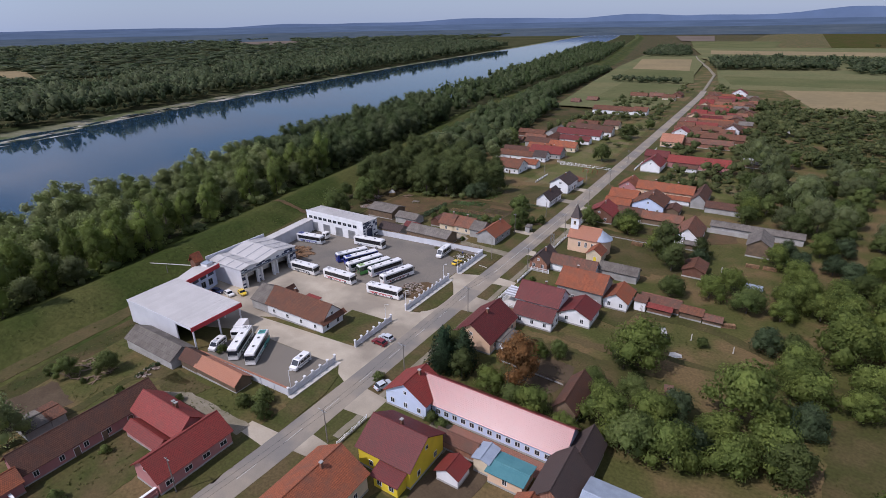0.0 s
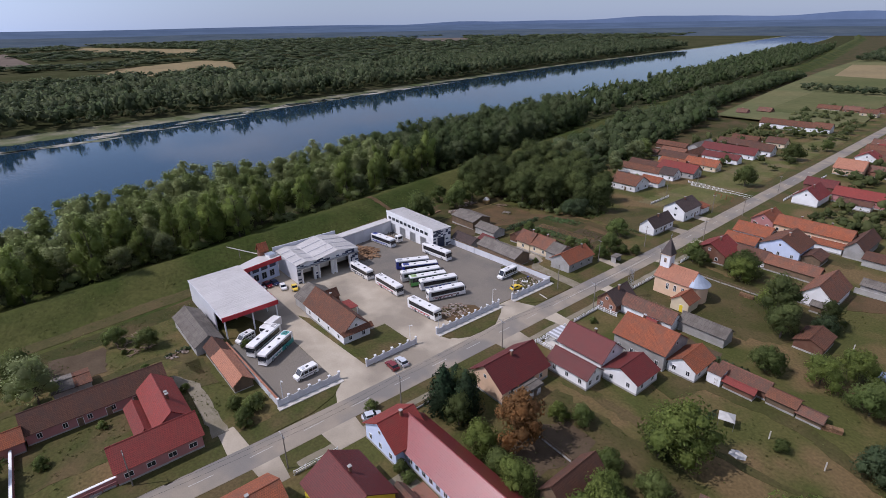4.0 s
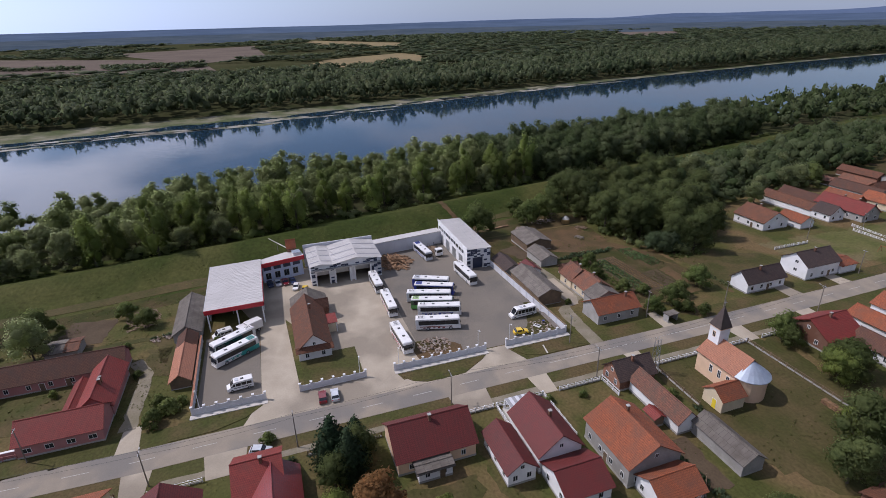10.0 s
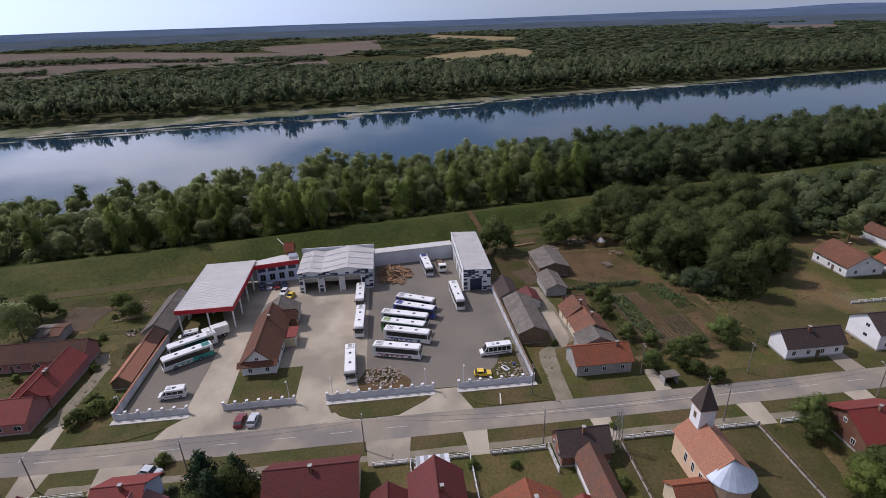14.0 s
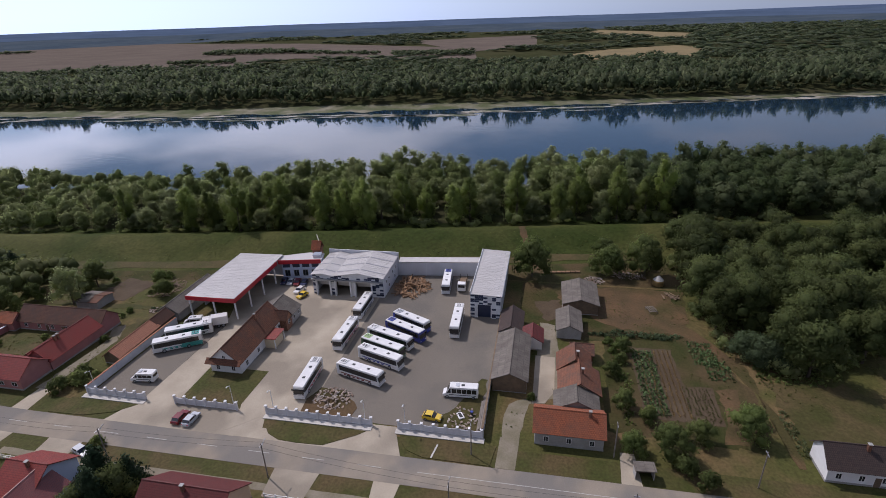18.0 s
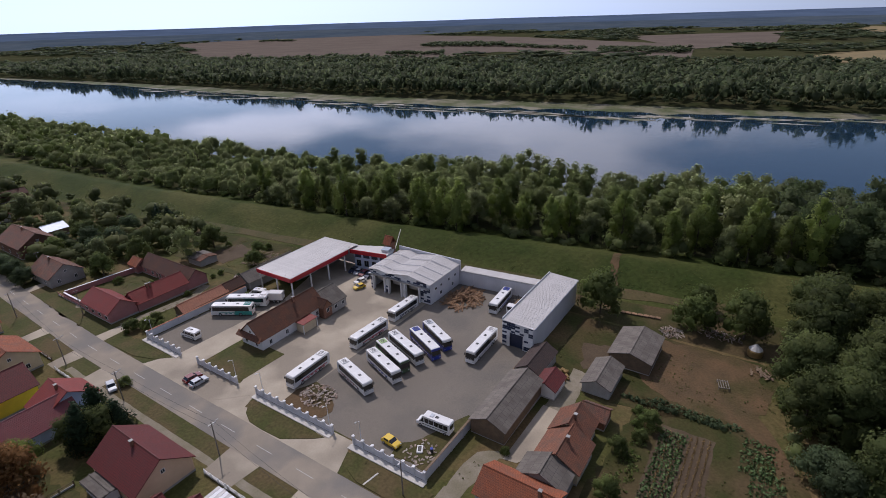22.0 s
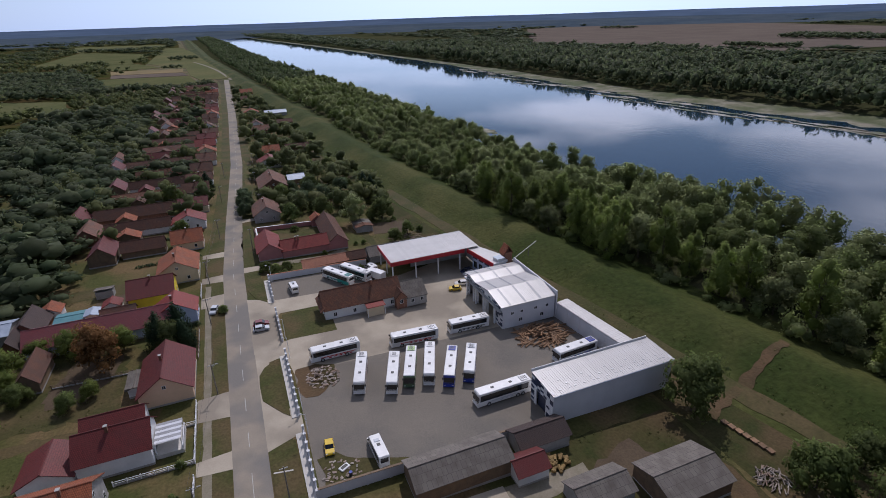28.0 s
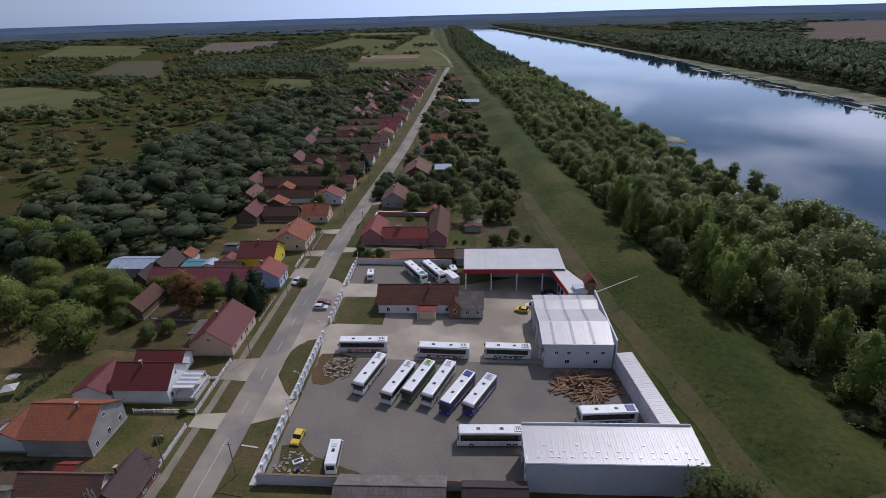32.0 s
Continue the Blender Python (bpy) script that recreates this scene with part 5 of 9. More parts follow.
barn("low open sheds with old tiles", -174.0, -150.0, 333.4, 338.6, 2.3, 3.7, "x", "wood", "old")
barn("long pinkish barn with rusty tiles", -163.0, -143.4, 355.6, 361.6, 3.0, 5.0, "x", "brick", "rusty")
barn("barn with grey sheet roof across the yard", -143.0, -136.0, 357.6, 379.0, 3.2, 5.6, "y", "grey", "fibre")
house("long white-walled house with deep red roof", -135.0, -104.2, 358.4, 366.6, 3.4, 6.4, "x", "white", "maroon", "S6 E2", (0.3, 0.6), gables="E", far=True)
house("white gabled house with dark tiled roof", -113.0, -100.6, 372.4, 381.0, 3.6, 6.8, "x", "white", "brown", "S3 E2", (0.4,), gables="E", far=True)
barn("long barn with brown tiles behind the street", -137.0, -113.6, 384.0, 391.6, 3.2, 5.8, "x", "brick", "brown")
barn("old barn with dark brown tiles in the farmyards", -146.0, -125.0, 296.6, 302.6, 2.8, 5.2, "x", "brick", "brown")
barn("farmyard barn with rusty tiles across the yard", -134.6, -128.4, 334.0, 352.0, 3.0, 5.6, "y", "brick", "rusty")
barn("low farm shed with weathered tiles", -152.0, -137.0, 342.0, 347.6, 2.6, 4.4, "x", "wood", "weathered")
barn("long farm wing with red-brown tiles", -126.0, -106.0, 341.0, 347.4, 2.9, 5.2, "x", "white", "maroon")
barn("tiled barn behind the last farm of the row", -136.0, -120.0, 402.0, 409.0, 3.0, 5.4, "x", "brick", "rusty")
house("small house with brown tiles and pale wall", -115.0, -104.0, 403.0, 411.0, 3.2, 5.8, "x", "cream", "brown", "S2 E2", (0.4,), far=True)
barn("long barn with rust-brown roof beside the meadow", -147.0, -112.0, 475.4, 484.4, 3.4, 6.4, "x", "white", "rusty")
house("white gabled wing at the end of the long barn", -111.6, -100.4, 474.0, 483.0, 3.4, 6.6, "x", "white", "rusty", "S3 E2", (), gables="E", far=True)
house("small pink house with old tiles below the dyke", -184.0, -175.6, 521.4, 528.4, 3.2, 5.6, "x", "pink", "old", "S2 E1", (0.4,), far=True)
barn("old barn with weathered tiles below the dyke", -174.4, -163.8, 540.0, 549.4, 3.0, 5.6, "x", "brick", "old")
house("low cream house with brown tiles on the green", -143.0, -126.0, 586.4, 593.4, 3.2, 5.8, "x", "cream", "rusty", "S4", (0.4,), far=True)
house("low house with old tiles on the green", -124.0, -110.4, 587.0, 595.0, 3.2, 5.8, "x", "brick", "old", "S3 E2", (0.4,), far=True)
house("cream house with red tiled roof at the end of the green", -108.4, -96.6, 573.4, 581.4, 3.2, 5.8, "x", "cream", "rusty", "S3 E2", (0.4,), far=True)
barn("tiled barn at the end of the green", -104.4, -95.0, 600.0, 612.0, 3.0, 5.6, "y", "brick", "rusty")
rng = random.Random(5)
wall_run("garden_wall", (-16.8, 210.6), (-2.0, 210.4), 1.7, 0.25, M["grey"], "long pale grey garden wall past the barn")
wall_run("courtyard_wall", (-80.0, 14.6), (-100.4, 15.2), 1.7, 0.3, M["pink"], "pink courtyard wall with a white coping", M["white"])
wall_run("courtyard_wall", (-79.6, 29.4), (-79.6, 15.0), 1.5, 0.3, M["pink"], "pink courtyard wall along the street", M["white"])
house("old grey house with weathered tiles", -90.0, -80.0, -9.0, 5.0, 3.3, 6.6, "y", "grey", "old", "E2 N2", (0.4,), gables="N")
house("tall red-brick house with old tiles", -97.4, -85.0, -49.0, -30.0, 4.4, 8.2, "y", "brick", "old", "E3 N2", (0.5,), gables="N")
barn("shed with a pale metal roof", -107.4, -99.4, -54.0, -46.0, 2.8, 4.4, "x", "wood", "zinc")
barn("long low barn with a pale sheet roof", -125.0, -107.0, -276.0, -266.0, 3.0, 4.8, "x", "grey", "zinc")
for i in (2, 3, 5, 6, 8, 11, 13):
    y = -28 - 31 * i + rng.uniform(-6, 6)
    x = road_x(y) - 9.5 - rng.uniform(0, 3)
    roof = ("old", "brown", "red", "orange", "maroon")[i % 5]
    house("old village house with %s tiled roof" % roof, x - rng.uniform(9, 14), x, y - 4.5, y + 4.5, 3.3, 6.2, "x" if i % 2 else "y", ("grey", "brick", "white", "cream")[i % 4], roof, "E2 S2 N2", (0.4,), gables="E" if i % 2 else "S", far=y < -120)
    if i % 3 == 0:
        barn("brown-roofed farm building behind a house", x - 32, x - 18, y - 10, y - 4, 2.8, 4.8, "x", "wood", "brown")

# east side of the street
t = house("white and pale blue house with maroon front roof", -60.2, -50.0, 69.4, 77.0, 3.8, 7.0, "y", "paleblue", "red", "W3 S3", (0.6,), gables="S")
house("long pale blue wing with glazed red tiled roof", -55.2, -21.5, 71.4, 79.6, 3.3, 6.4, "x", "paleblue", "glazed", "S17", (), win=(1.1, 1.2))
t = house("yellow house with dark brown tiled roof and a porch", -54.0, -42.4, 53.4, 64.0, 4.4, 7.7, "x", "yellow", "maroon", "S2 W2 E2", (0.5,), gables="E W")
part("porch", Shape().box(-48.4, 50.8, 0, -43.2, 53.34, 2.5), M["yellow"], t)
part("porch_roof", Shape().add([(-48.9, 50.3, 2.55), (-42.8, 50.3, 2.55), (-42.8, 53.3, 3.5), (-48.9, 53.3, 3.5), (-48.9, 50.3, 2.68), (-42.8, 50.3, 2.68), (-42.8, 53.3, 3.63), (-48.9, 53.3, 3.63)], [(3, 2, 1, 0), (4, 5, 6, 7), (0, 1, 5, 4), (1, 2, 6, 5), (2, 3, 7, 6), (3, 0, 4, 7)]), M["maroon"], t)
for k in (0.25, 0.75):
    window(t, on_side("S", -48.4, 50.8, -43.2, 53.3, k, 1.4), 1.1, 1.2)
house("house with bright orange tiled roof", -60.0, -48.6, 36.6, 49.4, 4.0, 7.4, "y", "cream", "orange", "W3 E2 N2", (0.6,), gables="N")
barn("grey-brown shed with old tiles behind the yards", -23.4, -16.2, 60.6, 71.2, 3.0, 6.4, "y", "brick", "charcoal")
barn("old tiled barn end against the long wing", -21.0, -16.2, 71.4, 78.8, 3.0, 6.0, "y", "brick", "charcoal")
barn("small annex with orange tiles behind the yards", -25.0, -20.0, 55.4, 60.2, 2.8, 4.4, "y", "white", "orange")
barn("low shed with weathered tiles between the yards", -44.2, -35.8, 64.6, 67.0, 2.4, 3.6, "x", "brick", "old")
t = house("low annex with orange walls under a teal sheet roof", -31.8, -25.2, 62.0, 66.8, 2.7, 2.95, "x", "ochre", "tealroof", "S1", ())
barn("small block with a grey metal roof beside the annex", -35.2, -32.2, 63.0, 67.0, 3.2, 3.6, "y", "cream", "zinc")
barn("grey metal-roofed long shed", -15.6, -2.0, 60.6, 69.4, 3.2, 4.4, "x", "grey", "zinc")
barn("garden pavilion with red roof and white rails", -39.8, -35.4, 57.8, 61.8, 2.3, 3.5, "y", "white", "red")
house("cream house with deep red-brown roof by the conifer", -60.0, -49.6, 96.4, 111.2, 3.4, 7.2, "y", "ochre", "maroon", "W4 E3", (0.5,), gables="S N")
part("porch_roof", Shape().box(-49.4, 99.0, 2.7, -46.4, 106.0, 2.85), M["fibre"], house("white porch annex with grey roof", -49.4, -46.8, 99.4, 105.6, 2.4, 2.8, "y", "white", "fibre", "E2", (), "E0.7"))
house("white house with maroon roof, middle wing", -53.6, -41.6, 120.0, 128.4, 4.2, 7.6, "x", "white", "maroon", "S2 W3 E2", (0.55,), gables="E W")
house("low white wing with maroon roof", -51.4, -40.8, 113.6, 118.9, 3.2, 5.2, "x", "white", "maroon", "S3 E2", (), gables="E")
house("small white rear wing with maroon roof", -41.2, -32.8, 120.4, 128.8, 3.0, 5.0, "y", "white", "maroon", "E2 S2", ())
house("tall white house with orange tiled roof and balcony", -46.6, -33.6, 132.6, 143.2, 4.6, 8.0, "x", "grey", "orange", "S4 E3 W3", (0.3,), "S0.5", gables="E W")
house("lower annex with orange tiles behind the house", -33.3, -26.8, 134.0, 142.4, 3.0, 5.0, "y", "white", "orange", "E2 S2", ())
house("brick cottage with dark old tiles on the street", -61.6, -55.6, 147.0, 156.0, 3.0, 5.8, "y", "brick", "charcoal", "S2 W3", (0.5,), gables="S")
barn("long low wing with brown tiles beside the garden", -55.4, -40.8, 149.4, 154.0, 2.8, 5.0, "x", "white", "old")
barn("low grey-roofed shed at the end of the wing", -40.5, -28.8, 152.6, 157.4, 2.8, 4.4, "x", "grey", "fibre")
barn("small red lean-to on the wing", -47.0, -44.0, 146.6, 148.8, 2.2, 2.8, "x", "wood", "red", "lean_to")
house("brick house with red tiled roof by the street", -60.6, -50.2, 200.4, 211.6, 3.5, 6.6, "y", "brick", "red", "S2 W2", (0.5,), gables="S")
house("low white wing with brown roof", -50.4, -40.9, 208.0, 214.6, 2.8, 4.8, "x", "white", "brown", "S4", ())
barn("long open shed with a sagging roof of weathered orange tiles", -40.7, -25.9, 207.6, 213.4, 2.6, 4.6, "x", "wood", "weathered")
house("pale blue gabled house with a red-brown roof", -47.6, -35.2, 220.6, 234.4, 3.8, 7.0, "y", "paleblue", "rusty", "S3 E3", (0.4,), gables="S")
barn("low dark shed against the pale blue house", -34.9, -29.4, 222.0, 230.0, 2.4, 3.6, "y", "wood", "brown")
house("street house with a low orange roof", -58.6, -48.4, 218.4, 225.0, 2.9, 4.7, "x", "white", "orange", "W3", ())
house("long street house with orange tiled roof", -59.6, -48.0, 228.6, 236.6, 3.2, 5.6, "x", "white", "orange", "W3", (0.4,))
barn("old timber barn with dark brown tiles among the trees", -28.2, -23.6, 83.6, 95.0, 3.0, 5.4, "y", "wood", "brown")
barn("low shed with old brown tiles in the long row", -24.4, -14.2, 139.6, 143.8, 2.2, 3.5, "x", "brick", "old")
barn("low lean-to with red tiles along the old shed", -22.0, -15.8, 137.2, 139.2, 1.9, 2.5, "x", "brick", "red", "lean_to")
barn("sagging shed with rusty tiles in the long row", -13.8, -8.4, 138.8, 142.6, 2.0, 3.0, "x", "wood", "rusty")
barn("half-ruined low shed at the end of the row", -8.0, -3.6, 138.6, 141.8, 1.5, 2.2, "x", "wood", "old")
barn("small red-brown roofed brick hut in the garden", -18.0, -11.8, 166.0, 174.6, 2.4, 3.8, "y", "brick", "rusty")
barn("open timber hay barn with grey sheet roof", -2.6, 4.6, 193.2, 204.6, 4.2, 6.6, "y", "wood", "fibre")
barn("barn with weathered orange tiles and a white gable", -25.6, -17.2, 191.8, 207.0, 3.2, 6.8, "y", "white", "weathered")
barn("grey sheet lean-to against the barn gable", -21.6, -17.4, 188.6, 191.4, 2.2, 2.9, "x", "wood", "fibre", "lean_to")
barn("long low stable with dark sheet roof", -16.0, 14.0, 211.6, 216.4, 2.6, 3.8, "x", "grey", "fibre")
house("pink gabled house at the end of the long orange roof", -60.0, -52.2, 245.0, 255.6, 3.6, 6.3, "y", "pink", "orange", "W3 S2", (0.5,), gables="S")
house("long low house with orange tiled roof and many windows", -51.8, -27.8, 244.8, 252.4, 3.6, 6.2, "x", "ochre", "orange", "S9", (0.3, 0.7), far=True)
barn("house end with brown tiles and a pale gable", -27.4, -21.8, 237.6, 256.0, 3.5, 6.2, "y", "grey", "brown")
barn("low orange-tiled sheds in the courtyard", -37.6, -28.0, 238.4, 242.2, 2.3, 3.4, "x", "white", "orange")
barn("long low brown-tiled shed beside the yards", -21.2, -6.0, 234.2, 241.0, 2.4, 4.0, "x", "grey", "brown")
house("white gabled house with red tiled roof by the street", -60.4, -50.6, 288.0, 303.0, 3.6, 7.2, "y", "white", "red", "W3", (0.4,), gables="S")
barn("long barn with bright red roof and pink gable", -50.0, -19.6, 303.6, 311.4, 3.4, 6.2, "x", "pink", "red")
barn("long white-walled shed under the red barn", -46.0, -34.0, 296.4, 301.0, 2.4, 3.6, "x", "white", "brown")
barn("dark red roofed wing across the yard", -64.0, -51.4, 312.4, 318.8, 3.4, 6.0, "x", "brick", "maroon")
house("house with a broad salmon tiled roof on the street", -64.4, -52.0, 355.0, 366.6, 3.6, 7.4, "x", "ochre", "salmon", "W3 S3", (0.5,), gables="W", far=True)
barn("long wing with weathered tiles", -51.0, -24.0, 361.4, 368.0, 2.9, 5.2, "x", "brick", "old")
barn("long wing with rusty brown tiles", -52.0, -19.4, 381.6, 388.6, 3.0, 5.6, "x", "brick", "rusty")
house("tall white house with a dark tiled roof in the yards", -34.4, -25.0, 408.0, 418.0, 4.4, 7.8, "y", "white", "brown", "S3", (0.4,), gables="S", far=True)
house("white gabled house at the end of the village", -51.6, -38.0, 622.0, 631.6, 4.2, 8.0, "y", "white", "red", "S3", (0.4,), gables="S", far=True)
for i in range(11):
    y = 396 + 21 * i + rng.uniform(-4, 4)
    x = road_x(y) + 8.5 + rng.uniform(0, 2)
    roof = ("red", "rusty", "old", "rusty", "red", "brown", "orange")[i % 7]
    house("distant street house with %s tiled roof" % roof, x, x + 11, y - 5, y + 5, 3.4, 6.6, "x" if i % 3 else "y", ("white", "brick", "cream", "ochre")[i % 4], roof, "W2 S3", (0.4,), gables="S" if i % 3 == 0 else "W", far=True)
    barn("long farm wing with old tiles behind a house", x + 11.4, x + 22 + (7 * i) % 5 * 3.4, y - 4 + i % 3, y + 2 + (i % 4) * 0.6, 3.0, 4.8 + 0.35 * (i % 3), "x", "brick" if i % 2 else "white", ("old", "rusty", "rusty", "maroon", "red")[i % 5])
    if i % 2:
        barn("tiled outbuilding in a farmyard", x + 26 + i, x + 35 + i, y + 5, y + 12, 2.8, 5.2, "y" if i % 4 == 1 else "x", "wood", ("old", "rusty", "brown")[i % 3])
for i in range(11):
    y = 407 + 19.5 * i
    x = road_x(y) + 9.0 + 3.5 * (i % 3)
    barn("long red-brown roofed farm wing in the packed yards", x, x + 17 + 5 * (i % 4), y - 2.6, y + 2.8, 2.9, 4.9 + 0.3 * (i % 2), "x", ("white", "brick", "wood")[i % 3], ("rusty", "red", "orange", "weathered")[i % 4])
    barn("outbuilding with weathered tiles behind the yards", x + 29 + i % 3, x + 38 + i % 4, y - 5, y + 3, 2.8, 4.8, "y" if i % 2 else "x", "brick", ("weathered", "rusty", "fibre", "old")[i % 4])
barn("low pale-roofed shed among the gardens", -14.0, 4.0, 322.0, 326.4, 2.2, 3.0, "x", "wood", "fibre")
barn("low pale-roofed shed among the gardens", -2.0, 9.0, 436.0, 441.0, 2.2, 3.2, "x", "white", "zinc")
barn("pale-roofed shed behind the far gardens", -16.0, -6.0, 340.0, 346.0, 2.4, 3.6, "x", "white", "weathered")
for i in range(26):
    y = 20 - 21.5 * i + rng.uniform(-2.5, 2.5)
    x = road_x(y) + 10 + rng.uniform(0, 1.5)
    roof = ("orange", "brown", "old", "maroon", "brown", "red", "brown")[(i * 5) % 7]
    long = rng.random() < 0.6
    house("street-front village house with %s roof" % roof, x, x + rng.uniform(9, 12), y - 4.2, y + 4.2, 3.4, rng.uniform(6.0, 7.0), "x" if long else "y", ("ochre", "white", "cream", "grey", "white")[i % 5], roof, "W2 N2", (0.5,), gables="W" if long else "N", far=True)
    end = x + rng.uniform(26, 48)
    off, wide = rng.uniform(-3.5, 2.0), rng.uniform(2.4, 3.4)
    barn("long dark-tiled farm wing behind a house", x + 12.4, end, y + off - wide, y + off + wide, rng.uniform(2.6, 3.2), rng.uniform(4.6, 5.8), "x", ("wood", "white", "brick")[i % 3], rng.choice(("brown", "old", "maroon", "brown", "rusty")))
    if rng.random() < 0.6:
        k = x + rng.uniform(20, 34)
        barn("tiled shed in a back yard", k, k + rng.uniform(6, 9), y + 4.5, y + 10.5, 2.6, 4.8, "y", "wood", rng.choice(("old", "orange", "brown", "maroon")))
    if rng.random() < 0.5:
        barn("tall old barn across the end of a yard", end + 1.5, end + 9.5, y - 6, y + 6.5, 3.6, 6.8, "y", rng.choice(("brick", "wood", "white")), rng.choice(("brown", "old", "maroon")))


def church():
    t = thing("church", "small peach village church with dark spire and zinc apse roof", "church")
    x0, x1, y0, y1, e, r = -56.4, -46.0, 168.0, 175.4, 5.2, 8.4
    gable_walls(t, x0, y0, x1, y1, e, r, "x", M["ochre"], "nave")
    gable_roof(t, x0, y0, x1, y1, e, r, "x", M["salmon"], 0.35)
    yc = (y0 + y1) / 2
    tw = part("tower", Shape().box(x0 - 0.2, yc - 1.4, 0, x0 + 2.6, yc + 1.4, 11.2), M["white"], t)
    part("cornice", Shape().box(x0 - 0.4, yc - 1.6, 11.2, x0 + 2.8, yc + 1.6, 11.42), M["ochre"], tw)
    tip = (x0 + 1.2, yc, 16.4)
    c = [(x0 - 0.45, yc - 1.65, 11.42), (x0 + 2.85, yc - 1.65, 11.42), (x0 + 2.85, yc + 1.65, 11.42), (x0 - 0.45, yc + 1.65, 11.42)]
    part("spire", Shape().add(c + [tip], [(0, 1, 4), (1, 2, 4), (2, 3, 4), (3, 0, 4), (3, 2, 1, 0)]), M["spire"], tw, "dark sheet spire")
    part("cross", Shape().box(tip[0] - 0.05, yc - 0.05, 16.2, tip[0] + 0.05, yc + 0.05, 17.6).box(tip[0] - 0.05, yc - 0.4, 17.0, tip[0] + 0.05, yc + 0.4, 17.12), M["steel"], tw)
    for side, k in (("S", 0), ("W", 0), ("N", 0)):
        window(tw, on_side(side, x0 - 0.2, yc - 1.4, x0 + 2.6, yc + 1.4, 0.5, 9.6), 0.8, 1.4, "ochre", "belfry_window")
    R = (y1 - y0) / 2
    arc = [(x1 + R * 0.95 * math.sin(a), yc - R * math.cos(a)) for a in [math.pi * i / 10 for i in range(11)]]
    part("apse_wall", Shape().prism(arc, 0, e), M["ochre"], t)
    cone = [(x1 + (R + 0.4) * math.sin(a), yc - (R + 0.4) * math.cos(a), e) for a in [math.pi * i / 10 for i in range(11)]] + [(x1, yc, r)]
    for i in range(10):
        part("roof_panel", Shape().add([cone[i], cone[i + 1], cone[11], (cone[i][0], cone[i][1], e - 0.12), (cone[i + 1][0], cone[i + 1][1], e - 0.12)], [(0, 1, 2), (0, 3, 4, 1)]), M["zinc"], t)
    for k in (0.4, 0.62, 0.84):
        window(t, on_side("S", x0, y0, x1, y1, k, 3.0), 0.9, 1.9)
        window(t, on_side("N", x0, y0, x1, y1, k, 3.0), 0.9, 1.9)
    gable_walls(t, -47.6, 161.8, -42.6, 167.6, 3.0, 4.8, "y", M["cream"], "sacristy")
    gable_roof(t, -47.6, 161.8, -42.6, 167.6, 3.0, 4.8, "y", M["orange"], 0.3)
    door(t, on_side("S", -47.6, 161.8, -42.6, 167.6, 0.6, 0.05), 1.0, 2.1, "yellow")


church()
# ---- trees ----
def ico(level):
    bm = bmesh.new()
    bmesh.ops.create_icosphere(bm, subdivisions=level, radius=1.0)
    out = np.array([v.co for v in bm.verts]), np.array([[v.index for v in f.verts] for f in bm.faces])
    bm.free()
    return out


BALLS = {1: ico(1), 2: ico(2)}


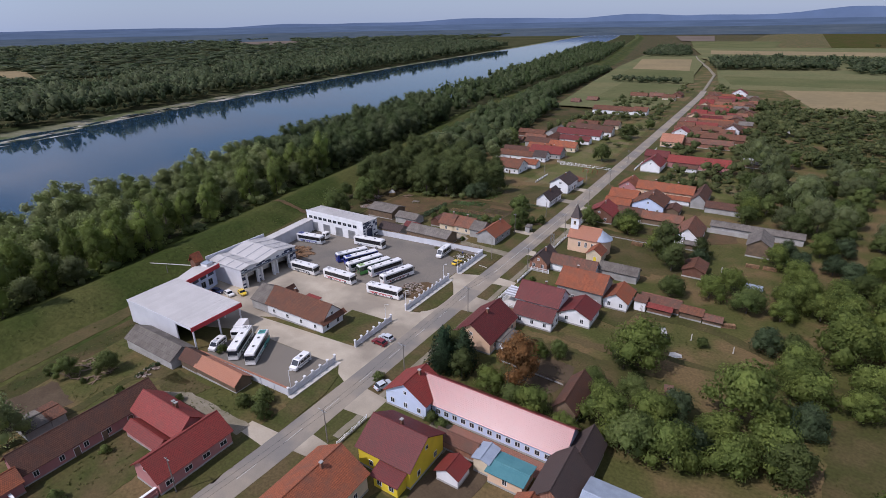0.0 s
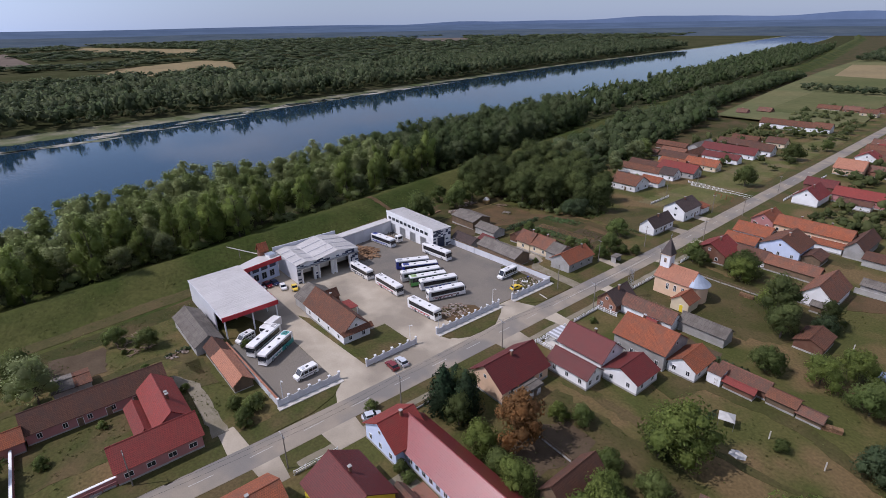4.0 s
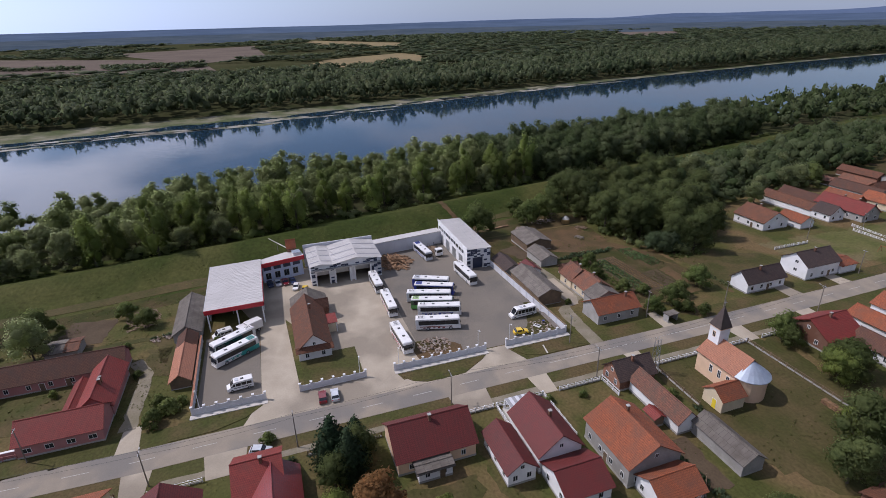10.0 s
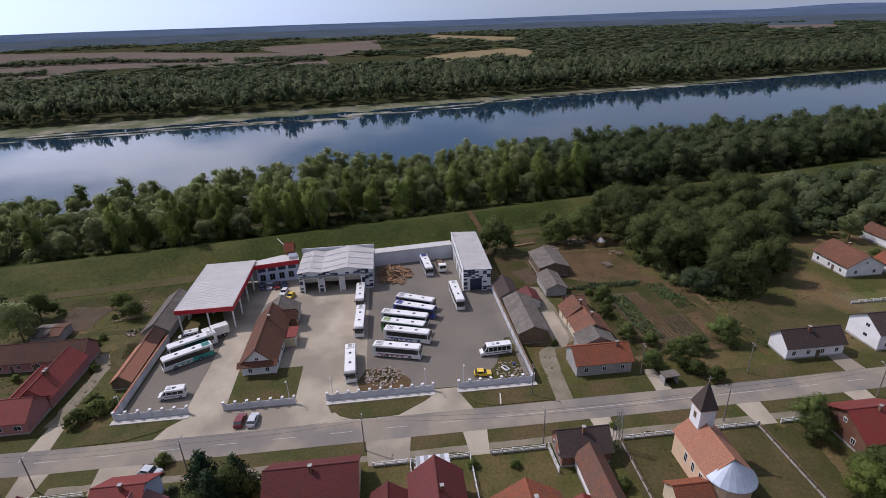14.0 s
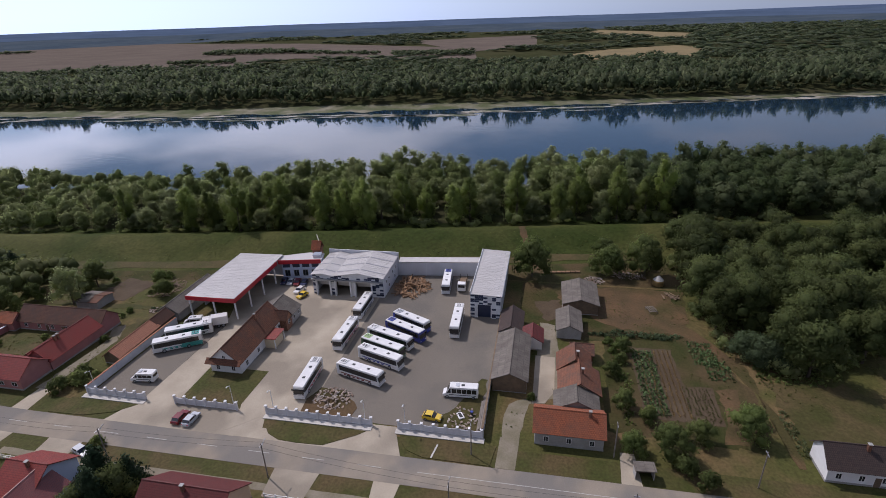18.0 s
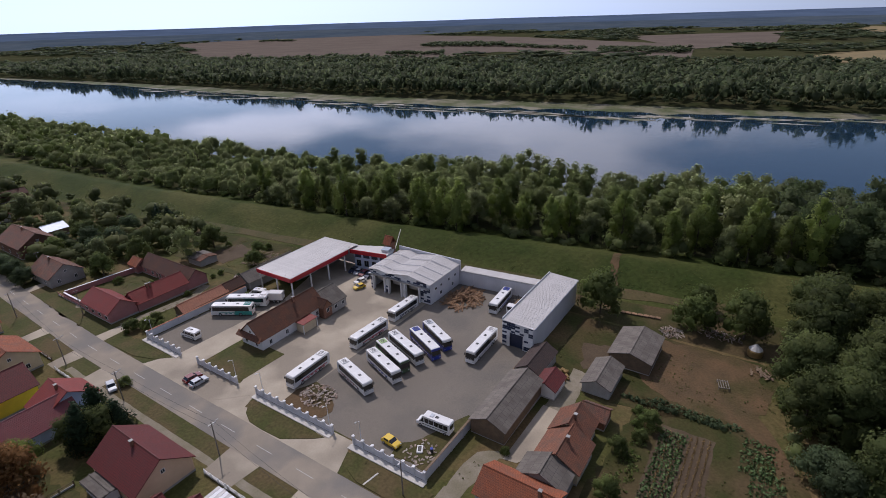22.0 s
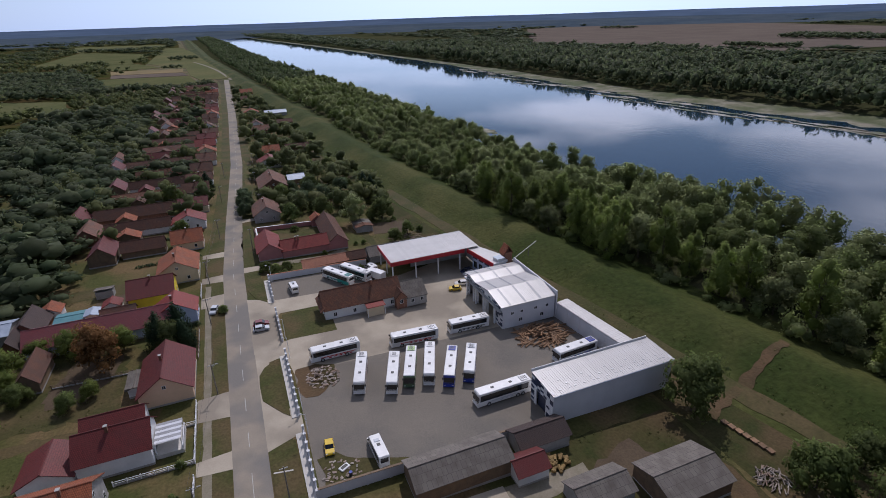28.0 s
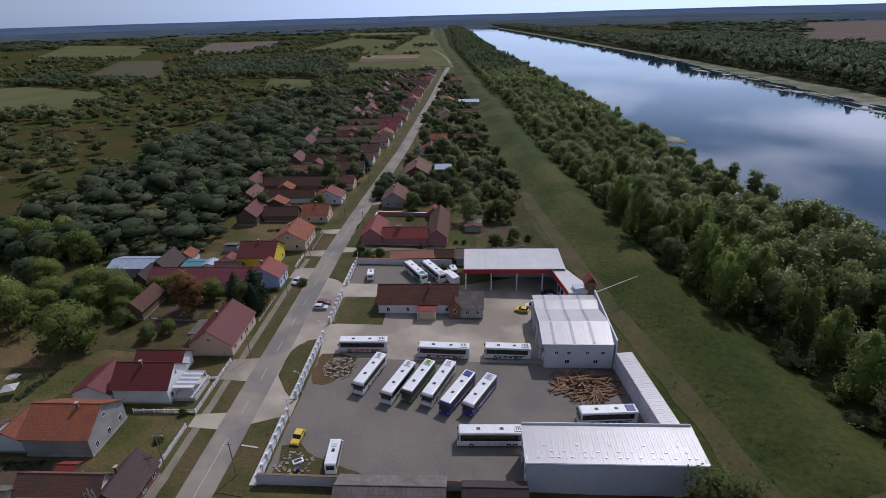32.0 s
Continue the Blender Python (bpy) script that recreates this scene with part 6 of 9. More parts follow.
class Leaves:
    """Triangles of a crown or a wood, gathered as arrays."""

    def __init__(self, seed):
        self.rng, self.vs, self.fs, self.ns, self.n = np.random.default_rng(seed), [], [], [], 0
        self.tones = []

    def add(self, v, f, away):
        self.vs.append(v)
        self.ns.append(away)
        self.fs.append(f + self.n)
        self.n += len(v)

    def core(self, centre, r, squash, level=2):
        """A lumpy ball of packed leaves."""
        v, f = BALLS[level]
        self.add(np.array(centre) + v * (r * self.rng.uniform(0.62, 1.15, (len(v), 1))) * np.array((1, 1, squash)), f, v)

    def cards(self, centre, r, squash, n, size, low=-0.8):
        """n bent leaf clumps laid over a ball, tips outward."""
        g = self.rng
        u, a = g.uniform(low, 1, n), g.uniform(0, 2 * np.pi, n)
        q = np.sqrt(1 - u * u)
        d = np.stack((q * np.cos(a), q * np.sin(a), u), 1)
        p = np.array(centre) + d * np.array((1, 1, squash)) * r * g.uniform(0.76, 1.16, (n, 1))
        nrm = d + g.normal(0, 0.50, (n, 3)) + np.array((0, 0, 0.2))
        nrm /= np.linalg.norm(nrm, axis=1)[:, None]
        e1 = np.cross(nrm, g.normal(0, 1, (n, 3)))
        e1 /= np.linalg.norm(e1, axis=1)[:, None]
        e2 = np.cross(nrm, e1)
        k = size * g.uniform(0.6, 1.3, (n, 1))
        v = np.stack((p - e1 * k, p - e2 * k * 0.6 - nrm * 0.2 * k, p + e1 * k, p + e2 * k * 0.6 - nrm * 0.2 * k), 1).reshape(-1, 3)
        b = 4 * np.arange(n)
        self.add(v, np.concatenate((np.stack((b, b + 1, b + 2), 1), np.stack((b, b + 2, b + 3), 1))), np.repeat(0.8 * d + 0.50 * nrm, 4, axis=0))

    def arrays(self):
        return np.concatenate(self.vs), np.concatenate(self.fs), np.concatenate(self.ns)

    def rounded(self, centre, amount):
        """Lean the leaves' normals away from the middle of the whole crown, so that it shades as one mass."""
        v, f, a = self.arrays()
        o = v - np.array(centre)
        o /= np.linalg.norm(o, axis=1)[:, None] + 1e-6
        self.vs, self.fs, self.ns = [v], [f], [a / np.linalg.norm(a, axis=1)[:, None] * (1 - amount) + o * amount]
        return self

    def mesh(self, name, material):
        v, f, a = self.arrays()
        a = a / (np.linalg.norm(a, axis=1)[:, None] + 1e-6)
        me = bpy.data.meshes.new(name)
        me.vertices.add(len(v))
        me.vertices.foreach_set("co", v.astype(np.float32).ravel())
        me.loops.add(3 * len(f))
        me.loops.foreach_set("vertex_index", f.astype(np.int32).ravel())
        me.polygons.add(len(f))
        me.polygons.foreach_set("loop_start", np.arange(0, 3 * len(f), 3, dtype=np.int32))
        me.materials.append(material)
        me.update(calc_edges=True)
        if self.tones:
            tone = me.attributes.new("tone", "FLOAT", "POINT")
            tone.data.foreach_set("value", np.repeat([q for q, _ in self.tones], [k for _, k in self.tones]).astype(np.float32))
        me.polygons.foreach_set("use_smooth", [True] * len(f))
        me.normals_split_custom_set_from_vertices(a.tolist())
        return me


def blobs_of(shape, H, spread, rng):
    """The rounded masses that make up a crown: centre, radius, squash."""
    out = []
    if shape == "tall":
        for i in range(15):
            s = i / 14
            w = spread * (math.sin(math.pi * (0.24 + 0.62 * s)) ** 0.7)
            a = i * 2.4 + rng.uniform(-0.6, 0.6)
            o = w * rng.uniform(0.25, 0.72)
            out.append((Vector((o * math.cos(a), o * math.sin(a), H * (0.11 + 0.76 * s))), w * rng.uniform(0.32, 0.54), rng.uniform(1.1, 1.9)))
        for z in (0.86, 0.92):
            out.append((Vector((rng.uniform(-0.3, 0.3) * spread, rng.uniform(-0.3, 0.3) * spread, z * H)), spread * rng.uniform(0.2, 0.3), 1.7))
    elif shape == "cone":
        for i in range(14):
            w = spread * (1 - (i / 14.5) ** 1.5)
            out.append((Vector((rng.uniform(-0.2, 0.2) * w, rng.uniform(-0.2, 0.2) * w, H * (0.1 + 0.86 * i / 13))), w, 0.5))
    else:
        lo, hi = (0.24, 0.84) if shape == "round" else (0.18, 0.74)
        n = 14 if shape == "round" else 7
        for i in range(n):
            s = (i + 0.5) / n
            z = H * (lo + (hi - lo) * s)
            a = i * 2.4 + rng.uniform(-0.5, 0.5)
            o = spread * (0.76 - 0.46 * s * s) * rng.uniform(0.6, 1.15)
            out.append((Vector((o * math.cos(a), o * math.sin(a), z)), spread * rng.uniform(0.27, 0.46), rng.uniform(0.75, 1.1)))
        out.append((Vector((0, 0, 0.5 * H)), spread * 0.62, 1.0))
        out.append((Vector((0, 0, 0.78 * H)), spread * 0.42, 1.0))
    return out


def tree_kind(label, seed, H, spread, leaf_name, shape="round", cards=1000, size=0.5, name="tree"):
    """One tree with a tapered trunk, limbs and a crown of leaf masses; copies share its meshes."""
    rng = random.Random(seed)
    t = thing(name, label, "tree", pose(0, 0, -100))
    tr, cr = Shape(), Leaves(seed)
    r = 0.018 * H + 0.05
    top = 0.72 * H if shape != "bush" else 0.35 * H
    tr.tube((0, 0, -0.3), (0, 0, top * 0.5), r, 0.7 * r, 7).tube((0, 0, top * 0.5), (rng.uniform(-0.3, 0.3), rng.uniform(-0.3, 0.3), top), 0.7 * r, 0.15 * r, 6)
    blobs = blobs_of(shape, H, spread, rng)
    total = sum(b[1] ** 2 for b in blobs)
    for i, (c, w, q) in enumerate(blobs):
        cr.core(c, w * 0.74, q, 1)
        cr.cards(c, w, q, int(1.35 * cards * w * w / total), size)
        if shape != "cone" and i % 2 == 0:
            tr.tube(Vector((0, 0, min(c.z * 0.6, top * 0.95))), c, 0.3 * r, 0.1 * r, 3)
    part("trunk", tr, M["bark"], t)
    part("crown", cr.rounded((0, 0, 0.5 * H), 0.45).mesh("crown", M[leaf_name]), None, t)
    return t


KINDS = {
    "poplar": [tree_kind("tall riverside poplar with dense green crown", 10 + i, 17.5 + 2.2 * i, 5.2 + 0.4 * i, "leaf_a", "tall", 1900, 0.29, "poplar_tree") for i in range(4)],
    "willow": [tree_kind("broad grey-green riverside willow", 20 + i, 11 + 2 * i, 5.2 + 0.6 * i, "leaf_b", "round", 1700, 0.28, "willow_tree") for i in range(3)],
    "fruit": [tree_kind("leafy green garden tree", 30 + i, 6.5 + 1.4 * i, 3.7 + 0.6 * i, "leaf_c", "round", 1250, 0.28, "garden_tree") for i in range(4)],
    "grove": [tree_kind("tall dark green tree in the copse", 90 + i, 13 + 2 * i, 5.0 + 0.5 * i, "leaf_k", "round", 1800, 0.29, "copse_tree") for i in range(2)],
    "orchard": [tree_kind("large leafy green orchard tree", 70 + i, 7.6 + 1.0 * i, 4.4 + 0.4 * i, ("leaf_c", "leaf_h", "leaf_h")[i], "round", 2000, 0.25, "orchard_tree") for i in range(3)],
    "walnut": [tree_kind("broad yellow-green walnut tree", 80, 9.5, 5.6, "leaf_h", "round", 2000, 0.30, "walnut_tree")],
    "plum": [tree_kind("dark blue-green plum tree", 84, 6.6, 4.0, "leaf_i", "round", 1800, 0.23, "plum_tree")],
    "bush": [tree_kind("low dense green bush", 40 + i, 3.2 + 0.5 * i, 2.2 + 0.3 * i, "leaf_c", "bush", 420, 0.27, "bush") for i in range(2)],
    "conifer": [tree_kind("dark green conifer beside the street", 50, 11, 3.5, "leaf_d", "cone", 1700, 0.28, "conifer_tree")],
    "russet": [tree_kind("russet-brown autumn tree in the garden", 60, 9.0, 4.0, "leaf_e", "round", 1900, 0.25, "russet_tree")],
}
tree_rng = random.Random(77)


def plant(kind, x, y, k=None, z=None):
    src = tree_rng.choice(KINDS[kind])
    k = k or tree_rng.uniform(0.82, 1.18)
    z = gz(x) if z is None else z
    m = pose(x, y, z, 0, 0, tree_rng.uniform(0, 360)) @ Matrix.Diagonal((k, k, k * tree_rng.uniform(0.92, 1.1), 1))
    c = copy_thing(src, m)
    c.matrix_basis = m
    return c


def scatter(kinds, x0, x1, y0, y1, gap, keep=None, k=None):
    """Trees over a rectangle, about gap apart."""
    x = x0
    while x < x1:
        y = y0
        while y < y1:
            px, py = x + tree_rng.uniform(-0.4, 0.4) * gap, y + tree_rng.uniform(-0.4, 0.4) * gap
            if keep is None or keep(px, py):
                plant(tree_rng.choice(kinds), px, py, k and tree_rng.uniform(*k))
            y += gap
        x += gap


# ---- woods: many crowns joined into one sheet of stuff ----
def crown_stock(seed, shape, n, masses, per, size, ratio):
    """Cheap crowns for the woods, 1 m high and ratio in radius."""
    out = []
    for i in range(n):
        rng, cr = random.Random(seed + i), Leaves(seed + i)
        for j in range(masses):
            s = (j + 0.5) / masses
            a = j * 2.4 + rng.uniform(-0.4, 0.4)
            if shape == "tall":
                w = math.sin(math.pi * (0.25 + 0.58 * s)) * rng.uniform(0.60, 0.78)
                o, z, q = 0.42 * rng.uniform(0.5, 1.0), 0.14 + 0.70 * s, 1.15
            else:
                w, o, z, q = rng.uniform(0.52, 0.68), 0.55 * (1 - 0.6 * s) * rng.uniform(0.8, 1.1), 0.28 + 0.40 * s, rng.uniform(0.8, 1.0)
            q = min(q, 0.95 * z / (w * ratio), (1.02 - z) / (w * ratio))
            c = (ratio * o * math.cos(a), ratio * o * math.sin(a), z)
            cr.core(c, ratio * w * 0.72, q, 1)
            cr.cards(c, ratio * w, q, per, size, -0.4)
        out.append(cr.rounded((0, 0, 0.42), 0.6).arrays())
    return out


STOCK = {"tall": (0.25, crown_stock(100, "tall", 6, 9, 95, 0.021, 0.25)), "round": (0.48, crown_stock(200, "round", 6, 7, 60, 0.034, 0.48)), "mid": (0.48, crown_stock(250, "round", 6, 4, 11, 0.062, 0.48)), "far": (0.5, crown_stock(300, "round", 6, 2, 9, 0.13, 0.5)),
         "bush": (0.65, crown_stock(400, "round", 5, 4, 18, 0.085, 0.65))}


def wood(name, label, spots, seed, stock, w=(4, 6.5), h=(9, 15), z=0.0, material="leaf_f"):
    """Crowns at each place that spots yields: x, y and, if it gives one, a size."""
    rng, s = random.Random(seed), Leaves(seed)
    for spot in spots(rng):
        x, y, k = spot if len(spot) == 3 else (*spot, 1.0)
        ratio, crowns = STOCK[stock]
        v, f, away = rng.choice(crowns)
        a, ww = rng.uniform(0, 6.28), rng.uniform(*w) * k / ratio
        hh = rng.uniform(*h) * k * (0.92 + 0.4 * noise.noise((x * 0.02, y * 0.02, 1)))
        c, q = math.cos(a) * ww, math.sin(a) * ww
        base = z(x) if callable(z) else z
        s.tones.append((min(1.0, max(0.0, rng.gauss(0.42, 0.30))), len(v)))
        s.add(v @ np.array(((c, q, 0), (-q, c, 0), (0, 0, hh))) + np.array((x, y, base)), f, away @ np.array(((c / ww, q / ww, 0), (-q / ww, c / ww, 0), (0, 0, 1))))
    return tagged(new(name, s.mesh(name, M[material])), label, "woods", kind="stuff")


def clear_of_houses(x, y, d=3.2):
    return not any(a - d < x < b + d and c - d < y < e + d for a, b, c, e in FOOT) and abs(x - road_x(y)) > 5.5


# the belt of trees between dyke and river: the side towards the village as trees, the rest joined
BELT_REST = {"tall": [], "round": []}


def belt():
    y = -150.0
    while y < 400:
        w, e = shore_x(y) + 3, dyke_x(y) - 10.5
        x = w
        while x < e:
            px, py = x + tree_rng.uniform(-2.5, 2.5), y + tree_rng.uniform(-3, 3)
            share = (px - w) / (e - w)
            gapped = -20 < py < -8 and share < 0.5
            if not gapped:
                low = (share > 0.70 and tree_rng.random() < 0.30) or (py < 30 and tree_rng.random() < 0.6) or py < -30
                k = tree_rng.uniform(0.76, 1.02) if py > 0 else tree_rng.uniform(0.6, 0.88)
                if share > 0.76 and -10 < py < 205:
                    plant("willow" if low else "poplar", px, py, k, -0.8)
                else:
                    BELT_REST["round" if low else "tall"].append((px, py, k))
            x += 8.6
        y += 8.2


def undergrowth(rng):
    y = -200.0
    while y < 400:
        e = dyke_x(y) - 7.0
        if rng.random() < 0.75:
            yield e - abs(rng.gauss(0, 3.0)) - 3.4, y + rng.uniform(-2, 2), rng.uniform(0.4, 1.25)
        yield shore_x(y) + rng.uniform(1, 5), y + rng.uniform(-2, 2), rng.uniform(0.7, 1.1)
        y += 3.4


belt()
wood("riverside_wood", "dense poplars and willows between the dyke and the river", lambda rng: [p for p in BELT_REST["tall"] if p[1] < 190], 11, "tall", (4.8, 6.2), (17, 22), -0.8, "leaf_g")
wood("riverside_wood_upstream", "dense dark poplars along the river past the farm", lambda rng: [p for q in BELT_REST.values() for p in q if p[1] >= 190], 21, "tall", (5.2, 6.8), (19, 25), -0.8, "leaf_n")
wood("riverside_willows", "rounded willows between the dyke and the river", lambda rng: [p for p in BELT_REST["round"] if p[1] < 190], 12, "round", (5.2, 6.6), (12, 15), -0.8, "leaf_g")
wood("undergrowth", "dense bushes and saplings under the riverside trees", undergrowth, 13, "bush", (2.4, 4.0), (3.6, 6.6), -0.9, "leaf_g")
# copse north of the farm
COPSE = [(-186, 200), (-150, 196), (-130, 200.5), (-112, 204.5), (-109, 213), (-115, 231), (-127, 245), (-152, 258), (-190, 268)]


def in_copse(x, y):
    inside = False
    for (x0, y0), (x1, y1) in zip(COPSE, COPSE[1:] + COPSE[:1]):
        if (y0 > y) != (y1 > y) and x < x0 + (y - y0) * (x1 - x0) / (y1 - y0):
            inside = not inside
    return inside and x > dyke_x(y) + 15


scatter(("plum", "grove", "grove", "grove"), -186, -108, 197, 268, 7.4, in_copse, (0.9, 1.25))


def copse_floor(rng):
    for _ in range(420):
        x, y = rng.uniform(-184, -108), rng.uniform(200, 270)
        if in_copse(x, y):
            yield x, y, rng.uniform(0.6, 1.2)


wood("copse_bushes", "bushes filling the copse beside the farm", copse_floor, 14, "bush", (2.0, 3.0), (2.4, 4.2), gz, "leaf_g")


def dyke_foot(rng):
    for _ in range(1500):
        y = rng.uniform(262, 900)
        x = dyke_x(y) + 13 + (46 if y < 500 else 24) * rng.random() ** 1.3
        if clear_of_houses(x, y, 4.0):
            yield x, y, rng.uniform(0.55, 1.2)


wood("dyke_foot_wood", "tall trees and scrub at the foot of the dyke past the copse", dyke_foot, 17, "mid", (4.2, 6.4), (9.5, 15.5), gz, "leaf_n")
scatter(("fruit", "willow", "bush"), -180, -120, 275, 330, 13, lambda x, y: x > dyke_x(y) + 16 and clear_of_houses(x, y), (0.75, 1.1))
# the orchards and scrub behind the east gardens
scatter(("orchard", "orchard", "walnut", "plum"), 15, 66, 40, 190, 10.4, lambda x, y: clear_of_houses(x, y) and noise.noise((x * 0.035, y * 0.035, 7)) > -0.22, (0.75, 1.3))
scatter(("fruit", "fruit", "willow"), -6, 66, 218, 335, 10.5, lambda x, y: clear_of_houses(x, y) and noise.noise((x * 0.035, y * 0.035, 7)) > -0.2, (0.8, 1.2))
scatter(("orchard", "fruit", "plum"), 8, 66, 190, 218, 10.0, lambda x, y: clear_of_houses(x, y) and tree_rng.random() < 0.75, (0.8, 1.1))
scatter(("fruit", "bush"), -56, -22, -60, 30, 13.0, lambda x, y: clear_of_houses(x, y, 2.6) and tree_rng.random() < 0.55, (0.6, 0.95))
scatter(("fruit", "willow", "bush", "fruit"), -128, -84, -70, 24, 11.0, lambda x, y: clear_of_houses(x, y, 2.2) and x > dyke_x(y) + 18 and tree_rng.random() < 0.75, (0.65, 1.1))


def village_trees(rng):
    for _ in range(850):
        y = rng.uniform(290, 600)
        x = rng.choice((rng.uniform(-60, 6), rng.uniform(-150, -82)))
        if (x < -82 and (x > -108 or rng.random() < 0.5)) or (x > -62 and y < 430 and rng.random() < 0.5):
            continue
        if clear_of_houses(x, y, 1.8) and x > dyke_x(y) + 17:
            yield x, y, rng.uniform(0.6, 1.25)
    for _ in range(80):
        x, y = rng.uniform(-46, 8), rng.uniform(256, 300)
        if clear_of_houses(x, y, 2.4):
            yield x, y, rng.uniform(0.5, 1.1)


def south_trees(rng):
    for _ in range(900):
        y = rng.uniform(-500, 10)
        x = rng.choice((rng.uniform(-62, 6), rng.uniform(-140, -86)))
        if clear_of_houses(x, y, 1.0) and x > dyke_x(y) + 17:
            yield x, y, rng.uniform(0.55, 1.3)


def south_scrub(rng):
    for _ in range(2300):
        x, y = rng.uniform(-56, 66), rng.uniform(-330, 60)
        if not clear_of_houses(x, y, 3.0) or (x < -22 and (y > -60 or rng.random() < 0.4)):
            continue
        if noise.noise((x * 0.03, y * 0.03, 9)) > -0.46:
            yield x, y, rng.choice((0.6, 0.8, 1.0, 1.5)) * rng.uniform(0.8, 1.2)


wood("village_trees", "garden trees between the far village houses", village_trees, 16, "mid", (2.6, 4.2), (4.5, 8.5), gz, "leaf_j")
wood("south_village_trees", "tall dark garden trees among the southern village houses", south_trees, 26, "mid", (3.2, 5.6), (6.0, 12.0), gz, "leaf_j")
wood("scrub_wood", "scrub and orchard trees behind the southern gardens", south_scrub, 15, "mid", (4.6, 6.8), (5, 10), 0.0, "leaf_f")
for kind, spots in (("russet", ((-39.6, 90.6, 1.3),)), ("conifer", ((-56.2, 86.0, 1.08), (-52.4, 88.4, 1.0), (-57.6, 90.6, 0.85), (-131.5, -22.0, 0.9), (-134.0, -18.6, 0.8), (-62.4, -50.0, 0.9))),
                    ("orchard", ((-12.5, 82.0, 1.15), (-11.0, 91.0, 0.9), (4.0, 86.0, 1.05), (12.5, 90.0, 1.1), (-16.0, 98.0, 0.7), (-35.0, 104.6, 0.55), (-39.0, 101.6, 0.5), (-17.6, 109.4, 1.35), (-28.4, 182.0, 0.95), (-18.4, 150.6, 0.9), (-8.6, 154.6, 0.85), (-4.0, 162.0, 0.9), (1.4, 150.4, 1.05), (9.4, 150.0, 0.8),
                                 (-18.6, 87.0, 1.15), (-24.8, 97.6, 0.65), (-21.0, 92.6, 0.6), (-24.6, 79.6, 0.6), (-31.8, 81.6, 0.75), (-43.0, 83.6, 0.75), (-37.0, 83.0, 0.7), (13.6, 132.0, 0.6), (-42.0, 193.0, 0.8), (-6.4, 126.6, 0.35), (10.0, 162.0, 0.8), (12.0, 176.0, 0.9))),
                    ("grove", ((-54.6, 90.6, 0.62), (-51.0, 85.4, 0.55), (-25.4, 176.0, 0.95), (-21.6, 168.4, 0.85), (-15.4, 182.4, 0.7), (-20.4, 107.6, 0.62))),
                    ("walnut", ((4.6, 101.6, 1.4), (10.8, 157.8, 0.9), (0.8, 92.0, 0.8), (6.4, 187.0, 0.8), (-5.6, 83.0, 0.9), (-5.0, 234.0, 0.9), (12.8, 117.0, 0.95), (9.4, 92.0, 1.0))),
                    ("plum", ((-77.6, -30.0, 0.9), (-77.4, -22.0, 1.0), (-77.2, -14.0, 1.05), (-77.0, -6.0, 0.9), (-110.0, -14.6, 1.25), (-101.0, -10.0, 1.1), (-120.8, -25.0, 1.2), (-99.2, -32.0, 0.9), (-106.0, -24.0, 1.2), (-7.2, 96.4, 0.95), (6.8, 132.0, 0.95), (-15.0, 179.0, 0.85), (14.0, 104.0, 0.9), (-3.4, 87.0, 1.1))),
                    ("fruit", (
                               (-155.4, 155.4, 1.5), (-159.6, 178.8, 1.4), (-160.6, 190.4, 1.25), (-80.6, 176.4, 0.7), (-81.4, 183.0, 0.75), (-85.4, 189.0, 0.6), (-88.6, 198.4, 0.8), (-46.6, 197.4, 0.7), (-55.4, 195.6, 0.6),
                               (-126.0, 44.6, 0.75), (-132.8, 38.6, 0.6), (-124.6, 17.6, 0.75), (-131.0, -13.0, 0.8), (-84.6, 299.0, 1.25), (-88.4, 372.0, 1.5), (-83.0, 410.0, 0.9), (-44.0, 199.4, 1.0), (-41.6, 196.6, 0.9), (-47.4, 200.0, 0.6), (-58.6, 196.4, 0.7), (-110.4, 177.6, 0.4), (-115.0, 178.4, 0.5), (-93.6, 176.0, 0.5), (-105.0, 175.0, 0.45), (-92.8, 200.4, 0.6), (-171.2, 179.3, 0.8), (-170.0, 190.0, 0.8))),
                    ("bush", ((-83.0, 55.4, 1.1), (-80.4, 52.6, 1.0), (-86.4, 53.0, 0.9), (-66.6, 74.6, 0.75), (-77.6, 184.6, 1.1), (-74.6, 187.6, 0.9), (-90.0, 180.4, 0.9), (-58.0, 131.4, 0.5), (-57.0, 139.0, 0.5), (-48.4, 69.4, 0.7), (-46.0, 69.4, 0.7),
                              (-93.4, 157.4, 0.5), (-108.6, 63.6, 0.6), (-98.0, 30.0, 0.5), (-94.0, 36.0, 0.4), (-118.0, 175.6, 0.6), (-114.0, 176.0, 0.5), (-64.0, 160.0, 0.4), (-50.0, 156.0, 0.7)))):
    for x, y, k in spots:
        plant(kind, x, y, k)


# ---- fields ----
FIELDS = []


def field(label, material, *corners, top=0.35):
    """A flat field between corners given anticlockwise or clockwise."""
    pts = list(corners)
    area = sum(a[0] * b[1] - b[0] * a[1] for a, b in zip(pts, pts[1:] + pts[:1]))
    if area < 0:
        pts.reverse()
    FIELDS.append(pts)
    solid("field", Shape().prism(pts, -0.6, top), M[material], label, "field")


def in_field(x, y, only=None):
    for pts in FIELDS if only is None else FIELDS[only:only + 1]:
        inside = False
        for (x0, y0), (x1, y1) in zip(pts, pts[1:] + pts[:1]):
            if (y0 > y) != (y1 > y) and x < x0 + (y - y0) * (x1 - x0) / (y1 - y0):
                inside = not inside
        if inside:
            return True
    return False


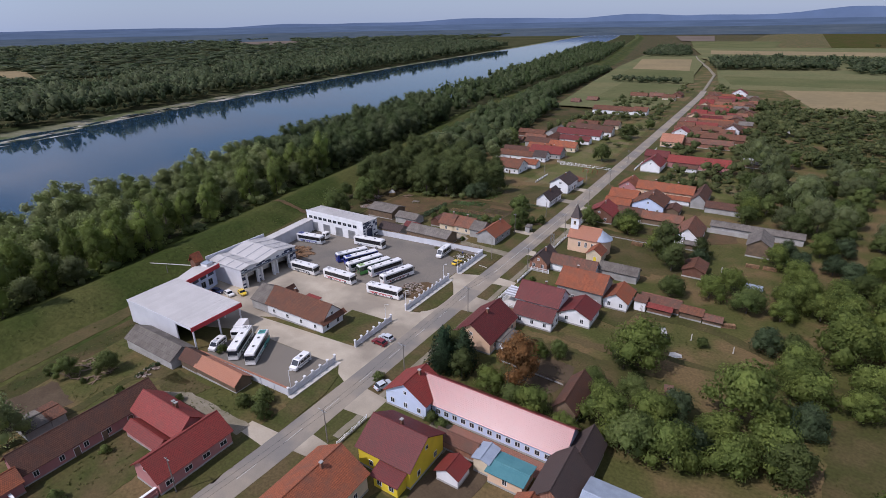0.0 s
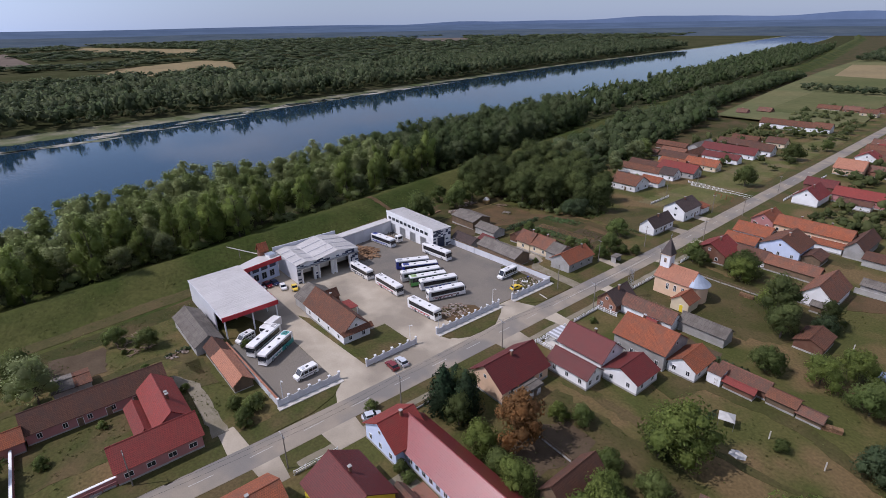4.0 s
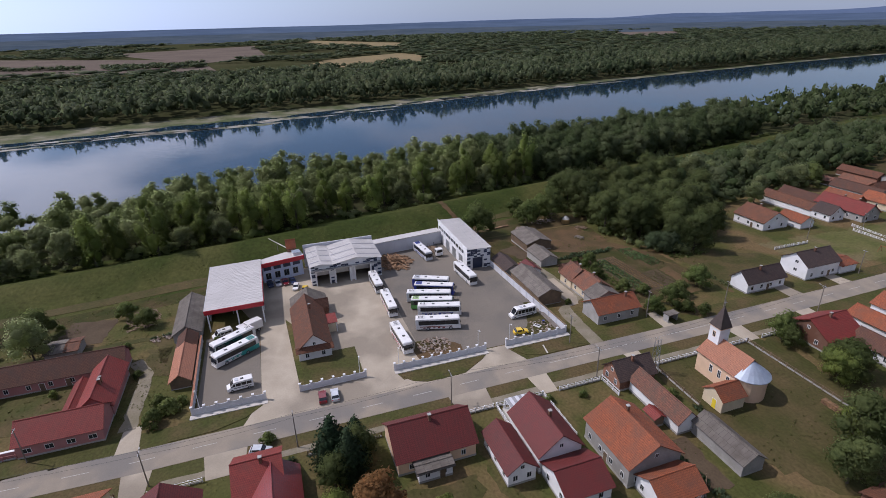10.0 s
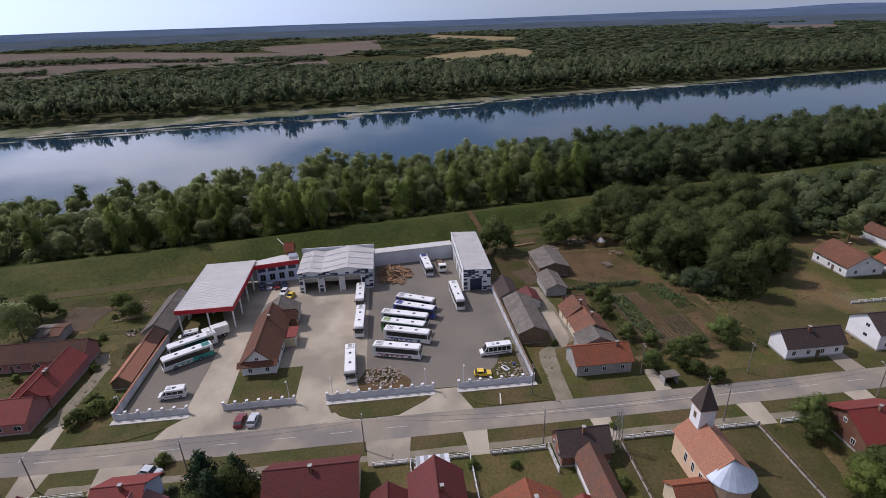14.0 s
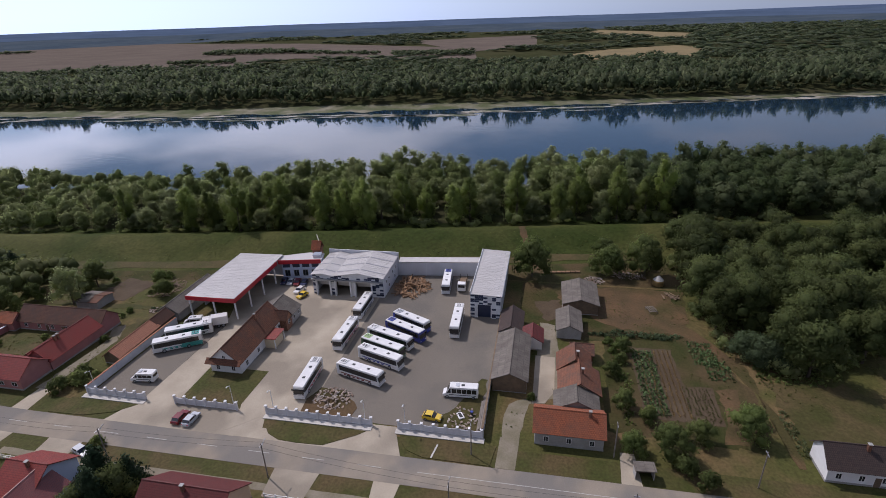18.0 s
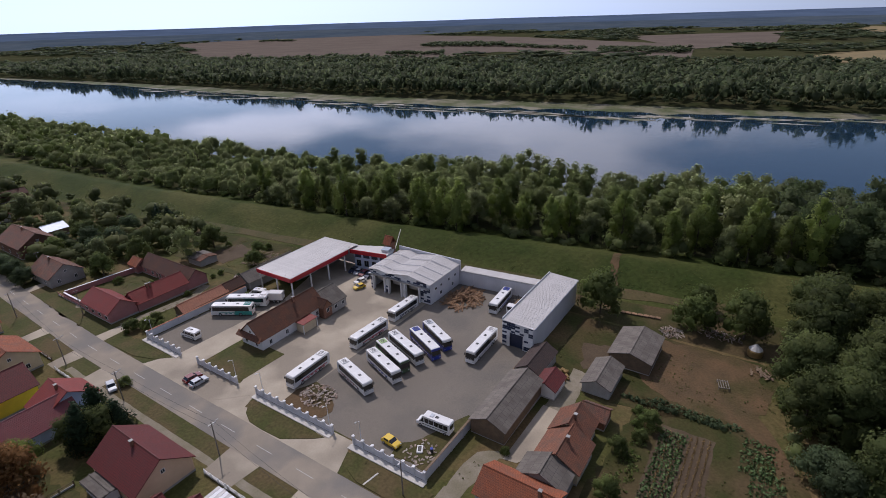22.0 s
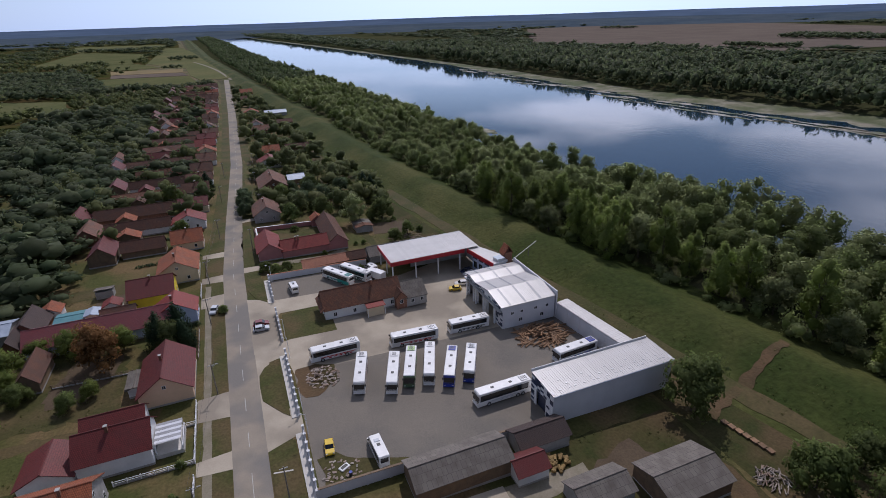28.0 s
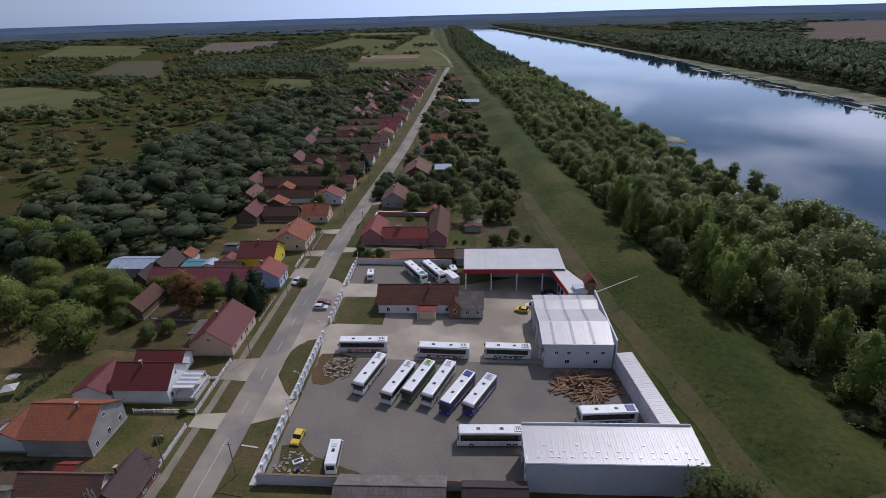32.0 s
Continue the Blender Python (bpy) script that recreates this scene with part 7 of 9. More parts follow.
field("wide pinkish ploughed field beyond the river", "ploughed", (-930, -560), (-1000, -450), (-1181, -412), (-1113, -165), (-1060, 20), (-1283, -14), (-1435, -4), (-2019, -770), (-2300, -1400), (-2700, -2500), (-1500, -2200), (-802, -990))
field("straw-coloured stubble field beyond the river", "stubble", (-994, 146), (-1015, 391), (-1307, 483), (-1380, 440), (-1249, 240))
field("far straw-coloured stubble field", "stubble", (-1640, 505), (-2062, 650), (-2785, 366), (-2328, 291))
field("pinkish ploughed field among the woods", "ploughed", (-1290, -30), (-1500, 120), (-2300, 100), (-2000, -350), top=0.6)
field("far ploughed field in the north-west", "ploughed", (-1887, 1493), (-1805, 1722), (-2507, 2266), (-2428, 1856))
field("broad grassland between dyke and road in the north", "fallow", (-190, 500), (-104, 500), (-108, 690), (-150, 1150), (-290, 1640), (-330, 1640), (-262, 980), (-222, 700), top=0.12)
field("broad grassland north-east of the village", "fallow", (16, 562), (470, 575), (480, 1700), (-260, 1690), (-112, 1000), (-72, 700), (-50, 690), (-6, 706), top=0.12)
field("green meadow beside the dyke", "meadow", (-172, 552), (-96, 540), (-112, 715), (-186, 720))
field("brown stubble strip beside the dyke", "stubble", (-228, 930), (-140, 920), (-178, 1180), (-268, 1160))
field("green meadow past the brown strip", "meadow", (-212, 745), (-106, 745), (-133, 915), (-230, 920))
field("dry stubble field north of the village", "stubble", (18, 566), (-10, 700), (90, 727), (420, 760), (420, 590), (70, 578))
field("green field north of the village", "meadow", (-64, 745), (400, 770), (420, 850), (-84, 845))
field("grey-green fallow strip north of the village", "fallow", (-86, 850), (420, 856), (430, 970), (-108, 965))
field("green strips far to the north", "meadow", (60, 1170), (430, 1180), (440, 1330), (40, 1330))
field("olive field beside the far track", "fallow", (-150, 1195), (-60, 1200), (-105, 1345), (-180, 1350), (-194, 1260), top=0.25)
field("stubble strip far to the north", "stubble", (-170, 1370), (440, 1350), (440, 1480), (-190, 1520))
field("pinkish strip far along the dyke", "ploughed", (-368, 2135), (-260, 2141), (-336, 2732), (-499, 2746))
field("green meadow far along the dyke", "meadow", (-250, 1660), (-60, 1660), (-60, 2100), (-330, 2100))
field("wide green grassland beside the dyke in the south", "fallow", (-92, -640), (-62, -1000), (-18, -1500), (30, -1900), (80, -1900), (60, -1100), (10, -940), (-22, -895), (-34, -728), (-50, -640))
field("olive field south of the village", "meadow", (110, -610), (-48, -600), (-32, -724), (90, -750))
field("brown stubble strip south of the village", "ploughed", (80, -759), (-31, -732), (-20, -800), (88, -824))
field("straw-coloured strip south of the village", "stubble", (89, -828), (-20, -804), (-18, -889), (102, -916))
field("green field far to the south", "meadow", (290, -1187), (142, -1152), (90, -1110), (84, -1542), (315, -1842))
field("green field behind the stubble", "meadow", (140, -1146), (112, -930), (20, -944), (78, -1100), (88, -1106))
field("pale green fields far to the south", "fallow", (342, -1880), (84, -1910), (90, -2300), (440, -2420))
field("olive meadow beside the scrub", "meadow", (111, -371), (62, -379), (83, -483), (153, -521))
field("rough meadow among the woods", "meadow", (340, -286), (264, -278), (297, -398), (470, -480), (560, -420))
field("dry meadow among the woods", "dry", (316, -545), (470, -600), (620, -933), (514, -908))
field("ploughed field far to the south", "ploughed", (436, -1095), (560, -1090), (790, -1740), (486, -1761))
field("green meadow far to the south", "meadow", (640, -1000), (900, -1020), (1372, -1806), (900, -1600))


track = Shape()
for y in range(664, 1300, 12):
    w = 1.5 if y < 900 else 1.1
    track.v += [(road_x(y) - w, y, 0.44), (road_x(y) + w, y, 0.44), (road_x(y) - w - 1, y, -1.2), (road_x(y) + w + 1, y, -1.2)]
n = len(track.v) // 4
track.f = [q for j in range(n - 1) for q in ((4 * j, 4 * j + 1, 4 * j + 5, 4 * j + 4), (4 * j + 1, 4 * j + 3, 4 * j + 7, 4 * j + 5), (4 * j + 2, 4 * j, 4 * j + 4, 4 * j + 6))]
solid("field_track", track, M["path"], "pale dirt track leading into the fields", "track")


# ---- far woods ----
def along_belt(y0, y1, step):
    def spots(rng):
        y = y0
        while y < y1:
            w, e = shore_x(y) + 3, dyke_x(y) - 14
            e = min(e, w + (125 if y > 0 else 75))
            x = w
            while x < e:
                yield x + rng.uniform(-3, 3), y + rng.uniform(-4, 4)
                x += step
            y += step
    return spots


wood("riverside_wood_north", "riverside trees along the dyke towards the north", along_belt(400, 1700, 10.5), 1, "far", (4.8, 7.4), (15, 23), -1, "leaf_n")
wood("riverside_wood_south", "riverside trees along the dyke towards the south", along_belt(-500, -150, 8.6), 2, "mid", (4.6, 6.6), (10, 15), -1, "leaf_g")


wood("riverside_wood_far_south", "riverside trees far along the dyke in the south", along_belt(-1600, -500, 10), 9, "far", (5, 7), (10, 15), -1, "leaf_n")
wood("riverside_wood_last", "riverside trees where the river leaves the view", along_belt(-4200, -1600, 19), 19, "far", (9, 13), (11, 16), -1, "leaf_n")


def far_bank(d0, d1, y0, y1, step, keep):
    def spots(rng):
        y = y0
        while y < y1:
            x = far_x(y) - d0 - 0.15 * beach(y)
            while x > far_x(y) - d1:
                px, py = x + rng.uniform(-0.5, 0.5) * step, y + rng.uniform(-0.5, 0.5) * step
                if not in_field(px, py) and keep(px, py):
                    yield px, py
                x -= step
            y += step
    return spots


def plain_wood(x, y):
    n = noise.noise((x * 0.003, y * 0.003, 4.0)) + 0.4 * noise.noise((x * 0.012, y * 0.012, 2.0))
    return n > (-0.42 if y > 150 - 0.1 * x else 0.02)


wood("far_bank_scrub", "low willow scrub along the far river bank", far_bank(20, 34, -1000, 1500, 8, lambda x, y: noise.noise((x * 0.02, y * 0.02, 8)) > -0.2), 8, "far", (3, 4.5), (4, 9))
wood("far_bank_wood", "dense woods along the far river bank", far_bank(25, 210, -1000, 1600, 12, lambda x, y: True), 3, "far", (7, 10.5), (18, 26))
wood("far_bank_wood_back", "woods behind the far river bank", far_bank(210, 470, -1400, 2000, 20, lambda x, y: noise.noise((x * 0.006, y * 0.006, 5)) > -0.35), 5, "far", (10, 15), (11, 17))
wood("far_bank_wood_south", "woods along the far river bank towards the south", far_bank(30, 190, -4200, -1000, 24, lambda x, y: True), 18, "far", (13, 18), (13, 19))
wood("far_plain_wood", "woods and hedges on the plain beyond the river", far_bank(480, 2400, -2600, 3300, 46, plain_wood), 4, "far", (26, 38), (10, 15))


def grove(label, pts, step, seed, w, h):
    """A wood that fills a polygon."""
    FIELDS.append(pts)
    mine = len(FIELDS) - 1

    def spots(rng):
        xs, yy = [q[0] for q in pts], [q[1] for q in pts]
        x = min(xs)
        while x < max(xs):
            y = min(yy)
            while y < max(yy):
                px, py = x + rng.uniform(-0.4, 0.4) * step, y + rng.uniform(-0.4, 0.4) * step
                if in_field(px, py, mine):
                    yield px, py
                y += step
            x += step
    wood("grove", label, spots, seed, "far", w, h)


grove("hedge of trees between the far fields", [(-1010, -607), (-1058, -486), (-1110, -500), (-1065, -640)], 13, 41, (9, 13), (9, 13))
grove("clump of trees between the far fields", [(-1335, -742), (-1359, -502), (-1500, -560), (-1480, -800)], 17, 42, (12, 16), (12, 16))
grove("clump of trees beyond the stubble", [(-1182, -181), (-1154, -4), (-1260, -16), (-1300, -210)], 15, 43, (11, 15), (10, 14))
grove("line of trees in the far fields", [(-1358, -498), (-1247, -241), (-1300, -250), (-1420, -520)], 14, 44, (10, 14), (9, 13))
grove("small far clump in the wide field", [(-1670, -1849), (-1719, -1719), (-1770, -1740), (-1720, -1870)], 18, 45, (14, 18), (12, 15))
grove("dense grove standing in the northern fields", [(-108, 940), (46, 990), (52, 1160), (-134, 1095)], 9, 31, (7, 10), (13, 19))
grove("grove beside the dyke in the north", [(-284, 1250), (-195, 1262), (-262, 1640), (-330, 1630)], 11, 32, (7, 10), (12, 17))
grove("row of trees across the northern meadow", [(-200, 722), (-116, 718), (-118, 742), (-206, 744)], 7, 33, (4, 6), (8, 12))
grove("wood north-east of the village", [(70, 930), (300, 940), (300, 1160), (60, 1165)], 12, 34, (8, 11), (12, 17))
grove("tall wood south of the village", [(300, -545), (38, -500), (150, -905), (380, -870)], 11, 35, (7, 10), (10, 15))
grove("dark row of trees behind the last southern houses", [(50, -512), (-66, -528), (-66, -548), (46, -540)], 7, 37, (5, 7.5), (10, 14))
grove("trees standing in the southern fields", [(20, -1140), (-32, -1150), (-34, -1178), (20, -1170)], 10, 38, (6, 8), (10, 14))
grove("clump of trees in the southern fields", [(18, -896), (-14, -890), (-14, -906), (18, -914)], 8, 39, (5, 7), (8, 11))
grove("wood among the southern meadows", [(510, -490), (312, -455), (330, -520), (480, -585)], 9, 36, (6, 9), (9, 13))


def east_plain(rng):
    for _ in range(9500):
        x, y = rng.uniform(60, 1000), rng.uniform(-1900, 1700)
        if x < 66 and -230 < y < 335 or in_field(x, y):
            continue
        n = noise.noise((x * 0.006, y * 0.006, 3.0)) + 0.4 * noise.noise((x * 0.02, y * 0.02, 2.0))
        if n > (-0.7 if -450 < y < 520 and x < 320 else -0.12):
            yield x, y


def behind_houses(rng):
    for _ in range(1700):
        y = rng.choice((rng.uniform(-510, -190), rng.uniform(335, 700)))
        x = rng.uniform(-135, 66) if rng.random() < 0.45 else rng.uniform(-22, 66)
        if x < -20 and abs(x - road_x(y)) < 12 or x < dyke_x(y) + 18 or in_field(x, y) or (x > -60 and y > 545):
            continue
        if clear_of_houses(x, y, 5):
            yield x, y


def south_plain(rng):
    for _ in range(3600):
        x, y = rng.uniform(-60, 2400), rng.uniform(-4600, -950)
        if in_field(x, y) or x < dyke_x(y) + 60 or (x < 1000 and y > -1300):
            continue
        if noise.noise((x * 0.0022, y * 0.0022, 6.0)) + 0.4 * noise.noise((x * 0.009, y * 0.009, 2.0)) > -0.12:
            yield x, y


wood("far_south_wood", "woods and hedges on the plain south of the village", south_plain, 21, "far", (22, 34), (10, 15), 0.0, "leaf_f")
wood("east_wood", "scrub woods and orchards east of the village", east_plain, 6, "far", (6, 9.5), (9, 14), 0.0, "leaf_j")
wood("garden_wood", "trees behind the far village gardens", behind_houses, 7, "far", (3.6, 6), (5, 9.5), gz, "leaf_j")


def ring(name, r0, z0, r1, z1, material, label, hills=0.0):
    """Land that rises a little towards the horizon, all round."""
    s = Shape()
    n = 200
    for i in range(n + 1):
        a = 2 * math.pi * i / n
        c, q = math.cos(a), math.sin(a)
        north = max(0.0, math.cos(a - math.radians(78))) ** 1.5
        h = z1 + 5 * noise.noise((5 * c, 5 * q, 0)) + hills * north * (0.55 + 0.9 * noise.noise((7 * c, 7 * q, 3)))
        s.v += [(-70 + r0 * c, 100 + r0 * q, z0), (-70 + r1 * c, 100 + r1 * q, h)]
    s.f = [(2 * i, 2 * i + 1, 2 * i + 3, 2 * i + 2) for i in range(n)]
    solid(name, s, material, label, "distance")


# distance haze is put into the base colours, bluer and paler outward
ring("backdrop", 2900, -0.5, 3800, 26, mat("haze_tinted_woods", (0.050, 0.070, 0.090), (0.072, 0.090, 0.105), s1=0.004, s2=0.02, fine=0.3, bump=0, spec=0.0), "far woods on the plain, tinted blue-green with haze")
ring("backdrop_far", 3790, 24, 4600, 58, mat("haze_tinted_plain", (0.080, 0.112, 0.165), (0.064, 0.092, 0.140), s1=0.003, s2=0.01, fine=0.2, bump=0, spec=0.0), "woods near the horizon, tinted blue with haze")
ring("backdrop_hills", 4620, 30, 4680, 60, mat("haze_tinted_hills", (0.100, 0.138, 0.215), (0.085, 0.120, 0.190), s1=0.002, s2=0.01, fine=0.1, bump=0, spec=0.0), "distant hills tinted blue with haze", 75)
# ---- street details ----
dash = Shape().box(-0.06, -2.2, 0, 0.06, 2.2, 0.006).mesh("lane_mark", M["paint"])
marks = thing("road_marking", "worn white dashes along the street", "road marking", kind="structure")
for i in range(60):
    y = -300 + 11.0 * i
    if 139 < y < 195:
        continue
    a = math.degrees(math.atan2(road_x(y + 2) - road_x(y - 2), 4))
    part("lane_mark", dash, None, marks, m=pose(road_x(y), y, 0.052, 0, 0, -a))
part("lane_mark", Shape().box(-70.06, 138, 0.052, -69.94, 196, 0.058), M["paint"], marks)

for y0, y1 in ((112.5, 120.0), (131.4, 135.0), (63.6, 70.2), (49.6, 53.6), (30.0, 33.5), (157.0, 160.0), (188, 192), (212, 216)):
    slab("driveway", [(road_x(y0) + 3.1, y0 - 0.6), (-60.6, y0), (-60.6, y1), (road_x(y1) + 3.1, y1 + 0.6)], 0.045, M["concrete"], "pale concrete driveway across the verge", "driveway", 0.05)
for y0, y1 in ((47.2, 50.4), (24.0, 27.0), (-2.0, 1.0), (174, 176.5), (218, 222), (238, 242)):
    slab("driveway", [(road_x(y0) - 3.1, y0 - 0.5), (road_x(y1) - 3.1, y1 + 0.5), (-80.5, y1), (-80.5, y0)], 0.045, M["concrete"], "pale concrete driveway across the verge", "driveway", 0.05)
slab("farm_path", [(-73.2, 151.6), (-81.0, 151.9), (-81.0, 155.6), (-73.2, 155.2)], 0.05, M["path"], "worn dirt drive into the farmyard", "path", 0.05)
patch("farm_path", [(-81.0, 151.9), (-91.2, 152.6), (-95.0, 158.4), (-111.0, 158.2), (-126.4, 158.8), (-125.3, 162.4), (-112.0, 163.4), (-95.0, 163.2), (-91.8, 156.9), (-81.0, 155.6)], 0.045, M["path"], "worn dirt drive into the farmyard", "path", 0.05, 0.3)
slab("farm_court", [(-110.2, 157.8), (-92.0, 157.6), (-92.4, 160.2), (-96.6, 162.2), (-110.0, 162.4)], 0.07, M["concrete"], "pale concrete court between barn and house", "yard")
patch("farmyard_grass", [(-151, 152.8), (-127, 152.8), (-118, 160), (-119, 178.5), (-127, 196), (-151, 200)], 0.03, M["weedy"], "rough weedy grass round the farm", "lawn", 0.04)
patch("farmyard", [(-140.0, 164.6), (-150.0, 161.0), (-150.0, 194.6), (-134.0, 197.0), (-125.4, 196.0), (-124.8, 184.0), (-127.5, 176.0)], 0.042, M["clay"], "dry brown farmyard earth", "yard", 0.04, 1.0)
patch("farmyard", [(-127.6, 160.0), (-138.6, 156.4), (-140.0, 163.8), (-131.0, 165.4)], 0.044, M["soil"], "dry brown farmyard earth", "yard", 0.04, 1.0)
patch("meadow_patch", [(-107, 207.4), (-108, 223.4), (-100, 236.0), (-88.0, 239.0), (-87.0, 207.4)], 0.03, M["dry"], "dry brown meadow", "meadow", 0.04, 1.2)
patch("kitchen_garden", [(-117.4, 180.2), (-91.2, 180.2), (-90.6, 195.2), (-103.4, 195.6), (-103.0, 190.0), (-117.6, 190.0)], 0.042, M["soil"], "tilled brown kitchen garden", "garden", 0.04, 0.4)
patch("kitchen_garden", [(-102.4, 196.6), (-104.0, 200.8), (-86.0, 198.0), (-85.4, 193.4), (-91.4, 195.6)], 0.046, M["clay"], "bare earth beside the garden rows", "garden", 0.04, 0.6)
patch("garden_weeds", [(-124.0, 175.0), (-86.0, 172.0), (-84.4, 200.4), (-104.0, 204.0), (-125.0, 195.4)], 0.03, M["weedy"], "weedy grass round the kitchen garden", "garden", 0.04, 1.0)
patch("farm_lane", [(-79.8, 46.2), (-99.6, 46.8), (-106.6, 43.4), (-108.4, 46.0), (-100.4, 49.8), (-79.8, 49.4)], 0.052, M["path"], "worn grey lane beside the pink farmhouse", "path", 0.05, 0.35)
patch("orchard_floor", [(-44, 84), (-12, 82), (-12, 108), (-46, 110)], 0.03, M["dry"], "dry orchard grass", "meadow", 0.03, 1.5)
slab("paved_court", [(-44.4, 67.4), (-24.4, 67.2), (-24.4, 71.2), (-44.4, 71.2)], 0.065, M["paving"], "red paved courtyard beside the long wing", "courtyard")
patch("village_green", [(-107.0, 242.0), (-82.0, 244.0), (-82.6, 330.0), (-83.6, 420.0), (-86.0, 470.0), (-99.0, 470.0), (-101.0, 412.0), (-99.0, 372.0), (-104.0, 340.0), (-105.0, 292.0)], 0.03, M["green"], "open grass of the village green", "lawn", 0.03, 1.5)
patch("back_gardens", [(-46, 257), (-2, 257), (12, 292), (-46, 294)], 0.03, M["green"], "grass of the back gardens", "lawn", 0.03, 1.5)
patch("church_green", [(-61, 158.4), (-30, 159), (-18, 168), (-18, 190), (-60, 196)], 0.03, M["dry"], "patchy dry grass round the church", "lawn", 0.03, 1.2)
slab("courtyard", rect(-48.6, 63.4, -29.4, 70.8), 0.035, M["path"], "reddish paved courtyard", "yard", 0.03)
patch("trail", [(-126.6, 192.8), (-121.2, 197.0), (-110.0, 202.2), (-96.4, 206.2), (-81.2, 205.8), (-81.2, 204.2), (-96.8, 204.4), (-111.2, 205.6), (-122.2, 200.4), (-129.6, 196.4)], 0.05, M["clay"], "trodden dirt trail", "path", 0.03, 0.4)
for k in range(10):
    y = 46 + 31 * k
    patch("garden_lawn", rect(-47 - 3 * (k % 3), y - 4 + (11 if 100 < y < 135 else 0), -22, y + 4), 0.025 + 0.001 * k, M["lawn" if k % 3 else "dry"], "mown garden grass behind the houses", "lawn", 0.02)
for k in range(12):
    y = -16 - 36 * k
    patch("garden_plot", rect(road_x(y) + 16, y - 7, road_x(y) + 48, y + 2), 0.02, M[("dry", "soil", "lawn")[k % 3]], "dry back garden between farm wings", "garden", 0.02)

def picket_fence(x0, y0, x1, y1, step=2.2, h=1.0, material="white", label="low white garden fence with posts and rails"):
    a, b = Vector((x0, y0, gz(x0))), Vector((x1, y1, gz(x1)))
    L = (b - a).length
    t = thing("garden_fence", label, "fence", Matrix.Translation(a) @ pose(0, 0, 0, 0, 0, math.degrees(math.atan2(y1 - y0, x1 - x0))), "garden fences")
    n = max(1, round(L / step))
    post = shared(("fpost", h, material), lambda: Shape().box(-0.09, -0.09, 0, 0.09, 0.09, h + 0.15).mesh("post", M[material]))
    for i in range(n + 1):
        part("post", post, None, t, m=pose(i * L / n, 0, 0))
    part("base_wall", Shape().box(0, -0.08, 0, L, 0.08, 0.35), M["grey"], t)
    for z in (0.55, h - 0.05):
        part("rail", Shape().box(0, -0.04, z, L, 0.04, z + 0.09), M[material], t)
    return t


picket_fence(-60.4, 113.4, -60.4, 119.6)
picket_fence(-60.4, 120.4, -60.4, 131.0)
picket_fence(-60.4, 135.2, -60.4, 145.4)
picket_fence(-60.4, 120.2, -54.0, 120.2)
picket_fence(-60.4, 131.2, -47.2, 131.2)
picket_fence(-60.6, 160.2, -60.6, 187.6)
picket_fence(-60.6, 192.6, -60.6, 199.8)
picket_fence(-60.4, 81.6, -60.4, 95.8, label="dark wooden garden fence by the conifers", material="wood")
picket_fence(-60.6, 54.4, -60.6, 63.2)
picket_fence(-62.0, 34.0, -62.0, 49.0, material="wood", label="dark wooden garden fence by the street")
picket_fence(-60.4, 146.0, -54.6, 146.2, label="pale block wall between the gardens", h=1.2)
picket_fence(-79.0, 12.0, -79.0, 29.2, material="pink", label="pink garden wall beside the farmhouse")
picket_fence(-100.8, 243.0, -100.8, 258.0)
picket_fence(-107.0, 288.6, -75.4, 285.0)
picket_fence(-103.4, 284.2, -75.2, 281.8)
for i in range(8):
    y = 300 + 40 * i
    picket_fence(road_x(y) + 8.6, y - 12, road_x(y + 6) + 8.6, y + 6)


def street_pole(x, y, h=8.0, lamp=True, dx=1.0):
    t = thing("street_pole", "slim wooden street pole with a lamp arm" if lamp else "plain wooden power pole by the street", "pole", pose(x, y, gz(x)), "poles along the street")
    part("shaft", Shape().tube((0, 0, -0.2), (0, 0, h), 0.13, 0.09, 8), M["pole"], t)
    part("crossbar", Shape().box(-0.7, -0.05, h - 0.5, 0.7, 0.05, h - 0.38), M["steel"], t)
    if lamp:
        part("lamp_arm", Shape().tube((0, 0, h - 0.9), (1.3 * dx, 0, h - 0.3), 0.035, n=6), M["steel"], t)
        part("lamp_head", bevelled(1.2 * dx - 0.3, -0.12, h - 0.36, 1.2 * dx + 0.3, 0.12, h - 0.22, 0.04, 1), M["grey"], t)


for x, y in ((-62.9, 54.2), (-63.3, 80.0), (-64.6, 111.8), (-61.6, 145.4), (-62.6, 182.0), (-65.0, 217.0), (-67.0, 255.0), (-70.0, 300.0), (-77.2, 31.4), (-75.6, 147.0), (-79.2, 172.8), (-76.0, 196.0), (-77.0, 249.4),
             (-83.5, -10.0), (-84.0, -48.0), (-85.5, -90.0), (-66.5, 16.0), (-68.0, -30.0), (-70.0, -75.0), (-104.0, 262.0), (-100.4, 284.0)):
    street_pole(x, y, 8.0, x > -70, -1.0 if x > -70 else 1.0)


def cable(a, b, sag=0.5):
    """Two slack wires between the heads of two poles."""
    t = thing("power_cable", "thin slack overhead wires between street poles", "cable", pose(*a), "wires along the street")
    d = Vector(b) - Vector(a)
    for k in (-0.6, 0.6):
        s = Shape()
        pts = [d * (i / 6) + Vector((k, 0, -4 * sag * (i / 6) * (1 - i / 6))) for i in range(7)]
        s.v = [tuple(p + Vector((0.02 * math.cos(2.1 * j), 0, 0.02 * math.sin(2.1 * j)))) for p in pts for j in range(3)]
        s.f = [(3 * i + j, 3 * i + (j + 1) % 3, 3 * i + 3 + (j + 1) % 3, 3 * i + 3 + j) for i in range(6) for j in range(3)]
        part("wire", s, M["trim"], t)


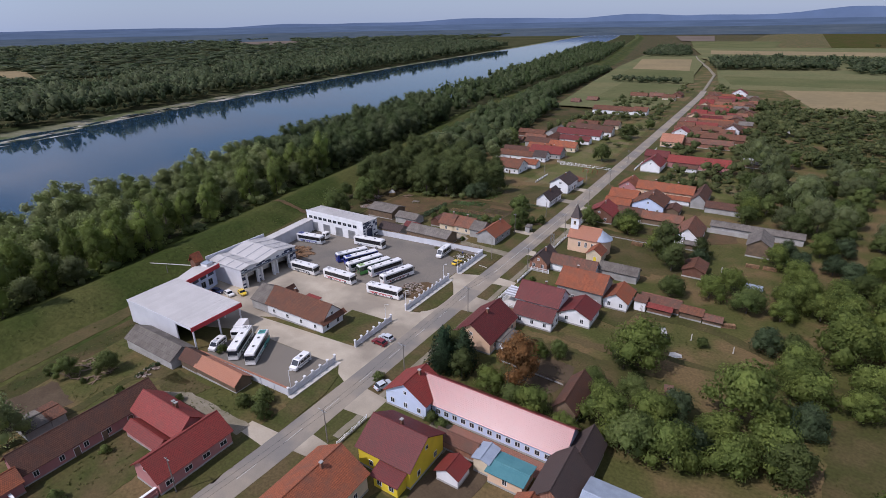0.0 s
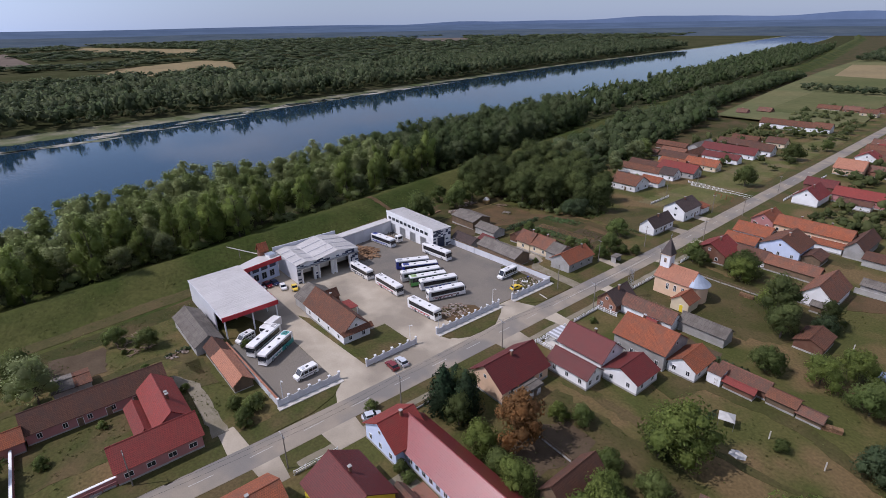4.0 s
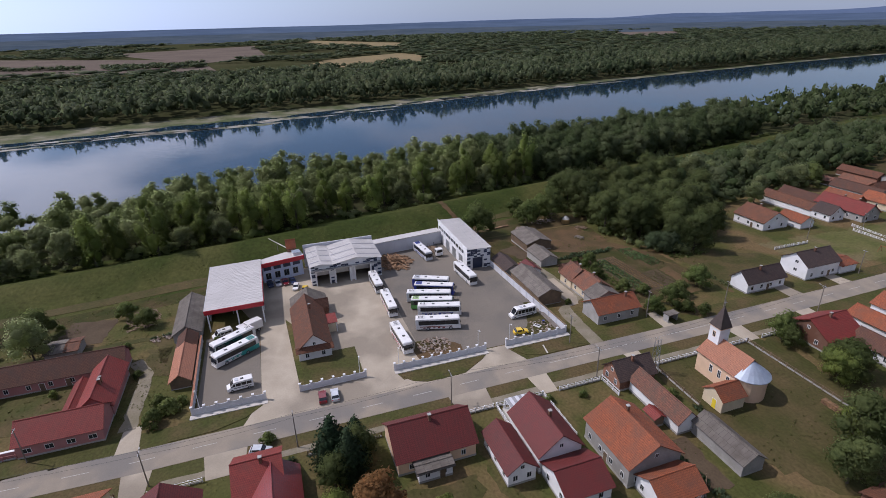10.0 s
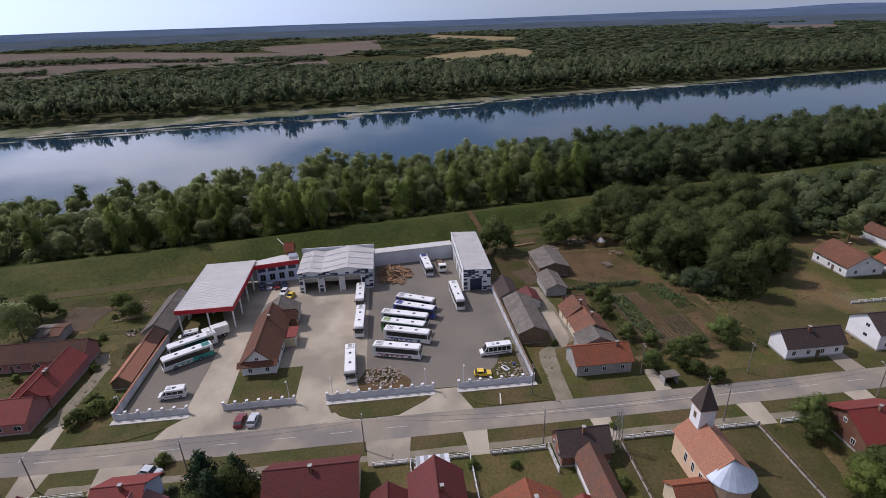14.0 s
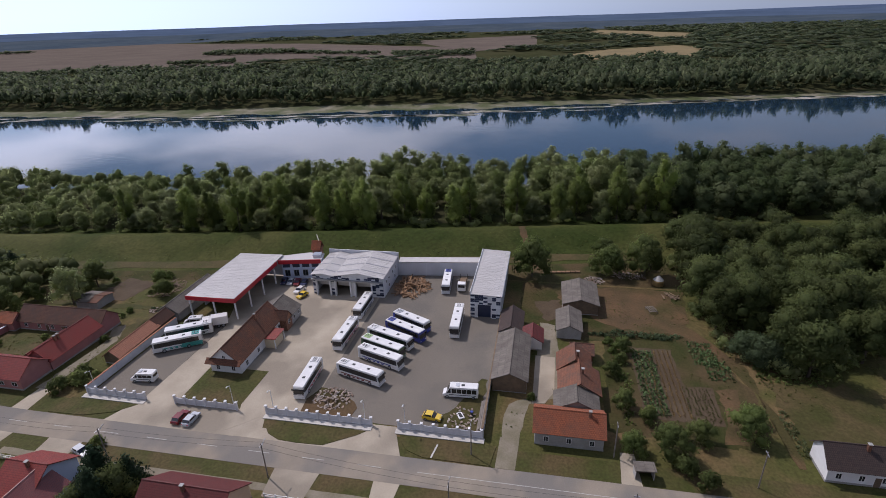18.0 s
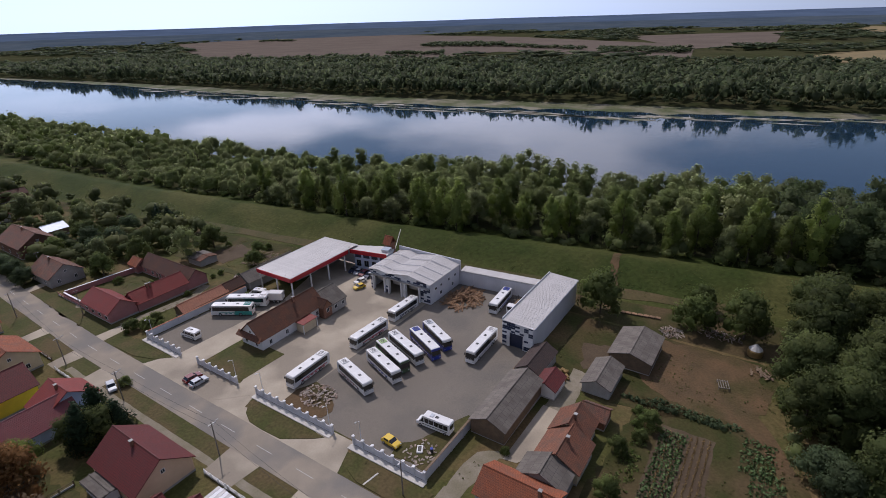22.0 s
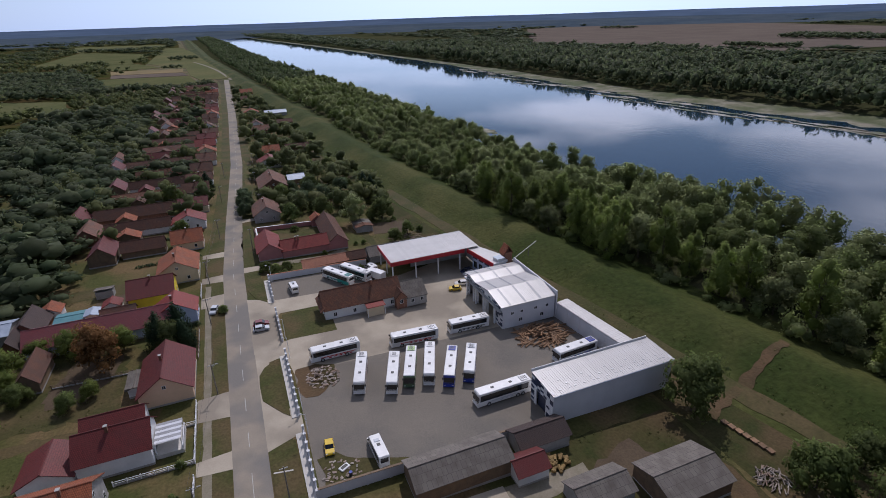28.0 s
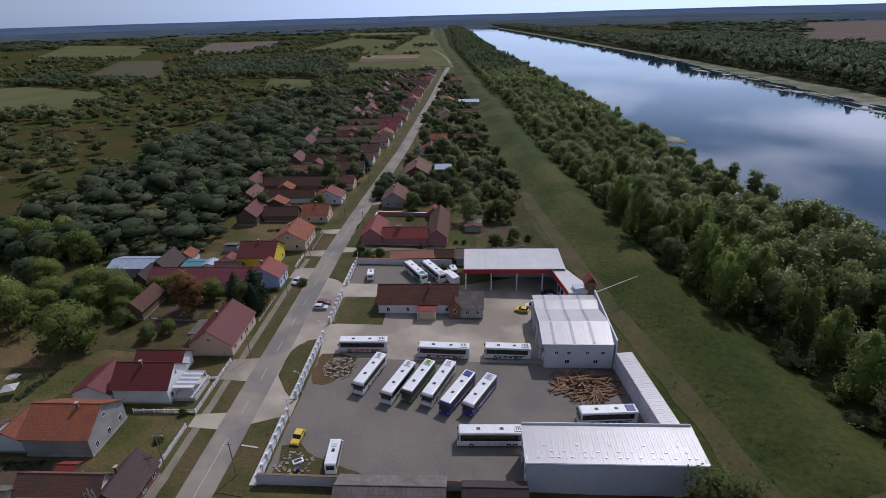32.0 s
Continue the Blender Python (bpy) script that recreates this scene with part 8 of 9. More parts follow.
EAST_POLES = ((-66.5, 16.0), (-62.9, 54.2), (-63.3, 80.0), (-64.6, 111.8), (-61.6, 145.4), (-62.6, 182.0), (-65.0, 217.0), (-67.0, 255.0), (-70.0, 300.0))
for (ax, ay), (bx, by) in zip(EAST_POLES, EAST_POLES[1:]):
    cable((ax, ay, 7.66), (bx, by, 7.66))


def yard_lamp(x, y, dx):
    t = thing("yard_lamp", "slim white lamp post behind the fence", "lamp post", pose(x, y, 0.05), "yard lamps")
    part("shaft", Shape().tube((0, 0, 0), (0, 0, 5.6), 0.08, 0.05, 8), M["white"], t)
    part("arm", Shape().tube((0, 0, 5.5), (0.9 * dx, 0, 5.9), 0.035, n=6), M["white"], t)
    part("lamp_head", bevelled(0.9 * dx - 0.28, -0.13, 5.82, 0.9 * dx + 0.28, 0.13, 5.98, 0.05, 1), M["lamp"], t)


for x, y in ((-80.9, 95.4), (-80.9, 124.6), (-80.9, 61.4), (-80.9, 104.6), (-80.9, 133.0)):
    yard_lamp(x, y, 1.0)


def bus_shelter():
    t = thing("bus_shelter", "small grey street shelter with flat roof", "shelter", pose(-75.4, 177.4, 0.03, 0, 0, 4))
    part("back_wall", Shape().box(-1.0, -1.6, 0, -0.9, 1.6, 2.2), M["grey"], t)
    for y in (-1.6, 1.5):
        part("side_wall", Shape().box(-0.9, y, 0, 0.8, y + 0.1, 2.2), M["grey"], t)
    part("roof", Shape().box(-1.2, -1.8, 2.2, 1.1, 1.8, 2.34), M["fibre"], t)
    part("bench", Shape().box(-0.88, -1.4, 0.4, -0.45, 1.4, 0.48), M["wood"], t)


bus_shelter()


# ---- piles and clutter ----
def pile(name, label, piece, x0, x1, y0, y1, n, length, r, material, seed, tall=1.2, square=False):
    """Loose pieces heaped over a patch, each one its own part."""
    rg = random.Random(seed)
    t = thing(name, label, "pile", on_ground((x0 + x1) / 2, (y0 + y1) / 2, 0.05))
    w, d = (x1 - x0) / 2, (y1 - y0) / 2
    for i in range(n):
        a = rg.uniform(0, 6.28)
        q = math.sqrt(rg.random())
        px, py = w * q * math.cos(a), d * q * math.sin(a)
        h = tall * (1 - q) * rg.random() + r
        L = length * rg.uniform(0.5, 1.2)
        key = (name, round(L), square)
        me = shared(key, lambda: (Shape().box(-L / 2, -r * 1.6, -r * 0.4, L / 2, r * 1.6, r * 0.4) if square else Shape().tube((-L / 2, 0, 0), (L / 2, 0, 0), r, r * 0.85, 7)).mesh(piece, M[material]))
        part(piece, me, None, t, m=pose(px, py, h, rg.uniform(-20, 20), rg.uniform(-9, 9), rg.gauss(20, 40)))
    return t


patch("earth_patch", [(-81.4, 110.4), (-81.4, 121.6), (-84.6, 121.2), (-89.6, 117.6), (-90.6, 111.6), (-86.6, 109.8)], 0.112, M["clay"], "brown earth under the scrap heap", "ground", 0.05, 0.8)
patch("earth_patch", [(-81.4, 139.6), (-84.6, 139.0), (-87.8, 142.0), (-98.4, 145.6), (-98.4, 147.6), (-81.4, 147.6)], 0.112, M["dry"], "weedy ground in the yard corner", "ground", 0.05, 0.7)
track = Shape()
for j in range(47):
    x = -157.5 - 0.7 * j
    y = 157.4 - 0.168 * j
    for k in (-1.2, 0.0, 1.2):
        w = k * (1.0 + 0.9 * noise.noise((x * 0.35, k, 2.0)) + max(0.0, (x + 166.0) * 0.12))
        track.v.append((x, y + w, dyke_z(x, y + w) + 0.14))
track.f = [(3 * j + i, 3 * j + i + 1, 3 * j + i + 4, 3 * j + i + 3) for j in range(46) for i in range(2)]
solid("dyke_track", track, M["clay"], "bare earth track worn over the dyke", "path")
pile("log_pile", "heap of peeled brown logs beside the workshop", "log", -149.6, -135.6, 114.0, 123.6, 160, 4.2, 0.19, "log", 4, 1.9)
pile("scrap_heap", "heap of broken boards and scrap by the fence", "scrap_piece", -90.6, -83.2, 111.0, 119.6, 150, 0.9, 0.10, "rust", 6, 0.9, True)
pile("scrap_heap", "scattered scrap near the gate corner", "scrap_piece", -88.6, -81.4, 140.6, 147.6, 45, 1.0, 0.10, "rust", 7, 0.3, True)
pile("firewood_heap", "heap of pale firewood in the farmyard", "log", -157.6, -151.6, 171.8, 177.4, 70, 1.3, 0.12, "rust", 8, 0.6)
pile("firewood_heap", "row of split firewood under the trees", "log", -161.6, -156.8, 180.0, 190.6, 60, 1.2, 0.11, "rust", 9, 0.7)
pile("timber_heap", "beams lying beside the haystack", "beam", -149.0, -144.6, 192.4, 198.2, 14, 3.0, 0.12, "wood", 10, 0.4, True)
pile("rubble_heap", "pale rubble behind the white hall", "stone", -158.6, -153.2, 138.6, 147.4, 40, 0.7, 0.2, "rust", 11, 0.5, True)
pile("rubble_heap", "rubble strewn beside the pink farmhouse", "stone", -119.0, -115.6, 46.0, 52.0, 30, 0.7, 0.16, "kerb", 12, 0.3, True)
pile("straw_heap", "yellow straw heap behind the shed", "straw_bale", -124.0, -119.4, 154.6, 159.0, 40, 1.4, 0.35, "straw", 13, 0.9)
stack = thing("timber_stack", "long pale beams stacked along the yard wall", "timber", pose(0, 0, -0.1))
for i in range(5):
    y, z = 147.9 - 0.32 * (i % 3), 0.25 + 0.3 * (i // 3)
    part("beam", Shape().box(-91.2 + 0.3 * i, y - 0.13, z - 0.13, -81.0 - 0.2 * i, y + 0.13, z + 0.13), M["pole"], stack)
pile("old_timber", "dark old timber along the dyke foot", "plank", -137.0, -124.0, 37.0, 47.0, 60, 2.4, 0.10, "wood", 14, 0.5, True)
for i in range(7):
    t = thing("wooden_crate", "low weathered wooden crate on the grass", "crate", on_ground(-158.6 - 0.25 * i, 160.8 + 1.5 * i, 0.03), "crates along the dyke foot")
    part("box", Shape().box(-0.5, -0.6, 0.0, 0.5, 0.6, 0.32), M["wood"], t)
    part("lid", Shape().box(-0.56, -0.66, 0.32, 0.56, 0.66, 0.38), M["log"], t)


def haystack():
    t = thing("haystack", "conical haystack half covered with a pale tarpaulin", "haystack", on_ground(-154.4, 193.4, 0.03) @ Matrix.Scale(0.78, 4))
    part("hay_body", Shape().tube((0, 0, 0), (0, 0, 1.8), 2.1, 2.2, 16).tube((0, 0, 1.8), (0, 0, 3.6), 2.2, 0.5, 16), M["straw"], t)
    part("tarpaulin", Shape().tube((0, 0, 2.2), (0, 0, 3.75), 2.02, 0.45, 10), M["sheet"], t)


haystack()


def pallet_frame():
    t = thing("cart_frame", "pale timber cart frame standing on the earth", "cart", on_ground(-137.0, 188.6, 0.03, 15))
    for i in range(5):
        part("slat", Shape().box(-1.6, -1.0 + 0.5 * i, 0.7, 1.6, -0.88 + 0.5 * i, 0.8), M["pole"], t)
    for x in (-1.4, 1.3):
        part("bearer", Shape().box(x, -1.1, 0.5, x + 0.12, 1.2, 0.7), M["pole"], t)
        for y in (-1.0, 1.05):
            part("leg", Shape().box(x, y, 0, x + 0.12, y + 0.12, 0.5), M["pole"], t)


pallet_frame()


def body_shell():
    t = thing("body_panel", "discarded white vehicle panel on the gravel", "car part", on_ground(-85.6, 143.4, 0.06, 30))
    part("panel", bevelled(-1.0, -0.6, 0, 1.0, 0.6, 0.35, 0.15, 2), M["buswhite"], t)
    part("opening", Shape().box(-0.7, -0.35, 0.34, 0.7, 0.3, 0.358), M["trim"], t)
    tub = thing("barrel", "dark plastic barrel beside the panel", "barrel", on_ground(-86.3, 145.6, 0.06))
    part("drum", Shape().tube((0, 0, 0), (0, 0, 0.9), 0.3, 0.32, 12), M["trim"], tub)
    part("lid", Shape().tube((0, 0, 0.9), (0, 0, 0.95), 0.33, 0.33, 12), M["busblue"], tub)


body_shell()


def lorry(label, x, y, dx, dy, L=7.0, cab="buswhite", load="buswhite", flat=False):
    t = thing("lorry", label, "lorry", on_ground(x, y, 0.06, math.degrees(math.atan2(dy, dx))))
    part("cab", bevelled(L / 2 - 2.0, -1.2, 0.6, L / 2, 1.2, 3.0, 0.15, 2), M[cab], t)
    part("windscreen", Shape().box(L / 2 - 0.05, -1.0, 1.8, L / 2 + 0.015, 1.0, 2.7), M["busglass"], t)
    for sg in (1, -1):
        part("side_window", Shape().box(L / 2 - 1.5, sg * 1.2 - 0.012, 1.8, L / 2 - 0.4, sg * 1.2 + 0.012, 2.6), M["busglass"], t)
        for a in (L / 2 - 1.1, -L / 2 + 1.3, -L / 2 + 2.5):
            k = part("wheel", MESHES["tyre"], None, t, m=pose(a, sg * 1.0, 0.47))
            part("rim", MESHES["rim"], None, k)
    part("chassis", Shape().box(-L / 2, -0.5, 0.55, L / 2 - 1.9, 0.5, 0.85), M["trim"], t)
    if flat:
        part("bed", Shape().box(-L / 2, -1.2, 0.85, L / 2 - 2.1, 1.2, 1.0), M["wood"], t)
        for i in range(6):
            a = -L / 2 + 0.1 + i * (L - 2.4) / 5
            for sg in (1, -1):
                part("stake", Shape().box(a, sg * 1.12 - 0.05, 1.0, a + 0.1, sg * 1.12 + 0.05, 2.4), M["trim"], t)
    else:
        part("box_body", bevelled(-L / 2, -1.22, 0.9, L / 2 - 2.15, 1.22, 3.2, 0.06, 1), M[load], t)


lorry("white timber lorry with empty stake bed", -145.0, 134.6, 1, 0.06, 9.0, flat=True)
lorry("white box lorry behind the parked coaches", -111.4, 71.6, 0.5, -0.86, 6.4)
van("white delivery van at the wall corner", -111.6, 64.6, 0.3, -1, 5.0, 2.2, "van")


def mast():
    t = thing("barrier_boom", "long pale pole propped out towards the dyke", "pole", pose(-151.2, 86.6, -2.1))
    part("boom", Shape().tube((0, 0, 6.0), (-13.4, -7.8, 7.0), 0.16, 0.12, 8), M["kerb"], t)
    part("post", Shape().tube((-0.4, -0.2, 0), (-0.4, -0.2, 6.0), 0.14, 0.12, 8), M["pole"], t)
    part("post", Shape().tube((-9.0, -5.2, 3.4), (-9.0, -5.2, 6.6), 0.12, 0.1, 8), M["pole"], t)


mast()


def climbing_frame(x, y):
    t = thing("play_frame", "rusty orange play frame on the green", "playground", pose(x, y, gz(x) + 0.02), "playground frames")
    for sx in (-1.4, 1.4):
        part("leg", Shape().tube((sx, -0.9, 0), (sx, 0, 2.0), 0.08, n=6), M["orange"], t)
        part("leg", Shape().tube((sx, 0.9, 0), (sx, 0, 2.0), 0.08, n=6), M["orange"], t)
    part("beam", Shape().tube((-1.6, 0, 2.0), (1.6, 0, 2.0), 0.09, n=6), M["orange"], t)


climbing_frame(-85.0, 272.6)
climbing_frame(-79.6, 271.4)


# ---- kitchen garden: rows of plants ----
def crop_rows(x0, x1, y0, y1, n, material, label, w, seed, dense=1.0):
    rg = random.Random(seed)
    s = Leaves(seed)
    for i in range(n):
        y = y0 + (y1 - y0) * i / max(1, n - 1)
        x = x0
        while x < x1:
            if rg.random() < 0.85 * dense:
                s.cards((x, y + rg.uniform(-0.15, 0.15), gz(x) + 0.15), w * rg.uniform(0.5, 1.1), 0.8, 7, w * 0.55)
            x += w * 1.1
    tagged(new("crop_row", s.mesh("crop_row", M[material])), label, "vegetables", kind="stuff")


crop_rows(-115.8, -91.8, 180.9, 184.9, 6, "veg", "dense green vegetable rows in the garden", 0.50, 1, 1.2)
crop_rows(-116.2, -92.0, 182.2, 184.0, 2, "straw", "yellow maize stalks between the green rows", 0.24, 22, 0.9)
crop_rows(-116.8, -92.2, 185.8, 189.0, 4, "straw", "dry pale crop rows in the garden", 0.22, 2, 1.1)
crop_rows(-102.4, -91.4, 189.6, 194.4, 7, "tuft", "thin green rows in the garden", 0.22, 4, 0.7)
crop_rows(-121.6, -112.0, 194.6, 199.4, 7, "veg", "leafy cabbage bed in the garden", 0.5, 3)
crop_rows(-113.6, -106.0, 196.6, 201.0, 6, "veg", "leafy cabbage bed in the garden", 0.5, 7)
for k in range(8):
    crop_rows(-124.6 + 0.1 * k, -122.2, 176.4 + 2.2 * k, 178.0 + 2.2 * k, 3, "leaf_i", "dark hedge at the garden edge", 0.8, 20 + k)
crop_rows(-117.0, -108.0, 207.0, 208.4, 3, "leaf_c", "tall weeds at the edge of the copse", 0.8, 9)
crop_rows(-113.0, -107.6, 209.0, 219.0, 9, "leaf_c", "tall weeds at the edge of the copse", 0.8, 10, 0.8)
crop_rows(-119, -88, 176.4, 178.6, 4, "leaf_c", "low weeds along the garden path", 0.6, 6, 0.6)
crop_rows(-97, -84, 206.4, 207.6, 3, "leaf_b", "rough weeds beside the trail", 0.6, 8, 0.7)


# ---- river bars ----
def bar(x, y, lx, ly, seed, z=WATER):
    rg = random.Random(seed)
    pts = [(x + lx * (0.5 + 0.7 * rg.random()) * math.cos(a) - 0.12 * ly * math.sin(a), y + ly * (0.6 + 0.5 * rg.random()) * math.sin(a)) for a in [2 * math.pi * i / 26 for i in range(26)]]
    solid("sand_bar", Shape().prism(pts, z - 0.8, z + 0.14), M["shingle"], "low pale sand and gravel bar in the river", "sandbar")


for i, (x, y, lx, ly) in enumerate(((-237, -166, 7, 10), (-247, -126, 9, 12), (-225, -205, 5, 9), (-216, -252, 6, 12), (-257, 26, 4, 9))):
    bar(x, y, lx, ly, i + 1)
bar_rng = random.Random(12)
for i in range(64):
    y = -560 + 17 * i
    bar(far_x(y) + beach(y) + bar_rng.uniform(0, 30) * (1.0 if y < 320 else 0.35), y + bar_rng.uniform(-6, 6), bar_rng.uniform(2.0, 6.5), bar_rng.uniform(9, 32), 20 + i)


# ---- gardens behind the east houses ----
def wood_stack(x, y, turn, L=4.0, seed=0):
    """Split logs stacked in a low wall."""
    t = thing("wood_stack", "low stack of split firewood in a garden", "firewood", on_ground(x, y, 0.0, turn), "wood stacks")
    rg = random.Random(seed)
    for i in range(int(L / 0.32)):
        for j in range(4):
            part("log", shared(("slog", rg.randrange(3)), lambda: Shape().tube((0, -0.5, 0), (0, 0.5, 0), 0.15, n=6).mesh("log", M["log"])), None, t, m=pose(-L / 2 + 0.32 * i + 0.1 * (j % 2), rg.uniform(-0.08, 0.08), 0.15 + 0.27 * j))


def hen_house(label, x, y, w, d, h, turn, wall, roof):
    """A small garden shed with a sloping roof and a door."""
    t = thing("garden_shed", label, "shed", on_ground(x, y, 0.0, turn))
    part("wall", Shape().box(-w / 2, -d / 2, 0, w / 2, d / 2, h), M[wall], t)
    part("roof", Shape().add([(-w / 2 - 0.2, -d / 2 - 0.25, h), (w / 2 + 0.2, -d / 2 - 0.25, h), (w / 2 + 0.2, d / 2 + 0.25, h + 0.7), (-w / 2 - 0.2, d / 2 + 0.25, h + 0.7),
                              (-w / 2 - 0.2, -d / 2 - 0.25, h + 0.1), (w / 2 + 0.2, -d / 2 - 0.25, h + 0.1), (w / 2 + 0.2, d / 2 + 0.25, h + 0.8), (-w / 2 - 0.2, d / 2 + 0.25, h + 0.8)],
                             [(3, 2, 1, 0), (4, 5, 6, 7), (0, 1, 5, 4), (1, 2, 6, 5), (2, 3, 7, 6), (3, 0, 4, 7)]), M[roof], t)
    door(t, pose(0.2 * w, -d / 2, 0.05), 0.8, 1.8)


for x, y, turn, L in ((0.5, 183.8, 3, 4), (5.4, 184.2, 0, 4), (-2.0, 139.8, 20, 4), (-25.6, 80.0, 10, 4), (-36.0, 184.0, 0, 4)):
    wood_stack(x, y, turn, L, int(x * 7 + y))
for label, x, y, w, d, h, turn, wall, roof in (
        ("grey shed behind the yellow house", -34.0, 49.0, 4.6, 3.2, 2.3, 0, "grey", "fibre"), ("small white shed at the head of the shed row", -24.0, 138.4, 3.0, 3.0, 2.8, 0, "white", "old"), ("tiny brick kiln in the orchard", -9.6, 103.0, 1.6, 1.4, 1.4, 15, "brick", "old")):
    hen_house(label, x, y, w, d, h, turn, wall, roof)
for x0, y0, x1, y1 in ((-46.4, 95.6, -30.0, 94.6), (-60.0, 160.0, -46.0, 159.6), (-60.4, 187.8, -30.0, 187.4), (-30.6, 146.6, -24.0, 140.4)):
    picket_fence(x0, y0, x1, y1, material="wood", label="old wooden fence between two gardens", h=1.0)
for label, pts, k in (("trodden path beside the shed row", [(-34.2, 127.6), (-27.3, 125.0), (-24.0, 133.8), (-12.5, 134.6), (-4.7, 134.4), (5.5, 129.4), (14.8, 127.0), (15.4, 129.2), (6.0, 132.4), (-4.0, 138.0), (-12.5, 138.8), (-24.4, 139.4), (-33.6, 130.6)], "dry"),
                      ("dry leaves under the russet tree", [(-43.0, 86.0), (-33.0, 84.0), (-29.0, 99.0), (-36.0, 102.0), (-42.0, 97.0)], "soil"), ("bare orange earth beside the barn", [(-15.4, 196.4), (-5.4, 203.4), (-7.0, 211.0), (-16.0, 209.6)], "clay"),
                      ("pale dry path through the orchard", [(-20.0, 116.4), (-2.0, 117.0), (12.0, 124.0), (26.0, 122.0), (27.0, 126.0), (11.0, 125.0), (-3.0, 118.4), (-20.0, 117.6)], "dry"),
                      ("bare dry ground under the orchard trees", [(18.0, 88.0), (30.0, 84.0), (36.0, 104.0), (30.0, 118.0), (20.0, 112.0)], "dry")):
    patch("worn_ground", pts, 0.058, M[k], label, "ground", 0.05)
t = thing("garden_gazebo", "small white garden canopy on four posts", "canopy", pose(-16.3, 126.0, 0, 0, 0, 20))
part("canopy_top", Shape().add([(-1.5, -1.5, 2.0), (1.5, -1.5, 2.0), (1.5, 1.5, 2.0), (-1.5, 1.5, 2.0), (0, 0, 2.8)], [(0, 1, 4), (1, 2, 4), (2, 3, 4), (3, 0, 4), (3, 2, 1, 0)]), M["sheet"], t)
for i in range(4):
    part("post", Shape().tube((1.4 * (-1 if i % 2 else 1), 1.4 * (-1 if i > 1 else 1), 0), (1.4 * (-1 if i % 2 else 1), 1.4 * (-1 if i > 1 else 1), 2.0), 0.04, n=6), M["steel"], t)
t = thing("sheet_heap", "pale plastic sheet crumpled on the lawn", "sheet", pose(-11.1, 119.6, 0.0))
part("sheet", Shape().add([(-1.4, -0.9, 0.03), (0.2, -1.2, 0.05), (1.5, -0.4, 0.03), (1.2, 1.0, 0.04), (-0.4, 1.3, 0.03), (-1.5, 0.6, 0.03), (0.1, 0.1, 0.35)], [(0, 1, 6), (1, 2, 6), (2, 3, 6), (3, 4, 6), (4, 5, 6), (5, 0, 6)]), M["sheet"], t)
for x, y in ((-7.7, 175.0), (0.5, 127.5), (-9.1, 128.4)):
    t = thing("garden_post", "short white concrete post in the garden", "post", pose(x, y, 0), "garden posts")
    part("shaft", Shape().box(-0.1, -0.1, 0, 0.1, 0.1, 1.9), M["kerb"], t)
t = thing("tarpaulin", "blue-grey tarpaulin over a low heap", "tarpaulin", pose(1.4, 167.6, 0))
part("cover", bevelled(-3.0, -1.6, 0.0, 3.0, 1.6, 0.9, 0.35, 2), M["zinc"], t)


def lattice_mast(x, y, h=9.0):
    """A square lattice mast with crossed braces."""
    t = thing("lattice_mast", "grey steel lattice mast beside the cottages", "mast", pose(x, y, 0))
    for sx in (-1, 1):
        for sy in (-1, 1):
            part("leg", Shape().tube((0.7 * sx, 0.7 * sy, 0), (0.4 * sx, 0.4 * sy, h), 0.06, n=5), M["steel"], t)
    n = 7
    for i in range(n):
        a, b = 0.7 - 0.3 * i / n, 0.7 - 0.3 * (i + 1) / n
        z0, z1 = h * i / n, h * (i + 1) / n
        for p, q in (((-a, -a), (b, -b)), ((a, -a), (b, b)), ((a, a), (-b, b)), ((-a, a), (-b, -b))):
            part("brace", Shape().tube((*p, z0), (*q, z1), 0.03, n=4), M["steel"], t)


lattice_mast(-58.6, 158.4)
for label, x0, y0, x1, y1, k in (("vegetable patch in a garden", -38.0, 97.0, -30.0, 103.0, "soil"), 
                                 ("bare trodden yard behind a house", -40.0, 144.4, -28.0, 150.4, "soil"), ("dry mown grass in a garden", -58.0, 176.0, -38.0, 186.0, "dry"), 
                                 ("bare trodden yard behind a house", -42.0, 50.0, -32.0, 70.0, "soil")):
    patch("garden_patch", rect(x0, y0, x1, y1), 0.054, M[k], label, "ground", 0.05)


# ---- plots beside the pink farmhouse ----
for label, pts, k in (("mown green strip before the farmhouse", [(-78.6, 12.0), (-74.4, 12.0), (-73.6, 46.0), (-78.4, 46.0)], "lawn"),
                      ("grassy courtyard of the farmhouse", [(-108.6, 13.0), (-87.0, 12.0), (-87.0, 38.0), (-108.6, 38.0)], "lawn"),
                      ("trodden dry path behind the farmhouse", [(-118.6, 12.0), (-116.6, 12.0), (-117.0, 46.0), (-113.0, 49.6), (-104.0, 50.0), (-104.0, 52.6), (-116.0, 52.0), (-119.6, 46.0)], "dry"),
                      ("bare ground by the old shed", [(-136.0, 24.0), (-122.0, 22.0), (-121.0, 34.0), (-134.0, 36.0)], "soil"),
                      ("pale patch of rubble and weeds", [(-112.0, 46.8), (-100.0, 47.0), (-98.0, 53.0), (-111.0, 53.6)], "dry")):
    patch("grass_plot", pts, 0.05, M[k], label, "ground", 0.05, 0.8)
bush_rng = random.Random(31)
for _ in range(34):
    x, y = bush_rng.uniform(-140, -84), bush_rng.uniform(-20, 58)
    if clear_of_houses(x, y, 1.4) and not (-108.8 < x < -84 and 10 < y < 40) and x > dyke_x(y) + 16:
        plant("bush", x, y, bush_rng.uniform(0.3, 0.75))

